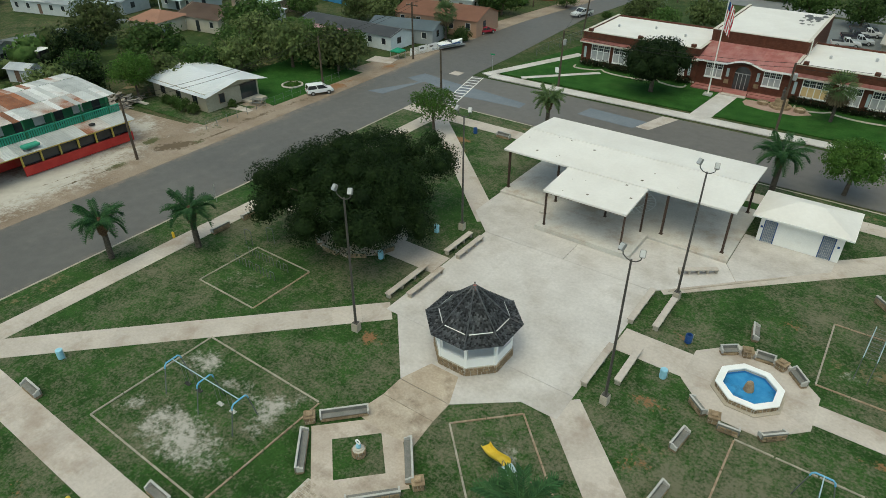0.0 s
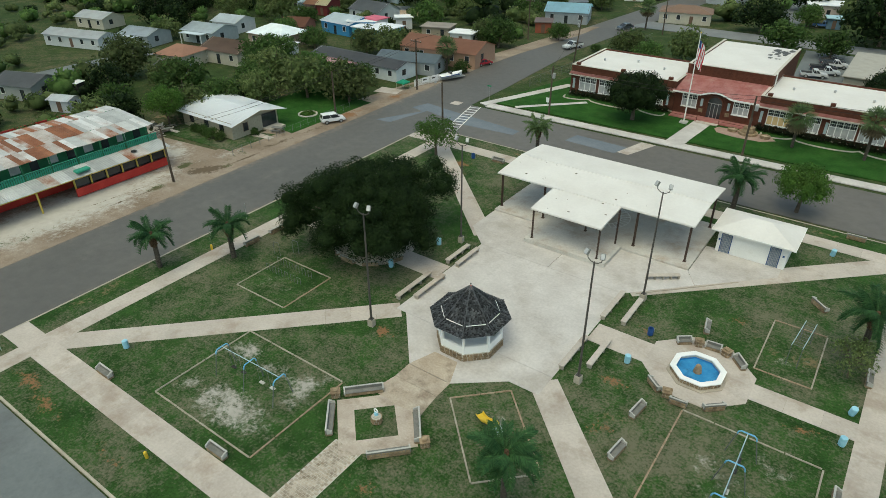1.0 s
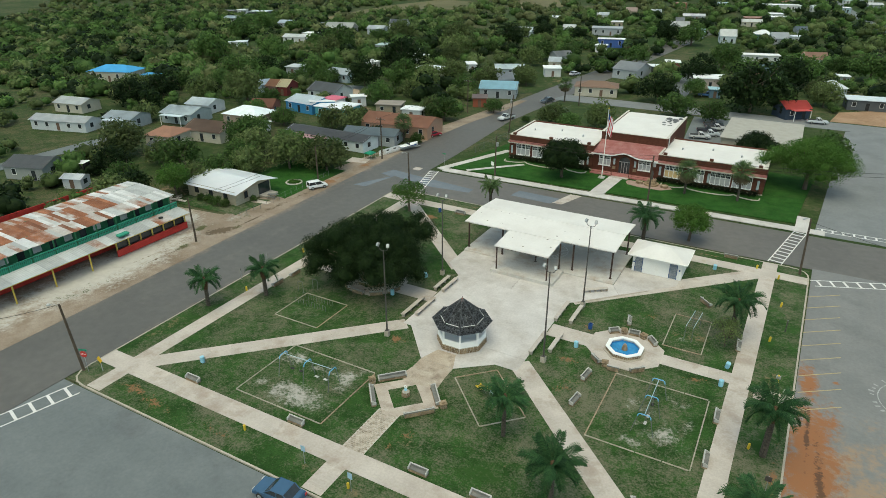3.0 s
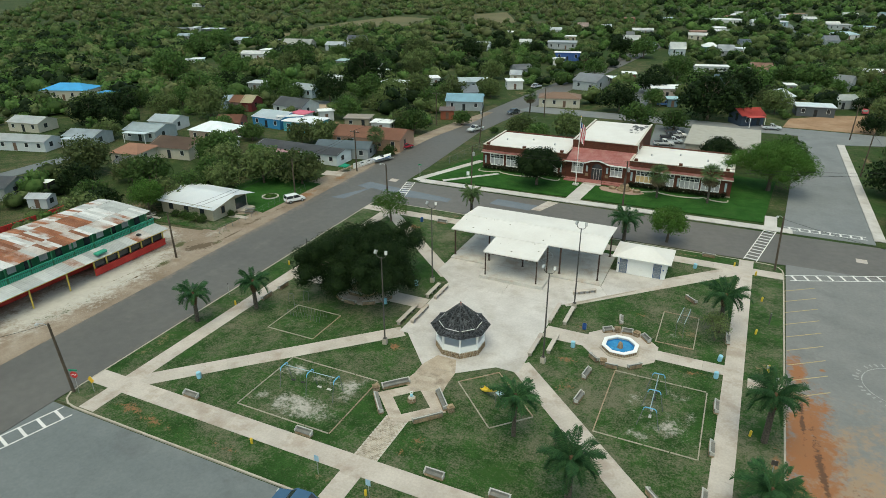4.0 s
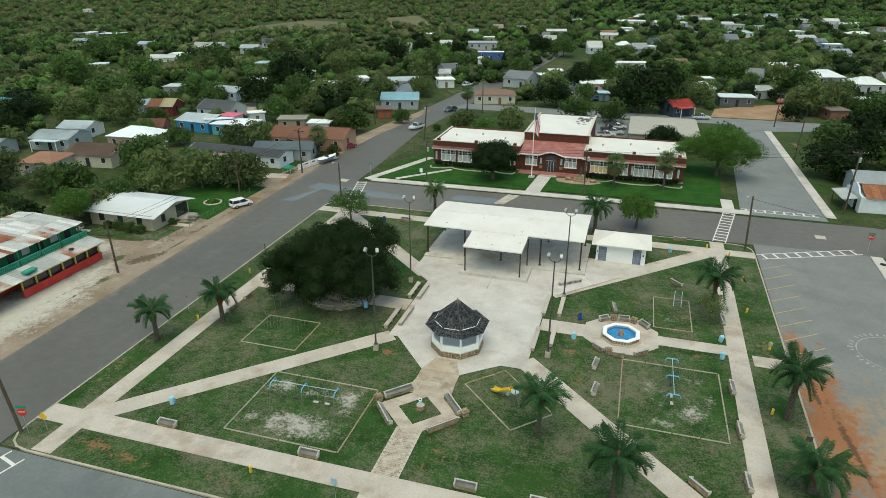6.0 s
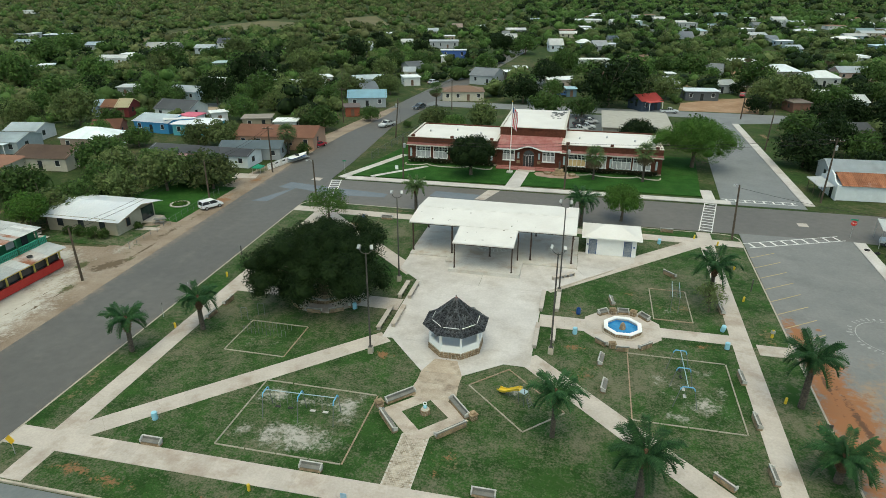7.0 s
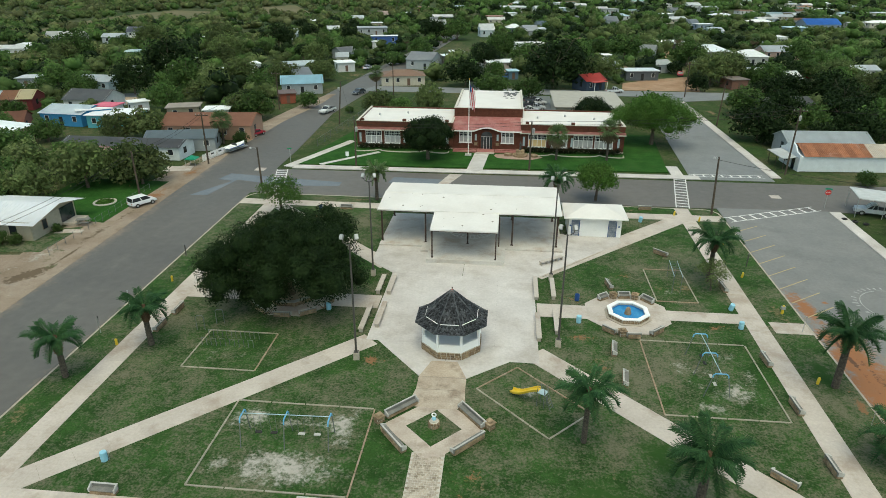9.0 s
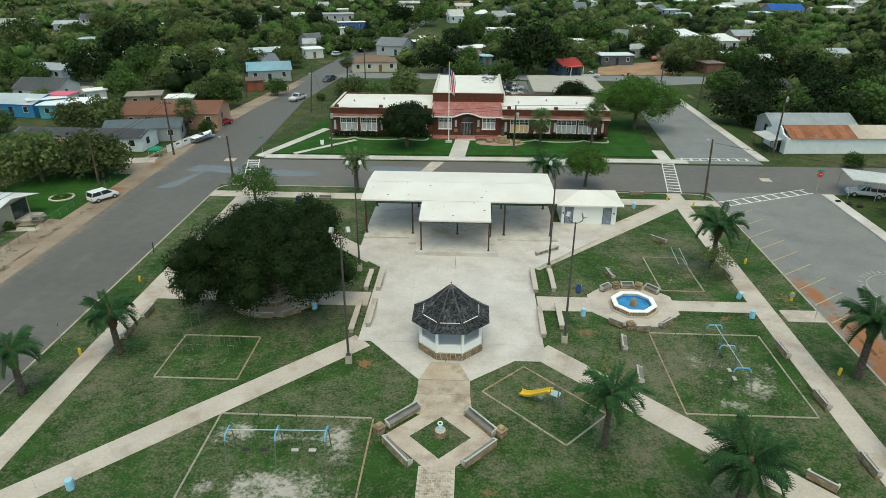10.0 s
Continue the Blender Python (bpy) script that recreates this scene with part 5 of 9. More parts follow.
barrel(11.65, 4.56, "barrel", "pale blue plastic trash barrel beside a walk")
barrel(26.71, 8.55, "barrel", "tilted pale blue plastic trash barrel", 14)
barrel(26.56, 4.94, "barrel", "pale blue plastic trash barrel beside a walk")
barrel(11.88, 8.99, "navy", "open dark blue trash barrel on the lawn", 0, True)
barrel(-21.02, 31.99, "navy", "open dark blue trash barrel on the lawn", 0, True)
barrel(22.16, 31.89, "barrel", "tilted pale blue plastic trash barrel", 10)
barrel(-11.22, 10.77, "barrel", "pale blue plastic trash barrel by the oak")


# ---- play areas ----
def pit(name, x0, x1, y0, y1, label, mats=("timber", "kerb", "kerb", "kerb"), ang=0):
    t = thing(name, label, "border", (x0 + x1) / 2, (y0 + y1) / 2, 0, ang)
    a, c = (x1 - x0) / 2, (y1 - y0) / 2
    for i, (p, q, s, u) in enumerate(((-a, a, -c, -c), (a, a, -c, c), (-a, a, c, c), (-a, -a, -c, c))):
        b = B()
        n = 4
        for k in range(n):
            u0, u1 = k / n, (k + 1) / n - 0.01
            P0, P1 = (p + (q - p) * u0, s + (u - s) * u0), (p + (q - p) * u1, s + (u - s) * u1)
            hgt = random.uniform(0.05, 0.09)
            if p == q:
                box(b, p - 0.055, p + 0.055, P0[1], P1[1], -0.1, hgt * 0.5)
            else:
                box(b, P0[0], P1[0], s - 0.055, s + 0.055, -0.1, hgt * 0.5)
        part("border_beam", b, M[mats[i]], t)
    return t


M["border"] = surf("weathered_concrete_border", (0.26, 0.235, 0.18), (0.37, 0.34, 0.275), 1.5, 0.9, 0.3, 20, (0.2, 0.16, 0.11), 0.9, 0.5, 0.55, fine=0.2)
pit("pit_border_swings", -15.65, -4.95, -19.0, -10.1, "rectangular concrete border round the swings", ("border", "timber", "border", "border"))
pit("pit_border_swings", 16.85, 25.95, -8.55, 2.0, "rectangular timber border round the swings", ("border", "border", "border", "timber"))
pit("pit_border_bars", 19.9, 23.95, 9.7, 17.2, "rectangular border round the climbing bars", ("timber", "border", "timber", "border"))
pit("pit_border_climber", -22.3, -15.9, -6.2, -0.3, "rectangular border round an old play pit", ("border", "timber", "border", "border"))
pit("pit_border_slide", 6.95 - 3.85, 6.95 + 3.85, -7.83 - 2.3, -7.83 + 2.3, "rectangular timber border round the slide", ("border", "border", "timber", "timber"), -45)


def swing_set(x, y, rz, n=2, L=6.0):
    t = thing("swing_set", "swing frame with sky blue arches and pipe legs", "swing set", x, y, 0, rz, "swing sets")
    h = 2.2
    part("top_bar", rod(B(), (-L / 2, 0, h), (L / 2, 0, h), 0.032, None, 8), M["bluebar"], t)
    for k in range(n + 1):
        xx = -L / 2 + L * k / n
        arch = B()
        pts = [(xx, -0.6, h - 0.36), (xx, -0.55, h - 0.16), (xx, -0.42, h - 0.03), (xx, 0.42, h - 0.03), (xx, 0.55, h - 0.16), (xx, 0.6, h - 0.36)]
        tube(arch, pts, 0.052, 7)
        part("arch", arch, M["blue_paint"], t, "sky blue painted arch")
        for s in (-1, 1):
            part("leg", rod(B(), (xx, s * 0.59, h - 0.34), (xx, s * 1.0, 0), 0.035, None, 7), M["galv_dark"], t)
    for k in range(n):
        for j in (0.32, 0.68):
            xx = -L / 2 + L * (k + j) / n
            sw = thing("swing", "", "", 0, 0, 0)
            sw.parent = t
            b = B()
            rod(b, (xx - 0.22, 0, h), (xx - 0.22, 0.05, 0.62), 0.012, None, 4)
            rod(b, (xx + 0.22, 0, h), (xx + 0.22, 0.05, 0.62), 0.012, None, 4)
            part("chain", b, M["galv_dark"], sw)
            part("seat", box(B(), xx - 0.24, xx + 0.24, -0.1, 0.16, 0.56, 0.62, None, 0.02), M["black" if k == 0 else "benchcap"], sw)


M["galv_dark"] = surf("dull_steel_pipe", (0.12, 0.13, 0.13), (0.19, 0.2, 0.2), 2, 0.5, 0.05, 30, fine=0.1, metal=0.3)
M["bluebar"] = surf("pale_blue_pipe", (0.3, 0.42, 0.47), (0.4, 0.5, 0.54), 2, 0.5, 0.05, 30, fine=0.1)
swing_set(-10.35, -14.15, 2, 2, 6.2)
swing_set(21.32, -3.0, -90, 2, 5.9)


def slide(x, y, rz):
    t = thing("playground_slide", "small yellow slide with a ladder and metal frame", "slide", x, y, 0, rz)
    t.matrix_world = pose(x, y, 0, 0, 0, rz) @ Matrix.Scale(0.82, 4)
    b = B()
    prof = [(-2.3, 0.32), (-1.9, 0.3), (-1.3, 0.5), (-0.6, 0.95), (0.2, 1.5), (0.6, 1.6)]
    for (x0, z0), (x1, z1) in zip(prof, prof[1:]):
        for s0, s1, a0, a1 in ((-0.28, 0.28, 0, 0), (-0.34, -0.28, 0.22, 0), (0.28, 0.34, 0, 0.22)):
            quad(b, (x0, s0, z0 + a0), (x1, s0, z1 + a0), (x1, s1, z1 + a1), (x0, s1, z0 + a1))
    bmesh.ops.remove_doubles(b, verts=b.verts[:], dist=0.001)
    bmesh.ops.solidify(b, geom=b.faces[:], thickness=0.04)
    part("chute", b, M["yellow"], t, "sun-faded yellow plastic chute")
    for sx, sy in ((0.6, -0.35), (0.6, 0.35), (1.3, -0.35), (1.3, 0.35)):
        part("post", rod(B(), (sx, sy, 0), (sx, sy, 2.1), 0.03, None, 6), M["galv_dark"], t)
    part("platform", box(B(), 0.55, 1.35, -0.38, 0.38, 1.5, 1.56), M["bluebar"], t)
    for i in range(5):
        part("rung", rod(B(), (1.45 + 0.12 * (4 - i), -0.3, 0.25 + 0.28 * i), (1.45 + 0.12 * (4 - i), 0.3, 0.25 + 0.28 * i), 0.025, None, 6), M["galv_dark"], t)
    for s in (-0.3, 0.3):
        part("rail", tube(B(), [(2.0, s, 0), (1.35, s, 1.6), (1.3, s, 2.15), (0.6, s, 2.15)], 0.025, 6), M["galv_dark"], t)


slide(7.0, -8.0, -30)


def bars(x, y):
    t = thing("climbing_bars", "two long horizontal pipes on legs", "climber", x, y, 0, -5)
    for s in (-0.4, 0.4):
        part("rail", rod(B(), (s, -2.0, 1.95), (s, 2.0, 1.95), 0.03, None, 7), M["bluebar"], t)
        for yy in (-1.9, 1.9):
            part("leg", rod(B(), (s, yy, 0), (s, yy, 1.95), 0.03, None, 7), M["galv_dark"], t)
    for i in range(9):
        part("rung", rod(B(), (-0.4, -1.8 + 0.45 * i, 1.95), (0.4, -1.8 + 0.45 * i, 1.95), 0.012, None, 6), M["galv_dark"], t)


bars(22.34, 13.5)
t = thing("low_climber", "low climbing frame of thin grey pipes", "climber", -19.77, -2.12)
for k in range(6):
    for j in (0, 1):
        part("hoop", tube(B(), [(-2.2 + 0.85 * k, -0.7 + 1.4 * j, 0), (-2.2 + 0.85 * k, -0.7 + 1.4 * j, 0.75), (-1.75 + 0.85 * k, -0.7 + 1.4 * j, 0.75), (-1.75 + 0.85 * k, -0.7 + 1.4 * j, 0)], 0.025, 6), M["galv_dark"], t)
for x, y in ((-23.2, -0.4), (-21.9, 0.9)):
    t = thing("pipe_hoop", "single bent grey pipe hoop on the lawn", "climber", x, y, 0, 10)
    part("pipe", tube(B(), [(-0.35, 0, 0), (-0.35, 0, 1.35), (-0.25, 0, 1.5), (0.25, 0, 1.5), (0.35, 0, 1.35), (0.35, 0, 0)], 0.03, 6), M["galv_dark"], t)


def sign(x, y, rz, h, face, shape="rect", label="small metal street sign on a post", w=0.45, hh=0.6, extra=None):
    t = thing("street_sign", label, "sign", x, y, 0, rz, "street signs")
    part("post", rod(B(), (0, 0, -0.1), (0, 0, h), 0.03, None, 6), M["galv"], t)
    b = B()
    if shape == "octagon":
        lathe(b, [(0.4, -0.015), (0.4, 0.015)], 8, pose(0, -0.04, h - 0.35, 90, 22.5, 0))
    elif shape == "diamond":
        box(b, -0.32, 0.32, -0.055, -0.025, -0.32, 0.32, pose(0, 0, h - 0.4, 0, 45, 0))
    else:
        box(b, -w / 2, w / 2, -0.055, -0.03, h - hh, h)
    f = part("face", b, M[face], t)
    if shape == "octagon":
        cu = bpy.data.curves.new("lettering", "FONT")
        cu.body, cu.size, cu.align_x, cu.align_y, cu.extrude = "STOP", 0.24, "CENTER", "CENTER", 0.002
        o = new("lettering", cu)
        cu.materials.append(M["white_paint"])
        o.parent = f
        o.matrix_basis = pose(0, -0.06, h - 0.35, 90, 0, 0)
    if extra:
        part("street_name", box(B(), -0.45, 0.45, -0.02, 0.02, h + 0.05, h + 0.25), M["green_sign"], t, "green street name plate")
    return t


M["red_sign"] = surf("red_sign", (0.45, 0.03, 0.03), (0.5, 0.05, 0.045), 2, 0.4, 0, fine=0.05)
M["green_sign"] = surf("green_sign", (0.01, 0.2, 0.11), (0.02, 0.25, 0.14), 2, 0.4, 0, fine=0.05)
M["blue_sign"] = surf("pale_blue_sign", (0.3, 0.45, 0.58), (0.38, 0.52, 0.62), 2, 0.4, 0, fine=0.05)
M["yellow_sign"] = surf("yellow_sign", (0.7, 0.42, 0.03), (0.75, 0.47, 0.05), 2, 0.4, 0, fine=0.05)
M["cantina_green_sign"] = surf("green_sign_face", (0.02, 0.22, 0.09), (0.03, 0.27, 0.12), 2, 0.5, 0, fine=0.05)
sign(-31.3, -24.32, 20, 2.5, "red_sign", "octagon", "red stop sign with green street name plate", extra=True)
sign(-30.1, -23.53, 0, 1.8, "yellow_sign", "diamond", "yellow diamond crossing sign at the corner")
sign(48.9, 40.2, -10, 2.6, "red_sign", "octagon", "red stop sign with green street name plate", extra=True)
sign(-32.59, 54.28, 10, 2.6, "cantina_green_sign", label="green street name sign on a thin post", w=0.7, hh=0.2)
sign(-2.9, -23.6, 0, 2.0, "blue_sign", label="pale blue parking sign on a post")
sign(2.42, -24.17, 0, 2.0, "blue_sign", label="pale blue parking sign on a post")
sign(-23.56, 58.03, 0, 1.2, "white_paint", label="white lawn sign on a post", w=0.6, hh=0.8)
sign(32.07, 5.03, 30, 1.6, "galv", label="grey metal sign on a post", w=0.3, hh=0.3)
sign(31.64, -8.25, 0, 1.9, "pole", label="dark square sign on a post", w=0.5, hh=0.5)
sign(-32.03, 2.92, 90, 1.9, "galv", label="thin grey post with small plate", w=0.15, hh=0.25)
sign(-32.2, -1.75, 90, 1.7, "pole", label="thin grey post with small plate", w=0.12, hh=0.2)


def bollard(x, y, h=0.62):
    t = thing("bollard", "short yellow post on the grass strip", "bollard", x, y, 0, 0, "yellow bollards")
    part("shaft", lathe(B(), [(0.12, -0.05), (0.12, h - 0.08), (0.06, h)], 8, pose(0, 0, 0, 4, 3, 0)), M["yellow"], t)


for x, y in ((-10.5, -22.95), (29.95, -3.25), (30.2, 16.2), (30.8, 25.2), (-29.55, -3.55), (-30.8, 9.0), (27.2, 34.9), (30.0, 33.0), (1.96, -23.97)):
    bollard(x, y)
for x, y, h in ((31.6, 19.15, 1.5), (-32.44, 15.5, 1.3)):
    t = thing("steel_post", "thin dark steel post in the grass strip", "post", x, y)
    part("shaft", rod(B(), (0, 0, -0.05), (0.02, 0, h), 0.07, None, 8), M["pole"], t)
    part("cap", lathe(B(), [(0.085, h - 0.02), (0.085, h + 0.03), (0.02, h + 0.06)], 8, Matrix.Translation((0.02, 0, 0))), M["galv_dark"], t)
t = thing("hydrant_post", "yellow post beside a grey box on the grass", "bollard", 31.5, 8.4)
part("shaft", rod(B(), (0, 0, -0.05), (0, 0, 0.85), 0.14, 0.1, 8), M["yellow"], t)
part("box", box(B(), -0.2, 0.2, -0.12, 0.12, 0.45, 0.75), M["galv"], t)


# ---- road markings ----
def stripes(name, p0, p1, width, n, label):
    """A ladder crossing: two side lines and n rungs from p0 to p1."""
    p0, p1 = Vector((*p0, 0)), Vector((*p1, 0))
    d = p1 - p0
    m = Matrix.Translation(p0) @ Matrix.Rotation(math.atan2(d.y, d.x), 4, "Z")
    t = thing(name, label, "crossing", kind="structure")
    z = ROAD_Z + 0.022
    for s in (-1, 1):
        part("side_line", box(B(), 0, d.length, s * width / 2 - 0.07, s * width / 2 + 0.07, z - 0.01, z, m), M["marking"], t)
    for k in range(n):
        x = d.length * (k + 0.5) / n
        part("rung", box(B(), x - 0.14, x + 0.14, -width / 2 + 0.07, width / 2 - 0.07, z - 0.01, z, m), M["marking"], t)


stripes("crosswalk", (-29.6, 36.0 + 1.9), (-32.83, 50.65), 1.7, 11, "white ladder crosswalk over the street")
stripes("crosswalk", (29.2, 38.35), (31.99, 52.24), 1.75, 11, "white ladder crosswalk over the street")
stripes("crosswalk", (34.02, 34.17), (47.77, 39.95), 1.6, 9, "white ladder crosswalk over the street")
stripes("crosswalk", (34.09, 54.33), (45.7, 54.61), 1.2, 8, "white ladder crosswalk over the side street")
stripes("crosswalk", (-29.85, -26.66), (-34.7, -45.22), 1.9, 12, "white ladder crosswalk over the street")
for k in range(9):
    y = 29.6 - 3.12 * k
    part_l = solid("parking_line", box(B(), 0, 4.6, -0.06, 0.06, ROAD_Z + 0.01, ROAD_Z + 0.022, pose(33.4, y, 0, 0, 0, 35)), M["line_yellow"] if "line_yellow" in M else M["marking"], "faded yellow parking line", "road marking", "parking lines", "structure")
b = B()
for k in range(40):
    a = 2 * math.pi * k / 40
    for r, w in ((3.6, 0.25),):
        box(b, r - 0.05, r + 0.05, -0.25, 0.25, ROAD_Z + 0.01, ROAD_Z + 0.024, pose(43.9, 11.0, 0, 0, 0, math.degrees(a)))
    if random.random() < 0.75:
        box(b, 3.9, 3.9 + random.uniform(0.3, 0.55), -0.1, random.uniform(0.05, 0.18), ROAD_Z + 0.01, ROAD_Z + 0.024, pose(43.9, 11.0, 0, 0, 0, math.degrees(a)))
solid("ring_marking", b, M["faded_marking"], "worn white painted ring with illegible strokes on asphalt", "road marking", kind="structure")
b = B()
for k in range(28):
    a = 2 * math.pi * k / 28
    box(b, 1.9, 2.8, -0.07, 0.07, 0.2, 0.206, pose(0.2, 26.3, 0, 0, 0, math.degrees(a)))
    for r in (1.85, 2.85):
        box(b, r - 0.06, r + 0.06, -r * 0.12, r * 0.12, 0.2, 0.205, pose(0.2, 26.3, 0, 0, 0, math.degrees(a)))
solid("floor_emblem", b, M["marking"], "worn white painted ring emblem on the slab", "floor marking", kind="structure")


def decal(name, pts, mat, label, z=ROAD_Z + 0.018):
    return sheet(name, pts, z, M[mat], label, "road patch", 0.01)


decal("road_patch", [(-42.22, 36.45), (-39.6, 36.74), (-38.08, 44.33), (-29.74, 42.34), (-21.26, 42.9), (-21.28, 44.8), (-35.08, 46.63), (-40.37, 47.54), (-41.25, 44.36), (-38.6, 43.7)], "patchnew", "fresh blue-grey asphalt patch at the corner")
decal("road_patch", [(-14.07, 45.36), (-6.46, 44.86), (-5.43, 47.8), (-13.57, 48.31)], "patchnew", "fresh blue-grey asphalt patch in the street")
decal("road_patch", [(-6.25, 45.49), (-4.59, 45.37), (-2.73, 50.95), (-4.81, 50.97)], "concrete", "pale concrete strip across the street", ROAD_Z + 0.022)
decal("manhole_pad", [(-37.35, 49.53), (-35.66, 49.51), (-35.7, 51.22), (-37.39, 51.23)], "concrete", "square concrete manhole pad")
decal("manhole_pad", [(43.19, 43.95), (44.62, 43.93), (44.65, 45.39), (43.22, 45.41)], "concrete", "square concrete manhole pad")


# ---- utility poles and wires ----
def utility_pole(x, y, h, lean=(0, 0), arm=True, light=False, trans=False, rz=0):
    t = thing("utility_pole", "weathered wooden utility pole carrying wires", "utility pole", x, y, 0, rz, "utility poles")
    top = (lean[0], lean[1], h)
    part("shaft", rod(B(), (0, 0, -0.3), top, 0.16, 0.11, 9), M["wood_pole"], t)
    if arm:
        part("crossarm", box(B(), -1.1, 1.1, -0.06, 0.06, -0.06, 0.06, Matrix.Translation((lean[0], lean[1], h - 0.4))), M["wood_pole"], t)
        for xx in (-1.0, -0.45, 0.45, 1.0):
            part("insulator", rod(B(), (lean[0] + xx, lean[1], h - 0.34), (lean[0] + xx, lean[1], h - 0.16), 0.05, 0.035, 6), M["galv"], t)
    if trans:
        part("transformer", lathe(B(), [(0.22, h - 1.9), (0.24, h - 1.2), (0.15, h - 1.1)], 10, Matrix.Translation((0.34, 0, 0))), M["galv"], t, "grey transformer can")
    if light:
        part("light_arm", tube(B(), [(lean[0], lean[1], h - 0.3), (lean[0] - 0.4, lean[1] - 0.3, h + 0.1), (lean[0] - 0.8, lean[1] - 0.6, h + 0.1)], 0.03, 6), M["galv"], t)
        part("light_head", lathe(B(), [(0.2, -0.1), (0.16, 0.05), (0.05, 0.12)], 8, Matrix.Translation((lean[0] - 0.8, lean[1] - 0.6, h + 0.06))), M["galv"], t)
    return (x + lean[0], y + lean[1], h)


P1 = utility_pole(-47.52, 4.15, 6.8, (-0.2, 0), False)
P2 = utility_pole(-31.91, -24.42, 7.8, (-0.7, -0.2), False, True)
P3 = utility_pole(32.42, 35.94, 8.0, (-0.35, 0.0), False, True)
P4 = utility_pole(49.75, 56.57, 10.6, (0.2, 0), True, False, True)
P5 = utility_pole(8.11, 53.8, 8.2, (0, 0), False, False, True)
P6 = utility_pole(-46.54, 52.51, 8.6, (0, 0.0), True)
P7 = utility_pole(-31.87, 84.86, 8.8, (0.7, 0.4), False, False, True)
P8 = utility_pole(-32.98, 41.53, 6.0, (-0.1, 0), False, True)
P9 = utility_pole(-20.97, 53.5, 7.8, (0.1, 0), False, False, True)
P10 = utility_pole(-48.35, 33.87, 7.0, (0, 0), False)
P11 = utility_pole(48.72, 91.59, 8.6, (0.4, 0), False)
P12 = utility_pole(-26.17, 120.26, 8.0, (0, 0), False, True)
P13 = utility_pole(-49.72, 98.05, 8.6, (0, 0), True)
P14 = utility_pole(50.02, 125.13, 8.6, (0.2, 0), True)


def wire(a, b, sag=0.7, n=12):
    pts = [tuple(Vector(a).lerp(Vector(b), i / n) + Vector((0, 0, -sag * 4 * (i / n) * (1 - i / n)))) for i in range(n + 1)]
    solid("power_line", tube(B(), pts, 0.022, 4), M["black"], "thin black overhead power line between poles", "wire", "power lines")


def dn(p, d):
    return (p[0], p[1], p[2] - d)


for a, c in ((P1, P10), (P10, P6), (dn(P1, 0.5), dn(P10, 0.5)), (dn(P10, 0.5), dn(P6, 0.5)), (P9, P5), (P5, P4), (P4, P11), (dn(P9, 0.5), dn(P5, 0.5)), (dn(P5, 0.5), dn(P4, 0.6)), (P9, P7), (P7, P12), (P6, P13), (P11, P14), (dn(P3, 0.4), (60, 30, 6)), (P4, (100, 58, 9.5)), (P1, (-50, -30, 6.8)), (P2, (-45, -36, 7))):
    wire(a, c)
# ---- the school ----
M["pinkpave"] = surf("pink_paving", (0.3, 0.2, 0.16), (0.37, 0.26, 0.21), 1.0, 0.9, 0.3, 12, fine=0.2)
M["cream"] = surf("cream_trim", (0.5, 0.47, 0.4), (0.58, 0.54, 0.47), 1.5, 0.7, 0.05, 30, fine=0.08)
# orange blind colour stands in for lamplight indoors; nothing glows
M["painted_lit"] = surf("blind_painted_lamplit", (0.6, 0.42, 0.2), (0.68, 0.5, 0.26), 1.0, 0.4, 0, fine=0.08)
M["plaque"] = surf("pale_blue_tile", (0.35, 0.44, 0.44), (0.42, 0.5, 0.5), 1.5, 0.5, 0, fine=0.08)


def brick_front(parent, x0, x1, y, z0, z1, gaps=()):
    """Courses of brick in real relief on a wall face, left out at the openings."""
    b = B()
    z, odd = z0, 0
    while z + 0.2 < z1:
        x = x0 + (0.3 if odd else 0)
        while x + 0.55 < x1:
            if not any(a - 0.1 < x + 0.3 < c + 0.1 and d - 0.1 < z + 0.1 < e + 0.1 for a, c, d, e in gaps):
                box(b, x + 0.015, x + 0.585, y - 0.02, y + 0.01, z + 0.012, z + 0.188)
            x += 0.6
        z, odd = z + 0.2, 1 - odd
    return tagged(part("brickwork", b, M["brick"], parent), kind="stuff")


def window(parent, xa, xb, z0, z1, y, panes, mat="palewin", lower=True):
    w = part("window", box(B(), xa, xb, y - 0.03, y + 0.02, z0, z1), M["glass"], parent)
    n = panes
    step = (xb - xa) / n
    for k in range(n):
        part("pane", box(B(), xa + k * step + 0.05, xa + (k + 1) * step - 0.05, y - 0.05, y - 0.035, z0 + 0.05, z0 + (z1 - z0) * 0.58), M[mat], w, "blinds drawn behind the glass")
    b = B()
    for k in range(n + 1):
        x = xa + k * step
        box(b, x - 0.05, x + 0.05, y - 0.09, y - 0.02, z0, z1)
    for k in range(n):
        for j in (1, 2):
            x = xa + (k + j / 3) * step
            box(b, x - 0.012, x + 0.012, y - 0.07, y - 0.04, z0 + (z1 - z0) * 0.6, z1)
    for zz in (z0 + 0.03, z0 + (z1 - z0) * 0.59, z1 - 0.03):
        box(b, xa, xb, y - 0.085, y - 0.03, zz - 0.04, zz + 0.04)
    box(b, xa, xb, y - 0.07, y - 0.03, z0 + (z1 - z0) * 0.79, z0 + (z1 - z0) * 0.81)
    part("window_frame", b, M["white_paint"], w)
    part("window_sill", box(B(), xa - 0.12, xb + 0.12, y - 0.16, y - 0.02, z0 - 0.14, z0 - 0.02), M["white_paint"], w)
    return w


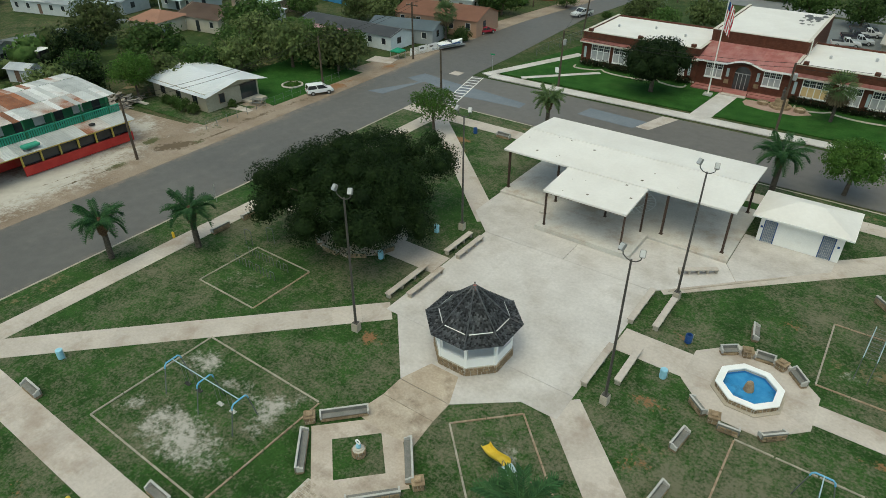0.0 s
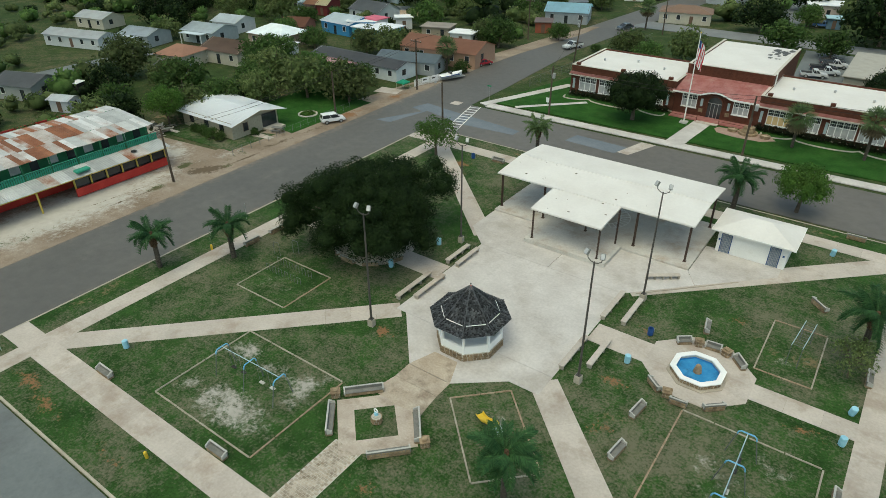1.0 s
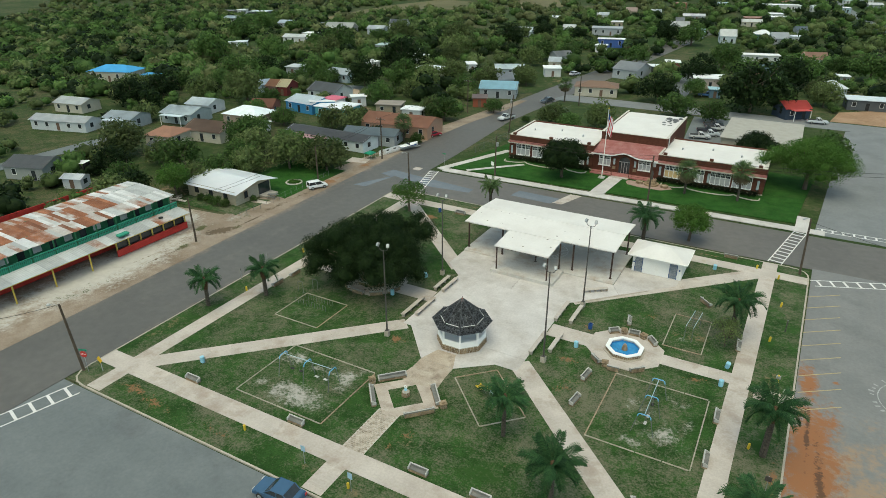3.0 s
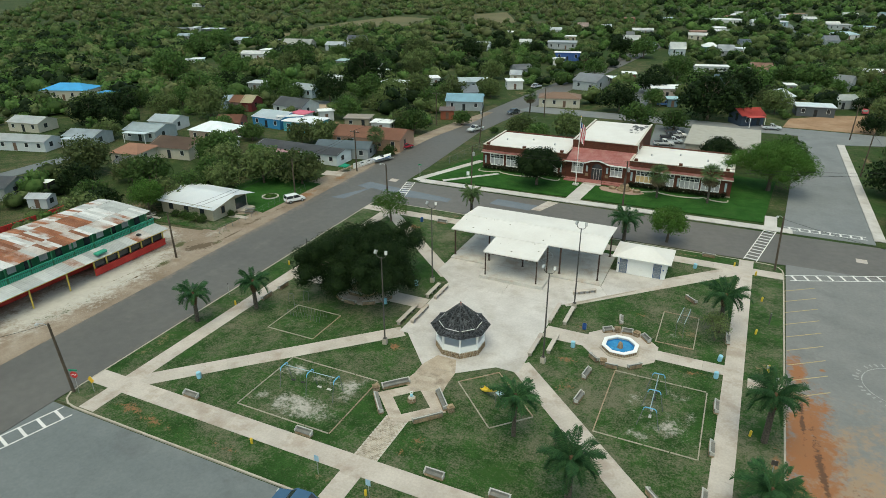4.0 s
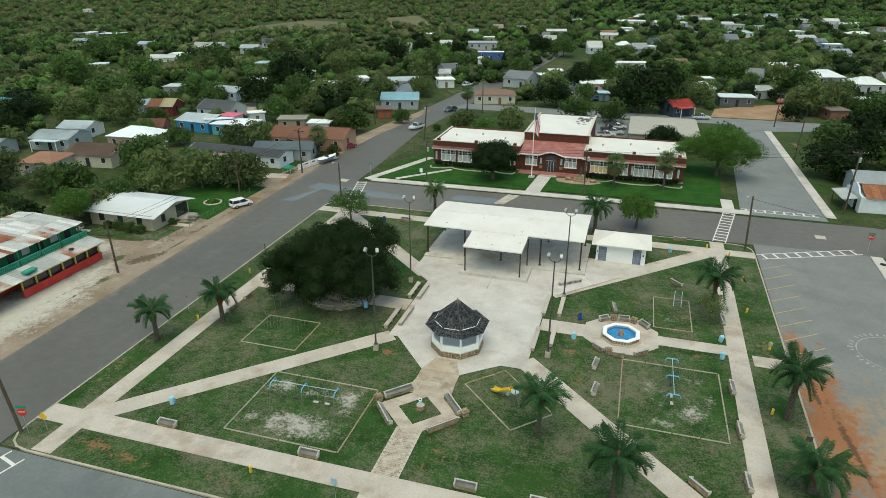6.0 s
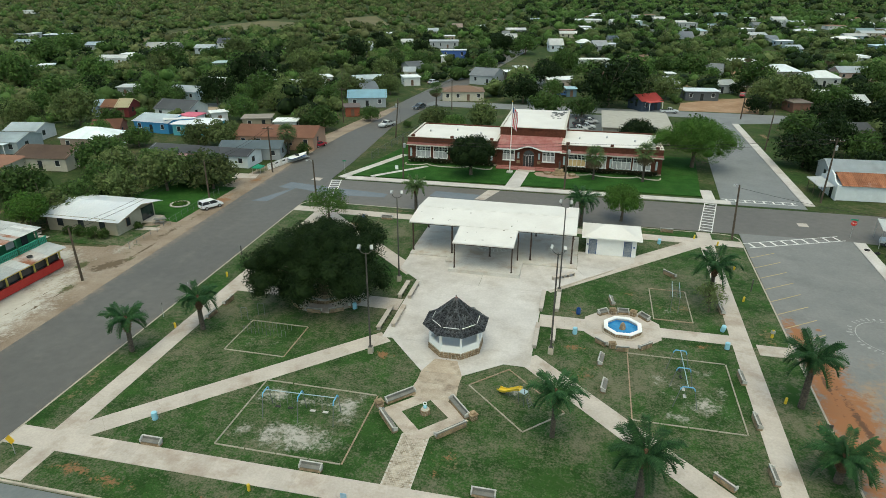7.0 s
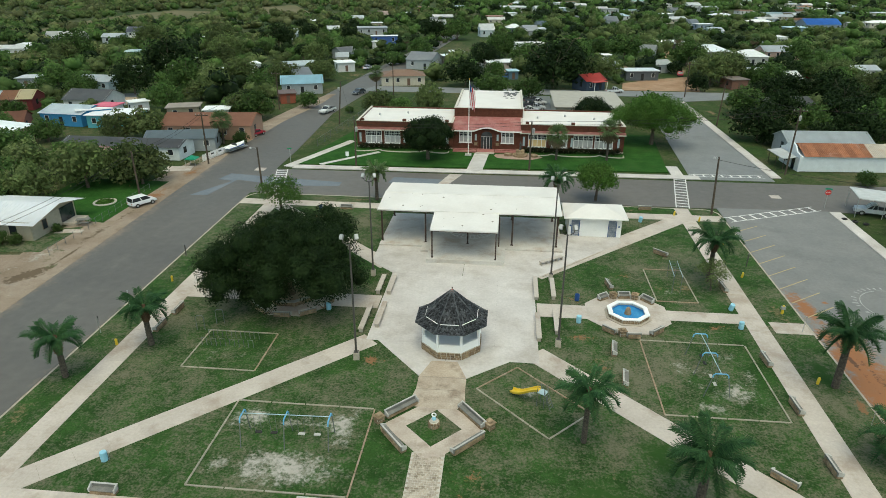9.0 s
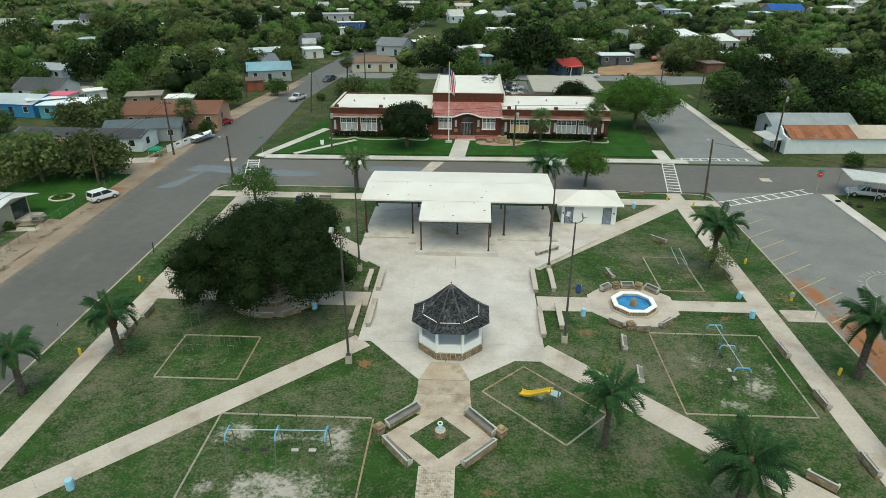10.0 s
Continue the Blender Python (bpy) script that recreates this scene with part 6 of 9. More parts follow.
def school():
    g = thing("school", "long red brick school with white roofs and arched entrance", "school")
    g.matrix_world = Matrix.Translation((-0.25, 66.3, 0)) @ Matrix.Scale(1.052, 4) @ Matrix.Translation((0, -64.0, 0))
    Y, zp = 64.0, 4.6
    wings = (("left_wing", -22.2, -5.2, ((-20.6, -17.8, 3), (-17.2, -14.5, 3), (-13.0, -10.2, 3), (-9.6, -6.8, 3))), ("right_wing", 6.6, 24.2, ((8.0, 11.0, 4), (12.0, 14.6, 4), (15.7, 18.9, 4), (19.3, 22.3, 4))))
    for name, x0, x1, wins in wings:
        w = part(name, prism(B(), rect(x0, x1, Y, 77.0), 0, zp - 0.35), M["brick"], g)
        brick_front(w, x0 + 0.1, x1 - 0.1, Y, 0.1, zp - 0.2, [(a - 0.1, c + 0.1, 0.7, 3.1) for a, c, _ in wins])
        for i, (a, c, n) in enumerate(wins):
            window(w, a, c, 0.8, 2.95, Y, n, "painted_lit" if (name == "right_wing" and i == 0) else "palewin")
        part("roof", prism(B(), rect(x0 + 0.3, x1 - 0.3, Y + 0.3, 76.7), zp - 0.35, zp - 0.2), M["white_roof"], w, "bright white coated flat roof")
        b = B()
        box(b, x0 - 0.02, x1 + 0.02, Y - 0.02, Y + 0.3, zp - 0.36, zp)
        box(b, x0 - 0.02, x0 + 0.28, Y + 0.3, 77.02, zp - 0.36, zp)
        box(b, x1 - 0.28, x1 + 0.02, Y + 0.3, 77.02, zp - 0.36, zp)
        box(b, x0 + 0.28, x1 - 0.28, 76.72, 77.02, zp - 0.36, zp)
        part("parapet", b, M["brick"], w)
        b = B()
        box(b, x0 - 0.06, x1 + 0.06, Y - 0.06, Y + 0.34, zp, zp + 0.07)
        box(b, x0 - 0.06, x0 + 0.32, Y + 0.34, 77.06, zp, zp + 0.07)
        box(b, x1 - 0.32, x1 + 0.06, Y + 0.34, 77.06, zp, zp + 0.07)
        part("coping", b, M["cream"], w, "pale coping stones")
        for k in range(3):
            x = x0 + (x1 - x0) * (0.06 + 0.44 * k)
            part("chimney_block", box(B(), x - 0.3, x + 0.3, Y - 0.05, Y + 0.5, zp + 0.07, zp + 0.45), M["brick"], w)
        # the narrow red pent roof over the windows
        b = B()
        v = [(x0 - 0.15, Y - 0.55, 3.25), (x1 + 0.15, Y - 0.55, 3.25), (x1 + 0.15, Y, 3.6), (x0 - 0.15, Y, 3.6)]
        quad(b, *v)
        bmesh.ops.solidify(b, geom=b.faces[:], thickness=0.05)
        part("pent_roof", b, M["redmetal"], w, "faded red metal pent roof")
        part("soffit_trim", box(B(), x0 - 0.17, x1 + 0.17, Y - 0.6, Y - 0.53, 3.1, 3.27), M["cream"], w)
        for x in (x0 + 0.6, (x0 + x1) / 2, x1 - 0.9):
            part("plaque", box(B(), x - 0.18, x + 0.18, Y - 0.07, Y, 0.9, 2.5), M["plaque"], w, "pale blue tile panel")
        part("foundation", box(B(), x0 - 0.05, x1 + 0.05, Y - 0.08, Y + 0.1, 0, 0.22), M["kerb"], w)
        for k in range(3):
            part("roof_vent", lathe(B(), [(0.16, zp - 0.2), (0.16, zp + 0.05), (0.22, zp + 0.1), (0.05, zp + 0.2)], 8, Matrix.Translation((x0 + 3 + 5 * k, 70 + 2 * (k % 2), 0))), M["galv"], w)
    c = part("centre_block", prism(B(), rect(-5.3, 6.9, 69.0, 88.5), 0, 6.0), M["brick"], g)
    brick_front(c, -5.2, 6.8, 69.0, 4.0, 6.1)
    part("roof", prism(B(), rect(-5.0, 6.6, 69.3, 88.2), 6.0, 6.06), M["white_roof"], c, "bright white coated flat roof with dark stains")
    b = B()
    box(b, -5.32, 6.92, 68.98, 69.3, 5.8, 6.25)
    box(b, -5.32, -5.0, 69.3, 88.52, 5.8, 6.25)
    box(b, 6.6, 6.92, 69.3, 88.52, 5.8, 6.25)
    part("parapet", b, M["brick"], c)
    b = B()
    box(b, -5.36, 6.96, 68.94, 69.34, 6.25, 6.31)
    box(b, -5.36, -4.96, 69.34, 88.5, 6.25, 6.31)
    box(b, 6.56, 6.96, 69.34, 88.5, 6.25, 6.31)
    part("coping", b, M["cream"], c)
    rng = random.Random(5)
    b = B()
    for k in range(16):
        x, y, s = rng.uniform(3.4, 6.0), rng.uniform(80, 87), rng.uniform(0.2, 0.7)
        vs = [b.verts.new((x + s * rng.uniform(0.6, 1.3) * math.cos(i), y + 1.6 * s * rng.uniform(0.6, 1.3) * math.sin(i), 6.066 + 0.0005 * k)) for i in (0, 1, 2, 3, 4, 5)]
        b.faces.new(vs)
    tagged(part("roof_stain", b, M["pole"], c), "dark weathered stains on the roof coating", kind="stuff")
    part("drain_pipe", rod(B(), (7.05, 70, 3), (7.05, 70, 6.4), 0.08, None, 7), M["white_paint"], c)
    # entrance bay and its swept red roof
    e = thing("entrance", "", "")
    e.parent = g
    part("wall", prism(B(), rect(-5.18, 6.58, 64.2, 68.98), 0, 3.5), M["brick"], e)
    brick_front(e, -5.1, 6.5, 64.2, 0.1, 3.3, [(-0.4, 1.9, 0, 3.4), (-4.0, -1.9, 1.2, 3.2), (3.2, 5.5, 1.2, 3.2)])
    b = B()
    n = 24
    for i in range(n):
        xs = [-5.4 + 12.1 * (i + j) / n for j in (0, 1)]
        zs = [3.45 + 0.62 * max(0.0, math.cos(min(math.pi / 2, abs(x - 0.75) / 2.3 * math.pi / 2))) ** 1.2 for x in xs]
        quad(b, (xs[0], 63.55, zs[0]), (xs[1], 63.55, zs[1]), (xs[1], 69.0, 4.75), (xs[0], 69.0, 4.75))
    bmesh.ops.remove_doubles(b, verts=b.verts[:], dist=0.001)
    bmesh.ops.solidify(b, geom=b.faces[:], thickness=0.08)
    aw = part("swept_roof", b, M["redmetal"], e, "faded red standing-seam roof")
    for i in range(1, 27):
        x = -5.4 + 12.1 * i / 27
        z = 3.45 + 0.62 * max(0.0, math.cos(min(math.pi / 2, abs(x - 0.75) / 2.3 * math.pi / 2))) ** 1.2
        part("roof_seam", rod(B(), (x, 63.53, z + 0.01), (x, 69.0, 4.77), 0.025, None, 4), M["redmetal"], aw)
    b = B()
    for i in range(n + 1):
        x = -5.4 + 12.1 * i / n
        z = 3.45 + 0.62 * max(0.0, math.cos(min(math.pi / 2, abs(x - 0.75) / 2.3 * math.pi / 2))) ** 1.2
        rod(b, (x, 63.52, z + 0.03), (x, 69.0, 4.78), 0.03, None, 4)
    part("seam", b, M["redmetal"], aw)
    b = B()
    for i in range(n):
        xs = [-5.42 + 12.14 * (i + j) / n for j in (0, 1)]
        zs = [3.45 + 0.62 * max(0.0, math.cos(min(math.pi / 2, abs(x - 0.75) / 2.3 * math.pi / 2))) ** 1.2 for x in xs]
        quad(b, (xs[0], 63.5, zs[0] - 0.2), (xs[1], 63.5, zs[1] - 0.2), (xs[1], 63.5, zs[1] + 0.03), (xs[0], 63.5, zs[0] + 0.03))
    bmesh.ops.remove_doubles(b, verts=b.verts[:], dist=0.001)
    bmesh.ops.solidify(b, geom=b.faces[:], thickness=0.06)
    part("fascia", b, M["white_paint"], aw)
    b = B()
    arch = [(-0.35, 0.1), (1.85, 0.1), (1.85, 2.3)] + [(0.75 + 1.1 * math.cos(a), 2.3 + 1.05 * math.sin(a)) for a in [math.pi * k / 10 for k in range(1, 10)]] + [(-0.35, 2.3)]
    prism(b, arch, 0, 0.04, pose(0, 64.18, 0, 90, 0, 0))
    d = part("doorway", b, M["glass"], e, "dark arched recess with glazed doors")
    b = B()
    pr = arch[2:-1] + [arch[-1]]
    tube(b, [(-0.35, 64.1, 0.1), (-0.35, 64.1, 2.3)] + [(x, 64.1, z) for x, z in pr[1:][::-1]] + [(1.85, 64.1, 2.3), (1.85, 64.1, 0.1)], 0.12, 6)
    part("arch_ring", b, M["brick"], d)
    for x in (0.25, 0.75, 1.25):
        part("door_stile", box(B(), x - 0.03, x + 0.03, 64.08, 64.12, 0.1, 2.3), M["galv"], d)
    part("transom", box(B(), -0.2, 1.7, 64.08, 64.12, 2.26, 2.34), M["galv"], d)
    window(e, -4.0, -1.9, 1.25, 3.1, 64.2, 3)
    window(e, 3.3, 5.4, 1.25, 3.1, 64.2, 3)
    for x in (-1.15, 2.65):
        part("plaque", box(B(), x - 0.17, x + 0.17, 64.12, 64.2, 1.6, 2.7), M["plaque"], e)
        part("tablet", box(B(), x - 0.3, x + 0.3, 64.12, 64.2, 0.7, 1.25), M["stone"], e, "tan stone tablet")
    part("porch", box(B(), -5.0, 6.4, 62.0, 64.1, 0, 0.16), M["redmetal"], e, "red tinted porch slab")
    for x0, x1 in ((-5.0, -0.9), (2.2, 6.4)):
        b = tube(B(), [(x0, 62.05, 0.16), (x0, 62.05, 0.85), (x1, 62.05, 0.85), (x1, 62.05, 0.16)], 0.05, 6)
        rod(b, (x0, 62.05, 0.5), (x1, 62.05, 0.5), 0.03, None, 5)
        part("railing", b, M["brick"], e, "low dark red porch railing")
    part("step", box(B(), -0.9, 2.2, 61.3, 62.0, 0, 0.12), M["concrete"], e)
    return g


school()


def hedge(x0, x1, y, h, seed):
    n = max(2, int((x1 - x0) / 0.9))
    rng = random.Random(seed)
    bl = [(x0 + (x1 - x0) * (k + 0.5) / n, y + rng.uniform(-0.2, 0.2), h * rng.uniform(0.35, 0.55), 0.75, h * 0.6) for k in range(n)]
    me = leaf_mesh("hedge", bl, int(220 * (x1 - x0) / 1.0), 0.09, M["hedge"], seed=seed)
    o = new("hedge", me)
    tagged(o, "dark low clipped hedge along the brick wall", "hedge", "school hedges", "stuff")


hedge(-23.1, -6.1, 65.4, 0.95, 60)
hedge(7.1, 24.6, 65.4, 0.95, 61)
for cx, r in ((-14.9, 8.0), (16.6, 7.8)):
    pts = [(cx + r * math.cos(a) * 1.08, 65.2 - 1.35 * abs(math.sin(a * 3)) ** 0.5 - 0.75, 0) for a in [math.pi + math.pi * k / 30 for k in range(31)]]
    solid("bed_edging", tube(B(), pts, 0.13, 6), M["kerb"], "wavy pale stone edging of a planting bed", "edging", kind="structure")


M["flag_red"] = leafy("red_flag_cloth", (0.5, 0.05, 0.07), (0.58, 0.08, 0.1), 2.0, 0.05, 0.5)


def flagpole():
    t = thing("flagpole", "tall white flagpole with a drooping striped flag", "flagpole", -2.55, 62.4)
    part("base", box(B(), -0.55, 0.55, -0.55, 0.55, -0.05, 0.2), M["benchcap"], t)
    part("pole", rod(B(), (0, 0, 0.1), (0, 0, 13.2), 0.1, 0.05, 9), M["white_paint"], t)
    part("ball", lathe(B(), [(0.02, 13.15), (0.1, 13.25), (0.1, 13.35), (0.02, 13.42)], 8), M["yellow"], t)
    fl = thing("flag", "", "")
    fl.parent = t
    for k in range(9):
        b = B()
        for j in range(10):
            z0, z1 = 12.4 - 0.36 * j, 12.4 - 0.36 * (j + 1)
            f = lambda kk, zz: (0.08 + 0.105 * kk + 0.05 * math.sin(zz * 2.2 + kk), 0.1 * math.sin(kk * 1.9 + zz * 0.8), zz - 0.12 * kk)
            if k < 3 and j < 3:
                continue
            quad(b, f(k, z0), f(k + 1, z0), f(k + 1, z1), f(k, z1))
        part("stripe", b, M["flag_red" if k % 2 == 0 else "clean_white"], fl)
    b = B()
    for k in range(3):
        for j in range(3):
            z0, z1 = 12.4 - 0.36 * j, 12.4 - 0.36 * (j + 1)
            f = lambda kk, zz: (0.08 + 0.105 * kk + 0.05 * math.sin(zz * 2.2 + kk), 0.1 * math.sin(kk * 1.9 + zz * 0.8) - 0.004, zz - 0.12 * kk)
            quad(b, f(k, z0), f(k + 1, z0), f(k + 1, z1), f(k, z1))
    part("canton", b, M["navy"], fl)


flagpole()
t = thing("school_monument", "dark statue on a rough stone pedestal with a round bed", "statue", 6.68, 62.88)
pt = [(0, 0.0, 0.75), (0.32, 0.75, 0.5), (0.3, 1.0, 0.42), (0.34, 1.3, 0.4), (0.12, 1.55, 0.3)]
b = lathe(B(), [(0.2, 1.05), (0.24, 1.1), (0.15, 1.6), (0.2, 2.0), (0.22, 2.25), (0.08, 2.4), (0.12, 2.5), (0.11, 2.65), (0.03, 2.72)], 9)
part("figure", b, M["pole"], t, "plain dark bronze figure")
part("pedestal", box(B(), -0.75, 0.75, -0.55, 0.55, 0.1, 1.05, None, 0.08), M["stone"], t)
part("bed_ring", lathe(B(), [(1.35, 0), (1.35, 0.3), (1.1, 0.3), (1.1, 0.2)], 18), M["stone"], t)
for x, y in ((4.5, 62.9), (9.1, 62.5)):
    t = thing("ring_planter", "small round stone planter on the lawn", "planter", x, y, 0, 0, "ring planters")
    part("wall", lathe(B(), [(0.7, 0), (0.7, 0.38), (0.5, 0.38), (0.5, 0.25)], 14), M["stone"], t)
    part("soil", lathe(B(), [(0.5, 0.2), (0.5, 0.27)], 14), M["dirt"], t)
sheet("monument_paving", [(2.07, 62.41), (2.7, 61.11), (5.21, 60.44), (8.87, 60.6), (10.65, 62.08), (9.4, 63.92), (2.28, 63.48)], -0.01, M["pinkpave"], "pinkish paved apron round a monument", "paving", 0.1)


# ---- the tavern ----
def tavern():
    g = thing("tavern", "two-storey green and red tavern with rusted metal roof", "building")
    g.matrix_world = Matrix.Translation((0.2, -0.1, 0)) @ Matrix.Scale(1.022, 4)
    x0, x1, y0, y1 = -64.5, -55.0, -34.0, 6.9
    part("ground_wall", prism(B(), rect(x0, -55.0, y0, y1), 0, 2.9), M["cantina_red"], g)
    u = part("upper_wall", prism(B(), rect(x0, x1, y0, y1), 2.9, 4.9), M["cantina_green"], g, "dark green upper wall")
    # mottled iron sheets, each its own piece
    r = thing("roof", "", "")
    r.parent = g
    n = 64
    for k in range(n):
        ya, yb = y0 - 0.4 + (y1 - y0 + 0.9) * k / n, y0 - 0.4 + (y1 - y0 + 0.9) * (k + 1) / n
        for xa, za, xb, zb in ((-53.9, 4.85, -57.4, 5.1), (-57.3, 5.12, -61.9, 5.38), (-61.9, 5.38, -64.9, 5.2)):
            b = B()
            m = 4
            for j in range(m):
                p, q = ya + (yb - ya) * j / m, ya + (yb - ya) * (j + 1) / m
                mid = (p + q) / 2
                l = random.uniform(-0.15, 0.1) if j == 0 else l
                quad(b, (xa + l, p, za), (xa + l, mid, za + 0.04), (xb, mid, zb + 0.04), (xb, p, zb))
                quad(b, (xa + l, mid, za + 0.04), (xa + l, q, za), (xb, q, zb), (xb, mid, zb + 0.04))
            o = part("roof_sheet", b, M[random.choice(("zinc", "zinc", "palezinc", "zinc", "rust") if k > 52 else ("rust", "rustred", "rust", "rustred", "rustred", "palezinc", "zinc"))], r)
    # balcony
    part("balcony_floor", box(B(), -55.0, -53.6, y0, y1 + 0.3, 2.75, 2.9), M["cantina_green"], g)
    b = B()
    k = y0
    while k < y1 + 0.3:
        box(b, -53.68, -53.62, k, k + 0.16, 2.95, 3.75)
        k += 0.24
    part("balustrade", b, M["rail_green"], g, "teal green board balustrade")
    part("handrail", box(B(), -53.74, -53.56, y0, y1 + 0.35, 3.75, 3.85), M["rail_green"], g)
    y = y0 + 1
    while y < y1 + 0.4:
        part("balcony_post", box(B(), -53.72, -53.58, y - 0.07, y + 0.07, 2.9, 4.95), M["cantina_green"], g)
        y += 3.0
    y, i = y0 + 1.6, 0
    while y < y1 - 1:
        if i % 2:
            part("window", box(B(), -55.0, -54.95, y - 0.55, y + 0.55, 3.6, 4.5), M["palewin"], g)
        else:
            part("door", box(B(), -55.0, -54.95, y - 0.45, y + 0.45, 2.9, 4.7), M["glass"], g)
        y, i = y + 2.1, i + 1
    # lean-to over the pavement
    for k in range(30):
        ya, yb = y0 - 0.4 + 41.7 * k / 30, y0 - 0.4 + 41.7 * (k + 1) / 30
        b = B()
        for j in range(5):
            p, q = ya + (yb - ya) * j / 5, ya + (yb - ya) * (j + 1) / 5
            mid = (p + q) / 2
            quad(b, (-50.9, p, 2.55), (-50.9, mid, 2.6), (-53.6, mid, 3.04), (-53.6, p, 3.0))
            quad(b, (-50.9, mid, 2.6), (-50.9, q, 2.55), (-53.6, q, 3.0), (-53.6, mid, 3.04))
        part("porch_sheet", b, M["rust" if k in (26, 27, 19) else "zinc"], g)
    part("porch_beam", box(B(), -51.2, -51.05, y0, y1, 2.4, 2.55), M["yellow_post"], g)
    part("parapet_wall", box(B(), -51.9, -51.75, -5.0, 7.0, 0, 1.0), M["cantina_red"], g, "bright red low wall")
    part("end_wall", box(B(), -55.0, -51.9, 6.85, 7.0, 0, 1.0), M["cantina_red"], g)
    # a dark sheet fills the opening and paints the shade behind it
    part("screen_wall", box(B(), -52.2, -52.1, -4.8, 6.8, 1.0, 2.5), M["glass"], g, "dark sheet painting the shade of the opening above the low wall")
    for k in range(7):
        yy = -4.9 + 1.95 * k
        part("porch_post", box(B(), -51.95, -51.8, yy - 0.08, yy + 0.08, 0, 2.5), M["yellow_post"], g)
    for k in range(6):
        yy = -9.3 - 5.0 * k
        part("porch_post", rod(B(), (-51.2, yy, -0.1), (-51.2, yy, 2.5), 0.11, None, 7), M["yellow_post"], g, "yellow painted post")
    b = box(B(), -52.0, -51.2, -4.6, -2.9, 2.9, 3.25, pose(0, 0, 0), 0.1)
    part("awning_box", b, M["rail_green"], g, "crumpled green tarpaulin on the roof")
    part("tyre", lathe(B(), [(0.2, 0), (0.33, 0.05), (0.33, 0.15), (0.2, 0.2)], 12, Matrix.Translation((-52.3, 3.1, 2.85))), M["black"], g)
    return g


M["cantina_red"] = surf("bright_red_wall", (0.42, 0.03, 0.025), (0.5, 0.05, 0.04), 1.0, 0.7, 0.1, 20, (0.3, 0.06, 0.05), 0.6, 0.4, 0.55, fine=0.08)
M["cantina_green"] = surf("dark_green_wall", (0.02, 0.11, 0.05), (0.03, 0.15, 0.07), 1.0, 0.7, 0.1, 20, (0.05, 0.1, 0.06), 0.6, 0.4, 0.55, fine=0.1)
M["rail_green"] = surf("teal_green_paint", (0.03, 0.24, 0.15), (0.05, 0.3, 0.2), 1.0, 0.6, 0.1, 20, fine=0.1)
M["yellow_post"] = surf("mustard_paint", (0.5, 0.38, 0.08), (0.58, 0.45, 0.13), 1.5, 0.7, 0.1, 20, fine=0.1)
M["zinc"] = surf("weathered_zinc_sheet", (0.36, 0.37, 0.36), (0.46, 0.47, 0.46), 0.8, 0.5, 0.15, 10, (0.25, 0.2, 0.16), 0.4, 0.5, 0.56, fine=0.1, rnd=0.18)
M["palezinc"] = surf("pale_zinc_sheet", (0.5, 0.5, 0.49), (0.6, 0.6, 0.59), 0.8, 0.5, 0.15, 10, (0.3, 0.2, 0.14), 0.5, 0.6, 0.54, fine=0.1, rnd=0.12)
M["rustred"] = surf("deep_rust_sheet", (0.2, 0.075, 0.035), (0.29, 0.12, 0.06), 0.8, 0.7, 0.15, 10, (0.4, 0.36, 0.33), 0.3, 0.5, 0.58, fine=0.15, rnd=0.25)
tavern()
b = B()
for k in range(26):
    box(b, -78.0, -77.85, -18 + 1.2 * k, -18 + 1.2 * k + 1.15, 0, 1.9)
solid("metal_fence", b, M["cantina_red"], "dark red sheet metal yard fence", "fence", kind="structure")


# ---- houses ----
WALLS, ROOFS, FOOT = {}, {}, []


def wall_mat(c):
    if c not in WALLS:
        WALLS[c] = surf("house_siding", tuple(v * 0.9 for v in c), c, 1.2, 0.8, 0.1, 20, tuple(v * 0.7 for v in c), 0.4, 0.35, 0.56, fine=0.08)
    return WALLS[c]


def roof_mat(c):
    key = c
    if c not in ROOFS:
        c0, c = c, tuple(min(0.82, v * 1.22) if v > 0.4 else v for v in c)
        ROOFS[c0] = surf("house_roof", tuple(v * 0.88 for v in c), c, 0.6, 0.65, 0.1, 16, tuple(v * 0.6 for v in c), 0.25, 0.4, 0.55, fine=0.08)
    return ROOFS[key]


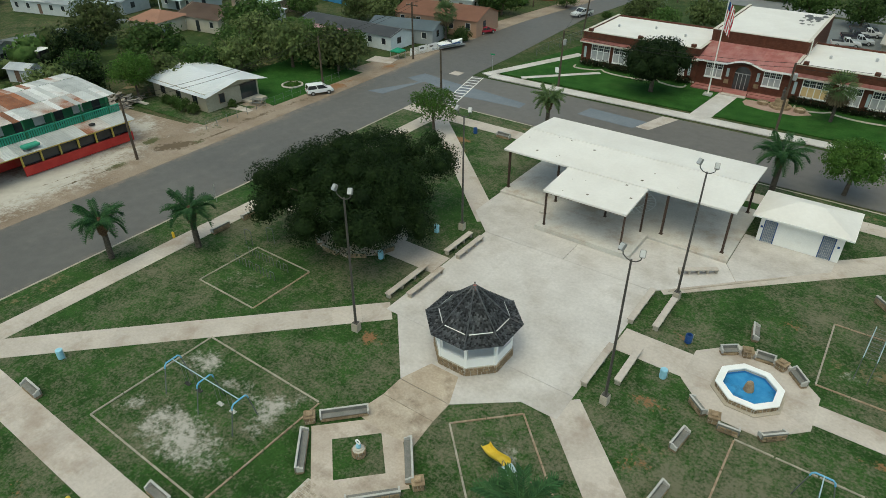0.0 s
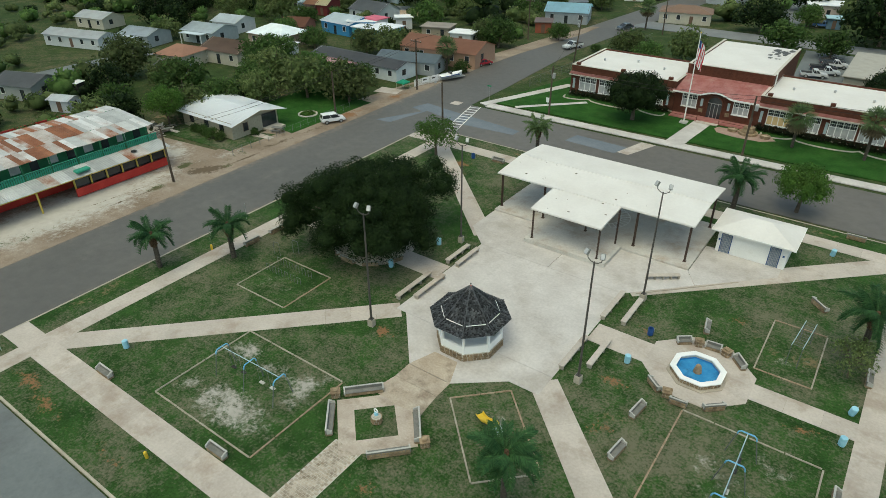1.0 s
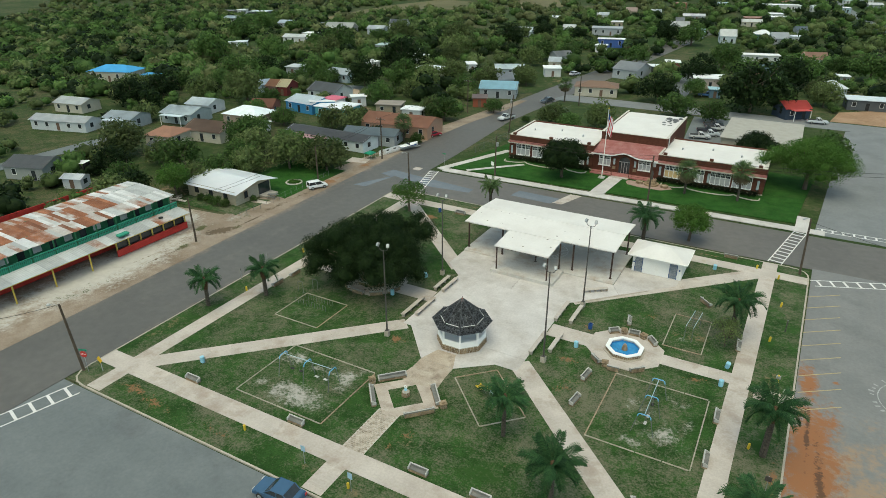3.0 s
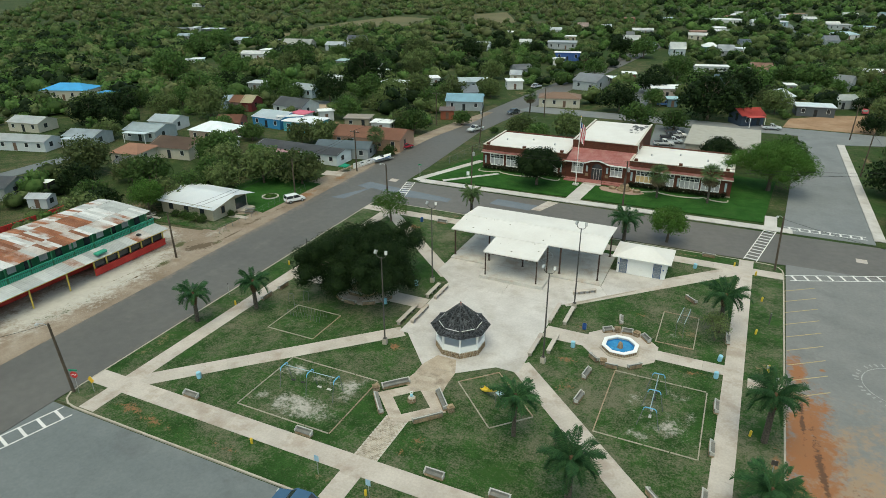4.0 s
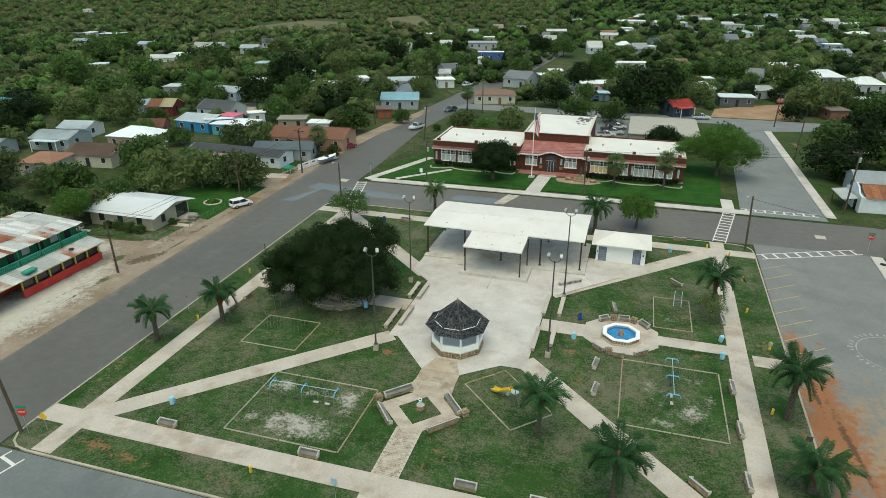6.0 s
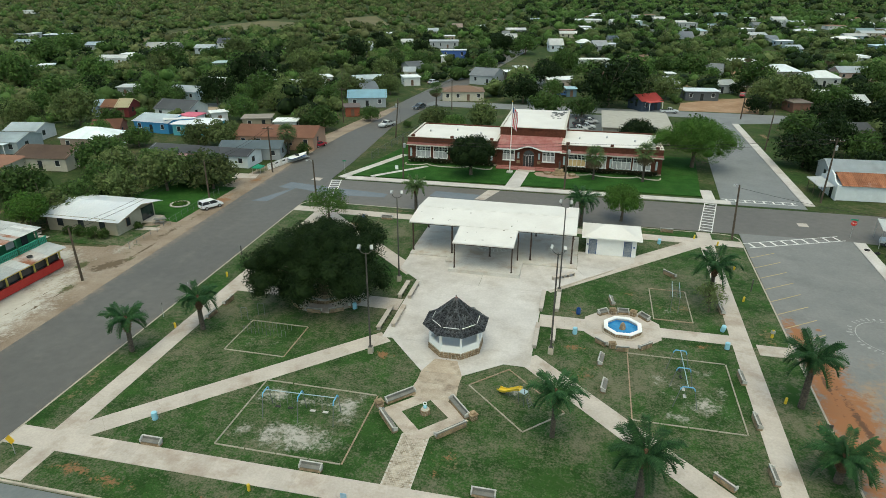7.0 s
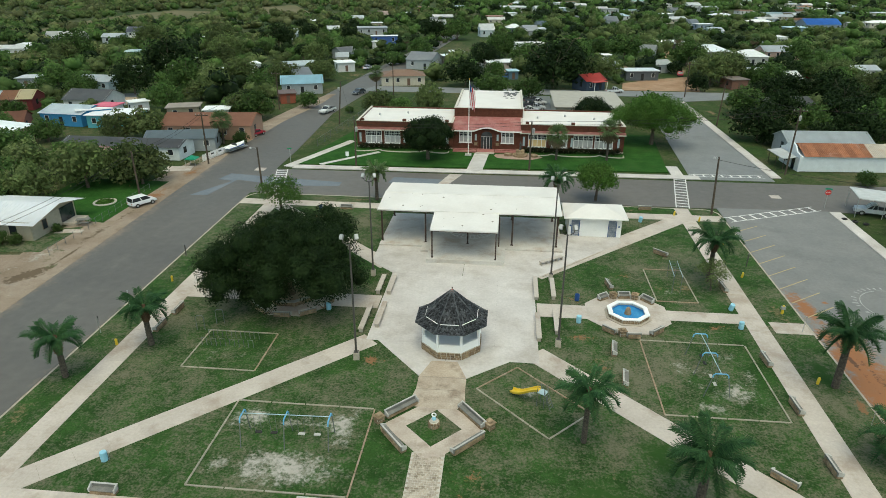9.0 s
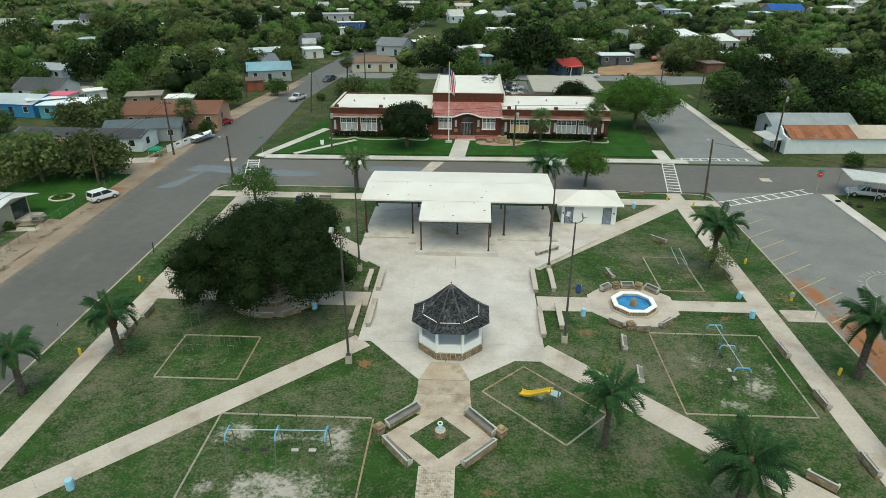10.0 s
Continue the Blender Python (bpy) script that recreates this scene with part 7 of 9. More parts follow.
def house(x, y, w, d, h, wall, roof, rz=0, style="gable", label="small town house among yard trees", rise=None, porch=False, name="house"):
    """A house whose front middle stands at x, y and whose ridge runs along its width."""
    g = thing(name, label, "house", x, y, -0.12, rz, "town houses" if name == "house" else "")
    FOOT.append((x, y + d / 2, max(w, d) / 2 + 1.5))
    part("wall", prism(B(), rect(-w / 2, w / 2, 0, d), 0, h), wall_mat(wall), g)
    e, r = 0.35, (rise if rise is not None else min(d, 9) * 0.17)
    b = B()
    if style == "flat":
        box(b, -w / 2 - e, w / 2 + e, -e, d + e, h, h + 0.18)
    elif style == "hip":
        q = min(d / 2, w * 0.35)
        v = [b.verts.new(p) for p in ((-w / 2 - e, -e, h), (w / 2 + e, -e, h), (w / 2 + e, d + e, h), (-w / 2 - e, d + e, h), (-w / 2 + q, d / 2, h + r), (w / 2 - q, d / 2, h + r))]
        for f in ((0, 1, 5, 4), (1, 2, 5), (2, 3, 4, 5), (3, 0, 4), (3, 2, 1, 0)):
            b.faces.new([v[i] for i in f])
    else:
        for s0, s1 in ((-e, d / 2), (d + e, d / 2)):
            z0, z1 = h - r * e / (d / 2), h + r
            quad(b, (-w / 2 - e, s0, z0), (w / 2 + e, s0, z0), (w / 2 + e, s1, z1), (-w / 2 - e, s1, z1))
        bmesh.ops.solidify(b, geom=b.faces[:], thickness=0.1)
    part("roof", b, roof_mat(roof), g)
    if style == "gable":
        for s in (-1, 1):
            bb = prism(B(), [(0, h), (d, h), (d / 2, h + r)], -0.05, 0.05, pose(s * (w / 2 - 0.05), 0, 0, 90, 0, 90))
            part("gable", bb, wall_mat(wall), g)
    n = max(1, int(w / 3))
    for k in range(n):
        xx = -w / 2 + w * (k + 0.5) / n
        if k == n // 2:
            part("door", box(B(), xx - 0.42, xx + 0.42, -0.05, 0.0, 0.1, min(2.0, h * 0.85)), M["glass"] if k % 2 else wall_mat((0.16, 0.1, 0.07)), g)
        else:
            win = part("window", box(B(), xx - 0.45, xx + 0.45, -0.04, 0.0, h * 0.38, h * 0.8), M["glass"], g)
            part("frame", tube(B(), [(xx - 0.47, -0.05, h * 0.38), (xx + 0.47, -0.05, h * 0.38), (xx + 0.47, -0.05, h * 0.8), (xx - 0.47, -0.05, h * 0.8), (xx - 0.47, -0.05, h * 0.38)], 0.04, 4), M["white_paint"], win)
    for s in (-1, 1):
        part("window", box(B(), s * w / 2 - 0.03, s * w / 2 + 0.03, d * 0.3, d * 0.3 + 1.0, h * 0.38, h * 0.8), M["glass"], g)
    if porch:
        part("porch_roof", box(B(), -w * 0.35, w * 0.35, -2.2, -0.3, h - 0.3, h - 0.18), roof_mat(roof), g)
        for s in (-0.33, 0.33):
            part("porch_post", box(B(), w * s - 0.06, w * s + 0.06, -2.1, -1.98, 0, h - 0.3), M["white_paint"], g)
    return g


WHITE, CREAM, TAN, GREY, BLUEW, SALMON, BROWNR, GREYR, METAL, RUSTR, REDR, BLUER = (0.62, 0.62, 0.6), (0.5, 0.46, 0.37), (0.36, 0.3, 0.22), (0.33, 0.35, 0.35), (0.05, 0.24, 0.46), (0.42, 0.26, 0.18), (0.2, 0.125, 0.085), (0.17, 0.18, 0.19), (0.55, 0.58, 0.6), (0.3, 0.14, 0.08), (0.32, 0.08, 0.07), (0.06, 0.32, 0.5)


M["bright_roof"] = surf("bright_white_metal", (0.8, 0.82, 0.84), (0.85, 0.86, 0.87), 0.4, 0.5, 0.05, 16, (0.7, 0.7, 0.7), 0.3, 0.3, 0.6, fine=0.04)
M["scrap"] = speckle(surf("scrap_boards", (0.22, 0.19, 0.16), (0.35, 0.33, 0.3), 2, 0.8, 0.2, 20, fine=0.2), 0.3, 1.7)


def cottage():
    g = thing("stone_cottage", "pale stone cottage with a white metal roof", "house", -53.12, 17.77, -0.12)
    part("wall", prism(B(), rect(-11.2, 0, 0, 8.2), 0, 2.3), wall_mat((0.4, 0.36, 0.27)), g)
    g.matrix_world = g.matrix_world @ Matrix.Scale(1.035, 4)
    b = B()
    quad(b, (-11.8, -0.6, 2.15), (0.9, -0.6, 2.15), (0.9, 4.6, 3.2), (-11.8, 4.6, 3.2))
    quad(b, (-11.8, 9.4, 2.2), (0.9, 9.4, 2.2), (0.9, 4.6, 3.2), (-11.8, 4.6, 3.2))
    bmesh.ops.solidify(b, geom=b.faces[:], thickness=0.12)
    rf = part("roof", b, M["bright_roof"], g, "bright white metal roof")
    b = B()
    for k in range(26):
        x = -11.7 + 12.5 * k / 25
        rod(b, (x, -0.6, 2.3), (x, 4.6, 3.34), 0.02, None, 4)
    part("seam", b, M["bright_roof"], rf)
    part("gable", prism(B(), [(0, 2.2), (8.2, 2.2), (4.5, 3.1)], -0.05, 0.05, pose(-0.05, 0, 0, 90, 0, 90)), wall_mat((0.4, 0.36, 0.27)), g)
    for k in range(9):
        for j in range(7):
            part("ashlar", box(B(), -0.01, 0.05, j * 0.75 + 0.03 + 0.35 * (k % 2), j * 0.75 + 0.7 + 0.35 * (k % 2), k * 0.25 + 0.02, k * 0.25 + 0.23), wall_mat((0.44, 0.4, 0.31)), g)
    w = part("window", box(B(), 0.0, 0.08, 1.9, 2.7, 0.7, 1.9), M["glass"], g)
    part("frame", tube(B(), [(0.1, 1.88, 0.7), (0.1, 2.72, 0.7), (0.1, 2.72, 1.92), (0.1, 1.88, 1.92), (0.1, 1.88, 0.7)], 0.05, 4), M["timber"], w)
    # no recess is cut: a dark box paints the shade of the porch
    part("porch_recess", box(B(), -0.4, 0.06, 5.3, 7.9, 0.3, 2.2), M["glass"], g, "dark box that paints the porch shade")
    for k in range(3):
        part("window", box(B(), -9.5 + 3.4 * k, -8.6 + 3.4 * k, -0.06, 0, 0.8, 1.9), M["glass"], g)
    part("porch_slab", box(B(), 0.1, 1.8, 5.2, 8.0, 0, 0.3), M["kerb"], g)


cottage()
tree("elm", "leaning green yard tree beside the cottage", -65.62, 15.86, 5.78, 3.1, 6500, 0.11, "brightleaf", 41, 20, 0.14, 0.4, core=0.3)
for i, (x, y, r) in enumerate(((-54.33, 16.54, 0.8), (-56.21, 16.45, 1.0), (-58.52, 16.66, 0.9), (-60.62, 16.77, 0.7), (-52.17, 20.97, 0.6))):
    t = thing("shrub", "dark bushy shrub against the cottage wall", "shrub", x, y, -0.1, 40 * i, "cottage shrubs")
    part("stem", rod(B(), (0, 0, 0), (0, 0, r), 0.05, 0.02, 6), M["bark"], t)
    o = new("foliage", leaf_mesh("foliage", clumps(r * 1.7, r * 1.1, 60 + i, 8, 0.05, 0.42), 1500, 0.07, M["midleaf"], 0.5, 60 + i))
    o.parent = t
sheet("cottage_lawn", [(-64.07, 13.8), (-51.56, 14.58), (-50.19, 17.45), (-52.52, 18.7), (-53.32, 17.57), (-64.21, 17.61)], ROAD_Z + 0.035, M["grass"], "rough grass before the cottage", "lawn")
jr = random.Random(8)
b = B()
for i in range(46):
    m = pose(jr.uniform(-68.8, -63), jr.uniform(11.6, 15.6), jr.uniform(0.0, 0.5), jr.uniform(-20, 20), jr.uniform(-20, 20), jr.uniform(0, 180))
    box(b, -jr.uniform(0.2, 1.2), jr.uniform(0.2, 1.2), -jr.uniform(0.05, 0.3), jr.uniform(0.05, 0.3), -0.04, 0.04, m)
tagged(link_mesh("scrap_pile", b, M["scrap"]), "pile of scrap boards and sheet metal", "scrap", "", "stuff")
bed = thing("flower_bed", "round stone-edged flower bed in a yard", "flower bed", -52.61, 31.91, -0.1)
for i in range(14):
    a = 2 * math.pi * i / 14
    part("edging_stone", box(B(), -0.16, 0.16, -0.3, 0.3, 0, 0.18, pose(1.4 * math.cos(a), 1.4 * math.sin(a), 0, 0, 0, math.degrees(a)), 0.04), M["mortar"], bed)
o = new("planting", leaf_mesh("planting", [(0, 0, 0.15, 1.2, 0.25)], 900, 0.08, M["brightleaf"], 0.6, 71))
o.parent = bed
g = house(-63.22, 54, 21.92, 5.48, 2.42, (0.66, 0.7, 0.7), (0.13, 0.135, 0.145), -1, "gable", "long pale grey mobile home with dark roof", 0.74, False, "mobile_home")
house(-66.53, 51.03, 8.42, 2.74, 2, (0.4, 0.3, 0.3), (0.4, 0.23, 0.235), 0, "flat", "faded red lean-to beside a mobile home", 0.32, False, "lean_to")
house(-108.6, 52.0, 9.2, 8, 2.7, (0.36, 0.4, 0.4), (0.46, 0.52, 0.54), 8.8, "gable", "blue-grey house with pale metal roof and porch", 1.1, True)
house(-112.5, 62.2, 7.2, 7, 2.6, WHITE, (0.5, 0.55, 0.57), 10, "gable", "white house with pale metal roof", 1.1, False)
house(-89.9, 43.4, 10.6, 9, 2.6, CREAM, (0.2, 0.135, 0.1), 7, "gable", "long cream house with faded brown roof", 1.4, False)
house(-94.8, 35.6, 6.6, 7.5, 2.6, CREAM, (0.3, 0.155, 0.1), 12, "hip", "tan brick house with orange-brown hipped roof", 1.4, False)
house(-92.9, 58.1, 10.3, 8, 2.7, (0.34, 0.26, 0.2), (0.62, 0.68, 0.7), 4.9, "hip", "house with bright white hipped metal roof", 1.7, False)
house(-95.6, 68.4, 5.9, 7, 2.6, (0.25, 0.1, 0.07), (0.24, 0.11, 0.07), 23.5, "gable", "low house with rust brown roof", 1.4, False)
house(-85.3, 54.6, 5.3, 4, 2.0, WHITE, (0.62, 0.64, 0.64), 13.0, "flat", "low white carport roof on posts", None, False)
house(-114.7, 90.7, 3.0, 6, 3.0, (0.3, 0.36, 0.42), (0.45, 0.54, 0.6), 53.5, "gable", "small house with pale blue roof", 1.0, False)
house(-112.2, 90.0, 3.2, 7, 2.8, (0.36, 0.2, 0.2), (0.34, 0.17, 0.1), 13.1, "gable", "pinkish house with rusted roof", 1.4, False)
house(-108.5, 90.8, 3.2, 7, 2.8, (0.16, 0.03, 0.03), (0.52, 0.47, 0.38), 13.1, "gable", "dark red house with cream patched roof", 1.6, False)
house(-94.6, 92.0, 10.5, 8, 2.6, WHITE, (0.16, 0.17, 0.18), -3.0, "gable", "white house with slate grey gable roof", 1.8, False)
house(-89.7, 76.5, 9.8, 9, 2.7, BLUEW, (0.56, 0.62, 0.65), -4.8, "gable", "bright blue house with pale metal roof", 1.1, False)
house(-83.4, 78.9, 6.5, 5, 3.1, BLUEW, (0.66, 0.67, 0.66), 35.0, "flat", "bright blue annexe with flat white roof", None, False)
house(-78.5, 75.7, 9.5, 7, 2.6, (0.1, 0.36, 0.42), (0.62, 0.64, 0.65), 2.5, "flat", "turquoise house with flat white roof", None, False)
house(-83.1, 81.4, 4.4, 4, 3.3, WHITE, (0.5, 0.14, 0.2), -2.9, "flat", "outbuilding with a pink-red roof", None, False)
house(-79.6, 90.0, 3.9, 3, 2.7, WHITE, (0.66, 0.67, 0.66), 42.6, "flat", "white travel trailer in a yard", None, False)
house(-107.8, 116.3, 9.4, 7, 2.8, (0.42, 0.52, 0.58), (0.46, 0.5, 0.52), -4.9, "gable", "pale blue cottage with grey roof", 1.2, False)
house(-129.7, 119.5, 4.9, 6, 2.6, GREY, (0.42, 0.44, 0.45), 13.3, "flat", "small grey cottage among trees", None, False)
# near-black walls of these two barns paint the shade of open sides
house(-292.9, 271.3, 12.4, 9, 3.2, (0.08, 0.09, 0.1), (0.5, 0.54, 0.56), 13.6, "flat", "pale-roofed country road barn, dark walls painting its open shade", None, False)
house(-317.5, 265.9, 11.1, 9, 3.0, (0.09, 0.09, 0.09), (0.16, 0.17, 0.17), 13.6, "flat", "country road carport barn, dark walls painting its shade", None, False)
house(-312.0, 274.8, 4.8, 7, 3.2, WHITE, (0.66, 0.67, 0.66), 13.6, "flat", "white shed on a country road", None, False)
house(-282.7, 237.9, 7.8, 7, 2.6, GREY, (0.42, 0.5, 0.53), 13.6, "gable", "house with pale blue roof among scrub", 1.0, False)
house(-184.2, 184.2, 13.8, 7, 2.8, WHITE, (0.66, 0.67, 0.66), 13.4, "gable", "long white barn at the edge of town", 1.0, False)
house(-234.5, 232.4, 8.0, 7, 2.6, GREY, (0.5, 0.57, 0.62), 13.5, "gable", "pale blue-roofed house in the scrub", 1.2, False)
house(-188.2, 199.3, 8.4, 6, 2.6, WHITE, (0.66, 0.67, 0.66), 13.4, "flat", "white flat-roofed house among trees", None, False)
house(-189.0, 222.2, 14.9, 9, 3.0, (0.3, 0.29, 0.26), (0.46, 0.47, 0.45), 13.5, "gable", "farmhouse with broad grey gable roof", 2.4, False)
house(-172.0, 199.7, 6.4, 6, 2.6, (0.4, 0.46, 0.48), (0.55, 0.6, 0.6), 13.4, "flat", "pale grey outbuilding among trees", None, False)
house(-170.8, 229.2, 8.6, 8, 3.0, (0.4, 0.43, 0.45), (0.55, 0.58, 0.6), 13.5, "gable", "grey house with pale metal roof", 1.2, False)
house(-174.8, 256.8, 9.7, 7, 2.8, WHITE, (0.16, 0.17, 0.21), 13.5, "gable", "white farmhouse with dark slate roof", 2.0, False)
house(-536.7, 508.4, 11.6, 9, 3.0, WHITE, (0.66, 0.67, 0.66), 14.3, "flat", "white farm building far out in the scrub", None, False)
house(-110.8, 142.2, 5.5, 6, 2.6, WHITE, (0.66, 0.67, 0.66), 72.0, "flat", "white flat-roofed house among trees", None, False)
house(-133.7, 180.4, 5.3, 7, 2.6, (0.4, 0.4, 0.38), (0.4, 0.42, 0.42), 13.4, "flat", "grey house among olive trees", None, False)
house(-197.6, 160.6, 7.7, 5, 2.3, WHITE, (0.55, 0.58, 0.6), 38.0, "flat", "low white trailer in the scrub", None, False)
house(-106.8, 160.8, 8.7, 6, 2.7, WHITE, (0.66, 0.67, 0.66), -5.5, "flat", "white flat-roofed house among trees", None, False)
house(-112.3, 171.6, 5.7, 5, 2.9, CREAM, (0.6, 0.6, 0.58), 28.7, "flat", "cream trailer house among trees", None, False)
house(-85.8, 138.4, 8.7, 6, 2.8, WHITE, (0.6, 0.64, 0.64), 5.9, "flat", "long white-roofed house among trees", None, False)
house(-129.3, 235.9, 4.6, 7, 2.8, WHITE, (0.66, 0.67, 0.66), 13.5, "flat", "white house in the woods", None, False)
house(-76.6, 154.2, 3.0, 6, 2.7, WHITE, (0.66, 0.67, 0.66), 35.4, "flat", "small white shed among trees", None, False)
house(-61.5, 153.1, 10.0, 7, 2.7, (0.4, 0.45, 0.48), (0.58, 0.64, 0.66), 27.5, "gable", "long house with pale metal roof", 1.0, False)
house(-54.9, 134.9, 4.8, 7, 2.6, (0.34, 0.36, 0.4), (0.3, 0.33, 0.37), 37.3, "gable", "slate grey gabled house by the street", 1.6, False)
house(-50.3, 118.3, 10.6, 9, 2.9, (0.32, 0.34, 0.35), (0.4, 0.52, 0.6), 17.9, "gable", "grey house with pale blue metal roof", 1.5, False)
house(-49.9, 105.5, 3.7, 5, 2.4, (0.3, 0.09, 0.05), (0.14, 0.1, 0.09), 24.1, "flat", "rust red shed beside the street", None, False)
house(-48.2, 158.9, 5.5, 6, 2.8, WHITE, (0.66, 0.67, 0.66), 25.8, "flat", "white flat-roofed house by the street", None, False)
house(-53.4, 174.2, 4.0, 6, 2.8, CREAM, (0.55, 0.58, 0.6), 13.3, "gable", "cream cottage with pale roof", 1.2, False)
house(-54.3, 188.7, 6.5, 8, 2.8, GREY, (0.24, 0.25, 0.26), 41.8, "gable", "house with dark grey roof", 1.4, False)
house(-110.7, 328.4, 8.9, 9, 3.0, WHITE, (0.66, 0.67, 0.66), 13.7, "flat", "white barn among the woods", None, False)
house(-98.8, 255.5, 6.7, 8, 2.8, (0.45, 0.5, 0.52), (0.55, 0.58, 0.6), 13.6, "gable", "pale blue-grey gabled house", 1.8, False)
house(-85.3, 283.1, 6.0, 7, 2.8, WHITE, (0.66, 0.67, 0.66), 13.5, "gable", "white cottage beside dark trees", 1.2, False)
house(-64.7, 281.2, 14.7, 10, 3.4, (0.4, 0.41, 0.42), (0.34, 0.36, 0.38), 13.5, "flat", "long grey metal building beside a yard", None, False)
house(-89.6, 358.1, 7.0, 8, 3.0, WHITE, (0.55, 0.58, 0.6), 13.6, "gable", "white-walled barn beyond the town", 1.2, False)
house(-53.9, 68.3, 17.2, 9, 3.0, SALMON, (0.36, 0.18, 0.12), 6.3, "gable", "salmon stucco house with rust red roof", 1.5, False)
house(-54.9, 59.6, 12.2, 6, 2.5, GREY, (0.2, 0.25, 0.28), 13.1, "gable", "dark grey trailer house between trees", 0.9, False)
house(-67.9, 86.9, 6.7, 5, 2.3, TAN, (0.3, 0.26, 0.22), 18.6, "flat", "low tan shed roof behind a house", None, False)
house(-59.0, 84.2, 5.1, 4, 2.5, WHITE, (0.66, 0.67, 0.66), 13.1, "flat", "white trailer behind a salmon house", None, False)
house(-25.8, 134.6, 12.3, 8, 2.7, CREAM, (0.2, 0.125, 0.085), 13.2, "hip", "low ranch house with brown hipped roof", 1.3, False)
house(-25.8, 166.7, 8.7, 11, 3.2, (0.38, 0.4, 0.41), (0.36, 0.38, 0.4), -13.0, "gable", "grey metal building with low gable", 1.9, False)
# dark wall colour stands in for shade under the awning
house(-20.1, 177.5, 8.0, 5, 3.0, (0.12, 0.12, 0.13), (0.6, 0.63, 0.63), 13.3, "flat", "pale metal awning with dark walls that paint the shade beneath", None, False)
house(-14.8, 191.3, 4.8, 6, 2.8, (0.25, 0.06, 0.06), (0.66, 0.67, 0.66), 13.3, "flat", "dark red shed with white roof", None, False)
house(-50.7, 238.9, 11.3, 4, 3.6, (0.06, 0.12, 0.34), (0.64, 0.65, 0.66), 13.4, "flat", "blue and white trailers in a yard", None, False)
house(-50.3, 222.6, 4.8, 4, 2.9, WHITE, (0.66, 0.67, 0.66), 13.4, "flat", "white trailer house in a yard", None, False)
house(2.1, 163.4, 9.6, 8, 3.0, (0.5, 0.42, 0.37), (0.66, 0.69, 0.7), 13.3, "flat", "pinkish house with bright white roof", None, False)
house(5.5, 149.2, 3.0, 4, 2.4, (0.12, 0.2, 0.26), (0.36, 0.44, 0.48), 13.2, "flat", "blue-grey shed with tarpaulins", None, False)
house(14.3, 173.8, 4.0, 6, 2.4, SALMON, (0.4, 0.24, 0.19), -3.6, "hip", "small salmon cottage with pink-brown roof", 2.0, False)
house(19.0, 192.2, 10.9, 8, 2.6, (0.2, 0.26, 0.34), (0.13, 0.19, 0.26), 54.7, "gable", "slate blue roofed house in a yard", 1.8, False)
house(11.5, 224.7, 12.8, 5, 2.8, WHITE, (0.62, 0.62, 0.6), 13.4, "flat", "long white trailer house among trees", None, False)
house(29.9, 224.3, 7.6, 8, 2.9, WHITE, (0.38, 0.22, 0.17), 13.4, "gable", "white house with faded red gable roof", 2.0, False)
house(-7.1, 278.3, 6.8, 8, 3.4, (0.5, 0.55, 0.58), (0.66, 0.67, 0.66), 13.4, "gable", "white gabled house in a yard", 2.6, False)
house(6.5, 297.2, 7.1, 8, 2.8, (0.1, 0.2, 0.16), (0.58, 0.6, 0.58), 13.5, "hip", "green house with pale roof", 1.8, False)
house(14.2, 285.5, 6.8, 8, 2.8, (0.36, 0.38, 0.4), (0.44, 0.46, 0.48), 13.5, "gable", "small grey cottage with metal roof", 2.2, False)
house(21.5, 325.9, 5.1, 8, 2.8, GREY, (0.16, 0.2, 0.25), 13.5, "gable", "cottage with slate roof", 1.4, False)
house(20.6, 294.5, 4.1, 6, 2.8, WHITE, (0.55, 0.58, 0.6), 13.6, "flat", "white cottage with pale roof", None, False)
house(4.2, 473.0, 22.5, 12, 4.0, WHITE, (0.66, 0.67, 0.66), 13.9, "flat", "long white commercial building far off", None, False)
house(-4.9, 378.8, 10.7, 9, 3.0, (0.25, 0.12, 0.08), (0.32, 0.18, 0.13), 13.7, "flat", "rust brown shed roof far among trees", None, False)
house(4.5, 411.6, 7.2, 9, 3.0, WHITE, (0.66, 0.67, 0.66), 13.8, "flat", "white house far among trees", None, False)
house(-62.5, 467.0, 7.4, 9, 3.4, (0.35, 0.12, 0.1), (0.3, 0.14, 0.11), 13.9, "flat", "red barn far among trees", None, False)
house(-65.1, 394.8, 6.0, 8, 2.8, (0.45, 0.5, 0.52), (0.55, 0.58, 0.6), 13.8, "gable", "pale cottage far among trees", 1.4, False)
house(-80.8, 393.7, 6.8, 8, 2.8, TAN, (0.42, 0.4, 0.36), 13.8, "gable", "tan gabled house far off", 2.0, False)
house(-35.6, 315.7, 9.3, 8, 2.8, (0.36, 0.3, 0.24), (0.55, 0.56, 0.55), 13.6, "gable", "tan house with pale gable roof", 2.2, False)
house(-41.0, 345.8, 4.3, 7, 2.8, GREY, (0.3, 0.31, 0.32), 13.6, "gable", "small far house with dark roof", 1.5, False)
house(-70.4, 320.4, 6.3, 7, 2.8, TAN, (0.6, 0.6, 0.58), 13.6, "flat", "tan house with pale roof", None, False)
house(-21.7, 290.5, 4.8, 8, 2.8, (0.36, 0.4, 0.42), (0.36, 0.42, 0.45), 13.4, "gable", "grey-blue house by a street", 1.6, False)
house(-35.7, 480.4, 6.6, 8, 2.8, WHITE, (0.5, 0.57, 0.62), 13.9, "gable", "pale-roofed town house far among trees", 1.4, False)
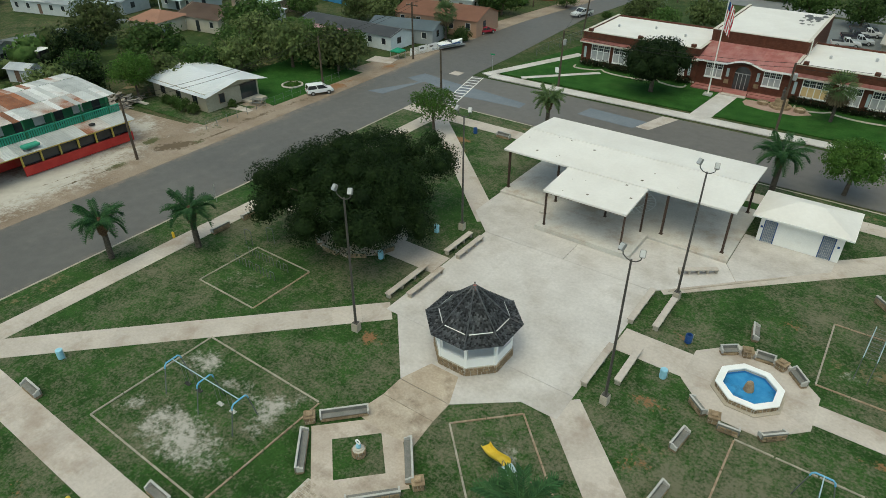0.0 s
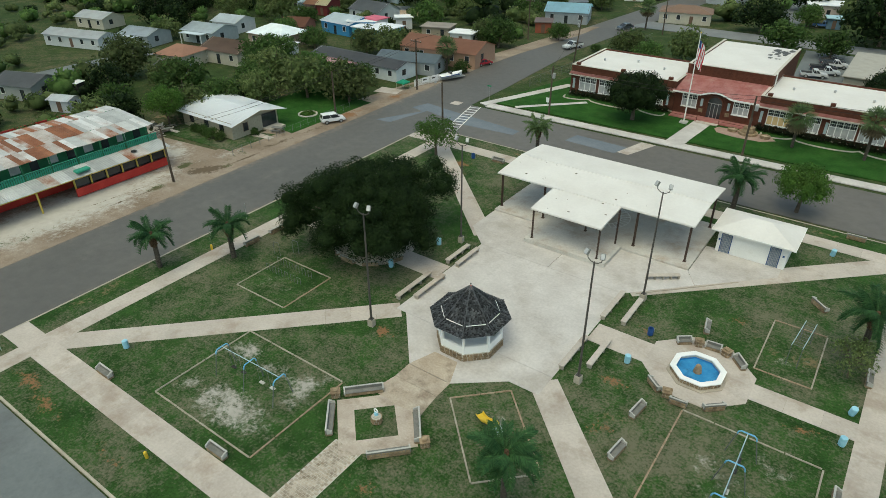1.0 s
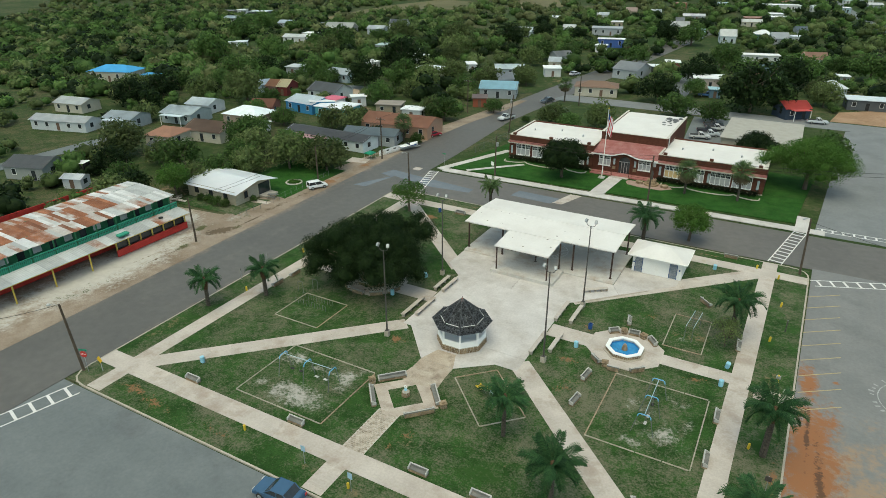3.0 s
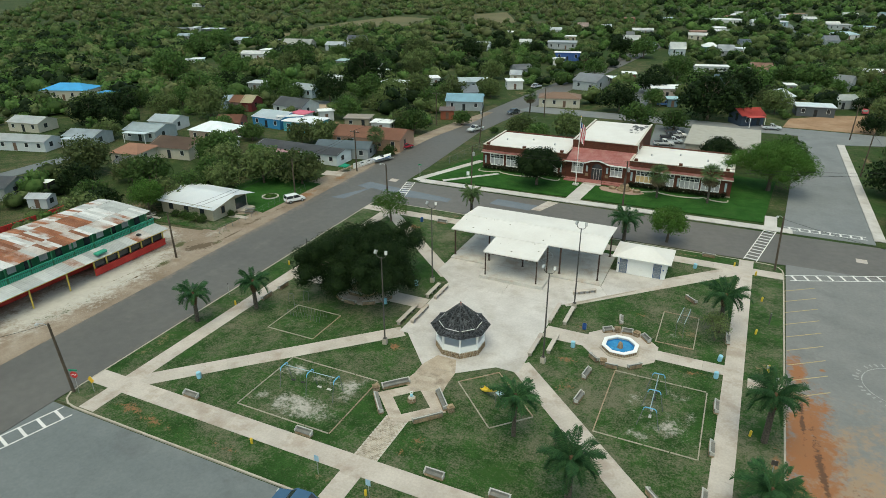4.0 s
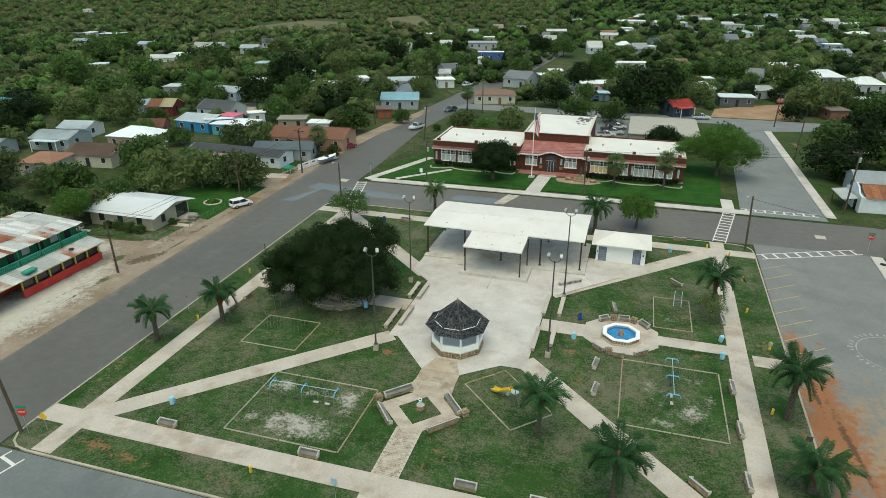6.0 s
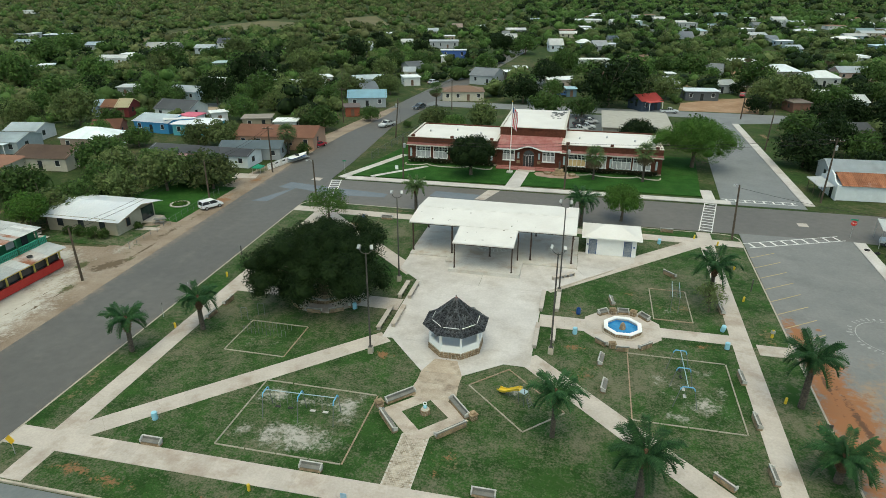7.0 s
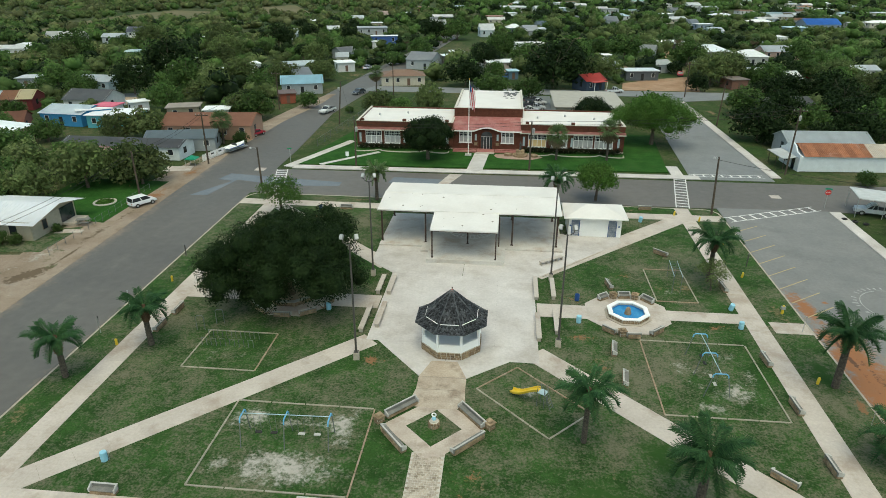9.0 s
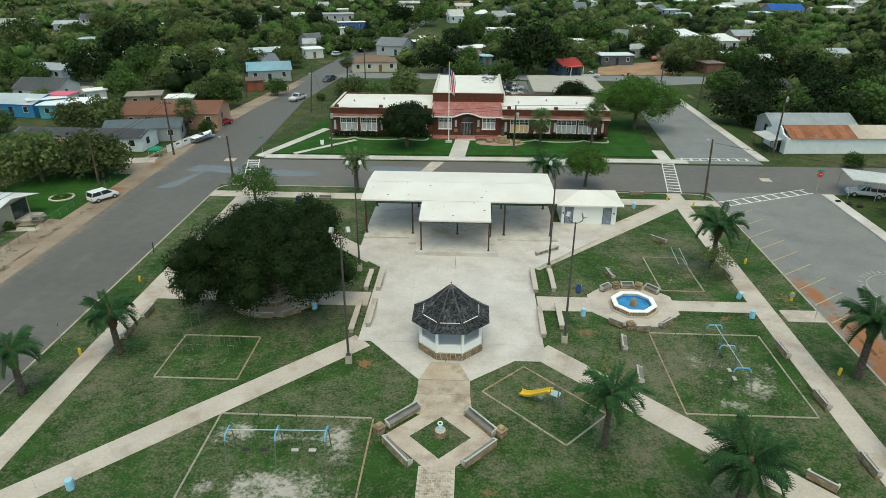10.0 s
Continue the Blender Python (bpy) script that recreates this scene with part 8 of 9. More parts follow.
house(25.8, 478.0, 6.9, 9, 3.0, WHITE, (0.66, 0.67, 0.66), 13.9, "gable", "white house far among trees", 1.4, False)
house(41.6, 481.9, 8.2, 9, 3.0, (0.4, 0.5, 0.55), (0.66, 0.67, 0.66), 13.8, "flat", "pale blue building far among trees", None, False)
house(46.2, 562.2, 6.5, 9, 3.0, WHITE, (0.55, 0.58, 0.6), 14.0, "flat", "pale-roofed town house far among trees", None, False)
house(11.7, 577.9, 7.8, 9, 3.2, WHITE, (0.66, 0.67, 0.66), 14.1, "flat", "pale-roofed town house far among trees", None, False)
house(63.4, 352.8, 6.7, 9, 2.8, (0.5, 0.52, 0.53), (0.3, 0.32, 0.35), 13.6, "gable", "house with grey gable roof", 2.4, False)
house(76.5, 464.1, 14.4, 10, 3.2, (0.4, 0.42, 0.42), (0.4, 0.4, 0.4), 13.8, "flat", "long grey roofs among trees", None, False)
house(108.3, 416.1, 8.4, 9, 3.0, GREY, (0.66, 0.67, 0.66), 13.7, "flat", "house with flat white roof", None, False)
house(149.9, 512.8, 10.5, 10, 4.2, WHITE, (0.66, 0.67, 0.66), 13.9, "gable", "large white house far off", 1.8, False)
house(156.0, 490.2, 12.6, 9, 3.0, (0.5, 0.48, 0.46), (0.55, 0.58, 0.6), 13.8, "gable", "long pale-roofed house far off", 1.5, False)
house(153.1, 562.8, 6.7, 9, 3.0, (0.5, 0.26, 0.2), (0.5, 0.3, 0.25), 14.0, "flat", "pink house far among trees", None, False)
house(124.8, 467.0, 6.5, 8, 2.8, GREY, (0.3, 0.32, 0.34), 13.8, "gable", "small far house with dark roof", 1.6, False)
house(110.3, 332.4, 8.9, 6, 2.9, (0.3, 0.36, 0.42), (0.66, 0.67, 0.66), 13.5, "flat", "house with long white roof", None, False)
house(105.2, 292.1, 7.1, 8, 2.8, (0.42, 0.5, 0.54), (0.5, 0.55, 0.58), 13.5, "gable", "pale blue house with metal roof", 1.5, False)
house(107.6, 346.7, 5.8, 8, 2.8, GREY, (0.3, 0.34, 0.38), 13.5, "gable", "small far house with slate roof", 1.6, False)
# walls painted near-black for the shade inside an open front
house(70.1, 232.2, 10.3, 7, 3.2, (0.1, 0.1, 0.1), (0.66, 0.67, 0.66), 13.4, "flat", "house with long white roof and porch, dark walls painting open shade", None, True)
house(78.7, 203.2, 13.0, 9, 2.9, (0.3, 0.28, 0.25), (0.54, 0.58, 0.6), 13.3, "hip", "stone house with pale hipped roof", 2.1, False)
house(88.2, 189.0, 10.3, 9, 2.9, (0.44, 0.44, 0.42), (0.54, 0.56, 0.55), 6.4, "hip", "pale grey house with hipped roof", 2.0, False)
house(104.3, 206.9, 13.1, 8, 2.9, (0.44, 0.31, 0.27), (0.48, 0.52, 0.55), 7.1, "gable", "pinkish house with pale metal roof", 1.7, False)
house(122.9, 260.8, 7.5, 7, 3.0, WHITE, (0.66, 0.67, 0.66), 13.4, "flat", "white two-tone house in a yard", None, True)
house(152.1, 313.6, 10.2, 7, 3.0, (0.2, 0.3, 0.36), (0.48, 0.6, 0.66), 13.5, "flat", "house with pale blue roof", None, False)
house(52.1, 166.7, 9.2, 6, 2.8, GREY, (0.5, 0.52, 0.5), 27.0, "gable", "house with weathered pale metal roof", 1.1, False)
# solid walls coloured near-black to paint the shadow beneath an open roof
house(43.9, 151.5, 9.7, 6, 2.7, (0.1, 0.11, 0.12), (0.5, 0.55, 0.57), 7.5, "flat", "wide pale carport roof on dark walls that paint the shade below", None, False)
house(27.9, 132.0, 6.6, 6, 2.9, (0.04, 0.06, 0.09), (0.42, 0.08, 0.07), 34.8, "gable", "dark blue house with faded red roof", 1.4, True)
house(54.2, 202.0, 5.6, 9, 2.9, GREY, (0.34, 0.36, 0.37), -17.2, "gable", "grey gabled cottage in a yard", 1.9, False)
house(66.7, 172.9, 4.6, 4, 2.3, (0.25, 0.09, 0.06), (0.5, 0.53, 0.55), 26.6, "gable", "small shed with pale roof", 1.0, False)
house(81.3, 160.6, 6.0, 4, 2.4, (0.35, 0.35, 0.34), (0.66, 0.67, 0.66), 13.2, "flat", "white porch roof beside a house", None, False)
house(83.9, 142.0, 3.7, 7, 2.9, (0.42, 0.46, 0.48), (0.66, 0.67, 0.66), 13.3, "gable", "white cottage beside trees", 1.5, False)
house(68.6, 104.7, 11.5, 7, 2.5, (0.24, 0.2, 0.17), (0.13, 0.135, 0.14), 13.1, "gable", "long low house with dark grey roof", 1.1, False)
house(67.9, 138.3, 4.8, 6, 2.6, (0.22, 0.11, 0.08), (0.18, 0.15, 0.13), 13.2, "flat", "brown house under a spreading tree", None, False)
house(36.8, 166.8, 5.9, 7, 2.6, (0.33, 0.36, 0.36), (0.46, 0.49, 0.5), 35.0, "hip", "grey cottage with pale roof", 1.9, False)
house(38.8, 190.8, 3.0, 4, 2.5, GREY, (0.66, 0.67, 0.66), 13.3, "flat", "small white shed in a yard", None, False)
house(-89.81, 31.23, 4.82, 4.19, 2.3, (0.3, 0.38, 0.42), (0.2, 0.2, 0.19), 5, "gable", "small weathered blue-grey shack in a yard", 0.63, False, "shack")
house(-117.6, 42.0, 8.2, 7, 2.6, (0.33, 0.36, 0.36), (0.42, 0.47, 0.5), 12, "gable", "grey house with metal roof and porch", 1.0, True)
house(-174.23, 80.07, 15.31, 8.75, 3.28, CREAM, BLUER, 20, "hip", "cream house with bright blue roof", 1.75)
house(-161.15, 85.51, 5.47, 4.38, 2.41, CREAM, BLUER, 20, "flat", "small shed with bright blue roof")
house(171.85, 332.18, 18.64, 11.65, 3.5, (0.3, 0.36, 0.42), (0.05, 0.2, 0.5), 6, "gable", "barn with bright blue metal roof", 2.56)
house(112.61, 162.85, 8.63, 6.47, 2.59, WHITE, (0.55, 0.58, 0.6), 6, "gable", "white cottage with pale roof")
house(-98.6, 8.2, 8.5, 7.0, 2.69, (0.3, 0.31, 0.29), (0.16, 0.17, 0.18), 18, "gable", "grey-green house beyond a red fence")
house(-85.95, 9.54, 3.72, 2.69, 2.07, (0.5, 0.52, 0.53), (0.55, 0.57, 0.58), 20, "gable", "small white garden shed in a yard")
house(-128.08, 33.41, 15.85, 5.28, 2.54, (0.55, 0.57, 0.57), (0.5, 0.52, 0.53), 15, "gable", "white trailer house among trees")
house(-144.41, 46.45, 9.61, 6.41, 2.56, CREAM, (0.5, 0.52, 0.52), 10, "gable", "cream cottage among trees")
# behind the school: a tan metal hall
t = thing("box_trailer", "black box trailer with a white roof", "trailer", -94.0, 15.6, -0.12, 20)
part("body", box(B(), -2.6, 2.6, -1.1, 1.1, 0.5, 2.3, None, 0.03), M["black"], t)
part("roof", box(B(), -2.65, 2.65, -1.15, 1.15, 2.3, 2.4, None, 0.02), M["white_paint"], t, "white roof")
for sx in (-0.6, 0.3):
    for sy in (-1.12, 1.12):
        part("wheel", lathe(B(), [(0.3, -0.1), (0.32, 0), (0.3, 0.1)], 12, pose(sx, sy, 0.32, 90, 0, 0)), M["black"], t)
frng = random.Random(91)
far_roofs = ((0.66, 0.67, 0.66), (0.58, 0.6, 0.61), (0.7, 0.7, 0.68), (0.4, 0.43, 0.46), (0.62, 0.62, 0.6), (0.2, 0.21, 0.22), (0.3, 0.17, 0.11), (0.66, 0.66, 0.64))
far_walls = (WHITE, CREAM, GREY, WHITE, (0.36, 0.42, 0.46), TAN)
made = 0
while made < 48:
    x, y = frng.uniform(-70, 300), frng.uniform(330, 620)
    w = frng.uniform(7, 15)
    if x < -20 - (470 - y) * 0.3 or x > 40 + y * 0.55 or abs(x - 40) < 16 or any((x - a) ** 2 + (y - c) ** 2 < (q + w * 0.6 + 2) ** 2 for a, c, q in FOOT):
        continue
    made += 1
    i = frng.randrange(8)
    house(x, y, w, frng.uniform(5.5, 8), frng.uniform(2.4, 3.0), far_walls[i % 6], far_roofs[i], frng.uniform(0, 18), ("gable", "gable", "flat", "hip")[made % 4], ("pale-roofed town house far among trees", "small far house with %s roof" % ("dark" if i in (5, 6) else "pale"))[made % 2])
house(29.4, 101.5, 19.5, 14.8, 3.2, (0.42, 0.39, 0.32), (0.4, 0.375, 0.32), 90, "flat", "tan metal hall behind the school", None, False, "metal_hall")


# ---- the corner shed and carport ----
def corner_shed():
    g = thing("corner_store", "white block store with rusted metal roof and false front", "building", 52.36, 58.44, -0.1, 3)
    g.matrix_world = g.matrix_world @ Matrix.Scale(1.035, 4)
    part("wall", prism(B(), rect(0, 19.0, 0, 6.5), 0, 2.45), wall_mat((0.66, 0.7, 0.72)), g)
    for k in range(16):
        for a0, z0, a1, z1, in ((-0.3, 2.45, 3.3, 3.8), (6.8, 2.45, 3.3, 3.8)):
            xa, xb = 0.6 + 1.17 * k, 0.6 + 1.17 * (k + 1)
            b = B()
            for j in range(4):
                p, q = xa + (xb - xa) * j / 4, xa + (xb - xa) * (j + 1) / 4
                m = (p + q) / 2
                quad(b, (p, a0, z0), (m, a0, z0 + 0.05), (m, a1, z1 + 0.05), (p, a1, z1))
                quad(b, (m, a0, z0 + 0.05), (q, a0, z0), (q, a1, z1), (m, a1, z1 + 0.05))
            part("roof_sheet", b, M["rustred" if k < 9 else "dusty"], g)
    ff = prism(B(), [(-0.2, 0), (6.7, 0), (6.7, 2.6), (5.4, 2.9), (4.6, 3.7), (3.3, 4.1), (2.0, 3.7), (1.2, 2.9), (-0.2, 2.6)], -0.12, 0.12, pose(0, 0, 0, 90, 0, 90))
    part("false_front", ff, wall_mat((0.68, 0.71, 0.72)), g, "stepped white false front")
    part("awning", box(B(), -2.4, -0.1, 0.2, 6.0, 2.2, 2.3, pose(0, 0, 0, 0, -6, 0)), M["zinc"], g)
    for y in (0.4, 3.2, 5.8):
        part("awning_post", rod(B(), (-2.2, y, 0), (-2.2, y, 2.1), 0.05, None, 6), M["wood_pole"], g)
    part("door", box(B(), -0.2, -0.12, 1.2, 2.1, 0, 1.95), M["glass"], g)
    part("window", box(B(), -0.2, -0.12, 3.6, 5.0, 0.8, 1.8), M["glass"], g)
    return g


M["dusty"] = surf("dusty_tan_sheet", (0.38, 0.33, 0.27), (0.46, 0.41, 0.34), 0.8, 0.6, 0.15, 10, (0.3, 0.2, 0.14), 0.4, 0.5, 0.56, fine=0.1, rnd=0.1)
corner_shed()
house(61.27, 68.09, 14.47, 6.2, 2.69, GREY, (0.42, 0.46, 0.48), 3, "gable", "grey metal workshop behind the store", 1.34, False, "workshop")
cp = thing("carport", "flat grey metal carport on thin posts", "carport", 55.03, 38.65, -0.1, -12)
part("roof", box(B(), -3.4, 3.4, -2.6, 2.6, 2.5, 2.62, pose(0, 0, 0, 0, 3, 0)), M["zinc"], cp)
for x in (-3.2, 0, 3.2):
    for y in (-2.4, 2.4):
        part("post", rod(B(), (x, y, 0), (x, y, 2.5), 0.05, None, 6), M["galv"], cp)
for x in (49.6, 50.6, 51.6):
    t = thing("tyre_stack", "old black tyre lying beside a drive", "tyre", x, 35.8 - (x - 49.6) * 0.8, -0.1, 0, "old tyres")
    part("tyre", lathe(B(), [(0.2, 0), (0.36, 0.05), (0.36, 0.2), (0.2, 0.25), (0.2, 0.0)], 12), M["black"], t)


# ---- vehicles ----
PAINT = {}


def paint(c):
    if c not in PAINT:
        PAINT[c] = surf("car_paint", c, tuple(v * 0.92 for v in c), 2, 0.25, 0, fine=0.02, spec=0.5)
    return PAINT[c]


def car(x, y, rz, c, style="sedan", label="parked car", L=4.3, name="car", size=1.0):
    """A vehicle whose nose points along +x."""
    t = thing(name, label, "vehicle", x, y, -0.12, rz, "vehicles")
    t.matrix_basis = t.matrix_basis @ Matrix.Scale(size, 4)
    h, W2 = (L / 2), 0.86
    if style == "pickup":
        body, cab = [(-h, 0.42), (h, 0.42), (h, 0.82), (h * 0.42, 0.98), (-h, 0.98)], [(-h * 0.12, 0.97), (h * 0.44, 0.97), (h * 0.2, 1.52), (-h * 0.08, 1.55)]
    elif style == "van":
        body, cab = [(-h, 0.4), (h, 0.4), (h, 0.78), (h * 0.62, 0.98), (-h, 1.0)], [(-h * 0.98, 0.99), (h * 0.62, 0.97), (h * 0.25, 1.6), (-h * 0.9, 1.6)]
    else:
        body, cab = [(-h, 0.4), (h, 0.4), (h, 0.72), (h * 0.5, 0.88), (-h * 0.95, 0.9)], [(-h * 0.72, 0.88), (h * 0.45, 0.87), (h * 0.12, 1.38), (-h * 0.48, 1.38)]
    m = pose(0, W2, 0, 90, 0, 0)
    b = prism(B(), body, 0, 2 * W2, m)
    bmesh.ops.bevel(b, geom=b.edges[:], offset=0.07, segments=2, affect="EDGES")
    bd = part("body", b, paint(c), t)
    m2 = pose(0, W2 - 0.1, 0, 90, 0, 0)
    gl = prism(B(), cab, 0, 2 * W2 - 0.2, m2)
    cabin = part("glazing", gl, M["glass"], t, "dark tinted glass")
    top = [(p[0] * 0.94, p[1]) for p in cab[2:]]
    b = B()
    box(b, cab[3][0] - 0.02, cab[2][0] + 0.02, -W2 + 0.1, W2 - 0.1, cab[2][1] - 0.03, cab[2][1] + 0.05, None, 0.03)
    part("roof", b, paint(c), cabin)
    for s in (-1, 1):
        b = B()
        yy = s * (W2 - 0.1)
        for p, q in ((cab[0], cab[3]), (cab[1], cab[2]), (((cab[0][0] + cab[1][0]) / 2, cab[0][1]), ((cab[2][0] + cab[3][0]) / 2, cab[2][1]))):
            rod(b, (p[0], yy, p[1]), (q[0], yy, q[1]), 0.045, None, 5)
        part("side_frame", b, paint(c), cabin)
    if style == "pickup":
        part("bed", box(B(), -h + 0.1, -h * 0.16, -W2 + 0.12, W2 - 0.12, 0.985, 0.995), M["black"], t)
    for s in (-1, 1):
        for xx in (-h * 0.6, h * 0.62):
            w = part("wheel", lathe(B(), [(0.2, -0.1), (0.33, -0.1), (0.35, 0.0), (0.33, 0.1), (0.2, 0.1)], 14, pose(xx, s * (W2 - 0.06), 0.35, 90, 0, 0)), M["black"], t)
            part("rim", lathe(B(), [(0.2, -0.02), (0.2, 0.02)], 10, pose(xx, s * (W2 + 0.04), 0.35, 90, 0, 0)), M["galv"], w)
        part("headlight", box(B(), h - 0.06, h + 0.02, s * 0.6 - 0.16, s * 0.6 + 0.16, 0.6, 0.74), M["palewin"], t)
        part("tail_light", box(B(), -h - 0.02, -h + 0.05, s * 0.68 - 0.1, s * 0.68 + 0.1, 0.62, 0.84), M["red_sign"], t)
    part("bumper", box(B(), h - 0.02, h + 0.08, -W2 + 0.05, W2 - 0.05, 0.38, 0.52), M["galv"], t)
    return t


car(-46.82, 31.66, 60, (0.8, 0.81, 0.81), "van", "white minivan parked on the dirt verge", 4.15, "minivan", 0.88)
car(-45.8, 73.09, 70, (0.4, 0.03, 0.05), "sedan", "dark red car parked beside a house", 4.24, "car", 0.88)
car(-37.49, 96.11, 250, (0.62, 0.63, 0.62), "pickup", "white pickup driving on the street", 4.93, "pickup_truck")
car(-35.59, 120.5, 248, (0.06, 0.07, 0.08), "sedan", "dark car driving on the street", 4.56)
car(54.41, 38.24, 160, (0.62, 0.64, 0.64), "pickup", "white pickup parked under a carport", 4.68, "pickup_truck")
car(-2.26, -27.39, 184, (0.05, 0.11, 0.19), "sedan", "dark blue car parked by the front kerb", 4.26)
for k in range(5):
    car(9.1 + 1.3 * (k % 2) + 0.3 * k, 101.0 + 3.2 * k, 15, ((0.6, 0.61, 0.61), (0.55, 0.58, 0.6), (0.05, 0.05, 0.06), (0.62, 0.62, 0.62), (0.08, 0.09, 0.1))[k], "pickup", "pickup parked behind the school", 4.6, "pickup_truck")
car(3.22, 150.29, 5, (0.1, 0.2, 0.45), "pickup", "blue pickup in a yard", 4.82, "pickup_truck")
car(-7.24, 151.81, 20, (0.4, 0.5, 0.55), "sedan", "pale blue car in a yard", 4.39)
car(32.58, 129.49, 10, (0.6, 0.62, 0.64), "pickup", "white pickup before a red-roofed house", 4.74, "pickup_truck")
car(57.39, 162.07, 80, (0.4, 0.05, 0.06), "sedan", "red car in a dirt yard", 4.36)
car(60.8, 150.19, 20, (0.05, 0.05, 0.06), "pickup", "black pickup in a dirt yard", 4.76, "pickup_truck")
car(69.14, 203.95, 10, (0.45, 0.08, 0.06), "pickup", "red pickup in a dirt yard", 4.89, "pickup_truck")
car(95.49, 160.75, 60, (0.35, 0.04, 0.05), "van", "dark red van beside trees", 4.54, "minivan")
car(-42.57, 165.56, 70, (0.6, 0.6, 0.67), "sedan", "white car on the far street", 4.68)
t = thing("motorboat", "white and blue motorboat on a trailer", "boat", -45.38, 61.11, 0, 70)
b = B()
secs = [(-2.3, 0.75, 0.5), (-0.5, 0.85, 0.55), (1.2, 0.7, 0.65), (2.2, 0.3, 0.8), (2.6, 0.04, 0.92)]
for (x0, w0, z0), (x1, w1, z1) in zip(secs, secs[1:]):
    for s in (-1, 1):
        quad(b, (x0, 0, 0.28), (x1, 0, 0.28 + (z1 - 0.5) * 0.4), (x1, s * w1, z1 + 0.35), (x0, s * w0, z0 + 0.35))
    quad(b, (x0, -w0, z0 + 0.35), (x1, -w1, z1 + 0.35), (x1, w1, z1 + 0.35), (x0, w0, z0 + 0.35))
part("hull", b, M["white_paint"], t)
part("stripe", box(B(), -2.3, 1.6, -0.88, 0.88, 0.78, 0.84), M["navy"], t)
part("windscreen", box(B(), 0.1, 0.2, -0.6, 0.6, 0.95, 1.35, pose(0, 0, 0, 0, -10, 0)), M["glass"], t)
part("trailer", box(B(), -2.2, 3.0, -0.5, 0.5, 0.2, 0.28), M["galv"], t)
t = thing("canopy_tent", "small dark green canopy tent beside a drive", "canopy", -48.85, 51.47)
part("cover", lathe(B(), [(1.3, 1.0), (1.25, 1.15), (0.1, 1.6)], 4, None, math.pi / 4), M["green_sign"], t)
for s in (-0.85, 0.85):
    for u in (-0.85, 0.85):
        part("leg", rod(B(), (s, u, -0.1), (s, u, 1.1), 0.03, None, 5), M["galv"], t)
t = thing("yard_banner", "white printed banners tied to a picket fence", "banner", -47.05, 55.74, 0, 75)
for k in range(2):
    part("banner", box(B(), -0.8 + 2.0 * k, 0.8 + 2.0 * k, -0.03, 0.0, 0.4, 1.3), M["white_paint"], t)
    part("print_bar", box(B(), -0.6 + 2.0 * k, 0.2 + 2.0 * k, -0.04, -0.03, 0.75, 1.0), M["pole"], t)
pf = thing("picket_fence", "white picket fence along a yard", "fence", -48.06, 53.6, 0, 75)
for k in range(40):
    part("picket", box(B(), 0.22 * k, 0.22 * k + 0.14, -0.02, 0.02, -0.1, 1.1), M["white_paint"], pf)
t = thing("picnic_table", "grey picnic table before a cottage", "table", -50.48, 23.76, -0.12, 20)
part("tabletop", box(B(), -0.8, 0.8, -0.4, 0.4, 0.68, 0.74), M["bench"], t)
for s in (-0.65, 0.65):
    part("bench_seat", box(B(), -0.8, 0.8, s - 0.13, s + 0.13, 0.4, 0.45), M["bench"], t)
for x in (-0.6, 0.6):
    part("leg_frame", tube(B(), [(x, -0.6, 0), (x, -0.15, 0.68), (x, 0.15, 0.68), (x, 0.6, 0)], 0.04, 5), M["bench"], t)
sheet("drive_slab", [(-52.36, 20.35), (-49.03, 20.96), (-49.17, 21.89), (-52.41, 21.8)], ROAD_Z + 0.06, M["concrete"], "short concrete walk to a cottage", "paving")
sheet("drive_slab", [(-52.12, 47.23), (-47.8, 48.25), (-48.4, 50.82), (-52.64, 50.23)], ROAD_Z + 0.06, M["concrete"], "concrete drive beside a mobile home", "paving")
sheet("cottage_lawn", [(-62.46, 27.16), (-48.3, 24.48), (-48.38, 42.31), (-63.02, 42.44)], ROAD_Z + 0.02, M["lush"], "shaded green side lawn", "lawn")
sheet("cottage_lawn", [(-64.09, 14.21), (-50.11, 14.78), (-49.93, 22.93), (-64.2, 17.3)], ROAD_Z + 0.03, M["grass"], "patchy green front lawn", "lawn")
b = B()
for k in range(16):
    y = 14.0 + 1.6 * k
    rod(b, (-48.4 - 0.05 * k, y, -0.2), (-48.4 - 0.05 * k, y, 0.95), 0.03, None, 5)
for z in (0.3, 0.9):
    rod(b, (-48.4, 14.0, z), (-49.15, 38, z), 0.012, None, 4)
solid("wire_fence", b, M["galv_dark"], "thin wire fence along a yard", "fence", kind="structure")
cl = thing("chain_fence", "chain-link fence beside the school street", "fence", 0.02, -0.13)
for k in range(14):
    p, q = Vector((-31.1 + 0.36 * k, 65.6 + 3.4 * k, 0)), Vector((-31.1 + 0.36 * (k + 1), 65.6 + 3.4 * (k + 1), 0))
    part("post", rod(B(), (p.x, p.y, -0.1), (p.x, p.y, 1.5), 0.035, None, 6), M["galv_dark"], cl)
    b = B()
    rod(b, (p.x, p.y, 1.48), (q.x, q.y, 1.48), 0.02, None, 4)
    for j in range(9):
        u = p.lerp(q, j / 9)
        v = p.lerp(q, (j + 1) / 9)
        rod(b, (u.x, u.y, 0), (v.x, v.y, 1.48), 0.006, None, 3, False)
        rod(b, (v.x, v.y, 0), (u.x, u.y, 1.48), 0.006, None, 3, False)
    part("mesh_panel", b, M["galv_dark"], cl)


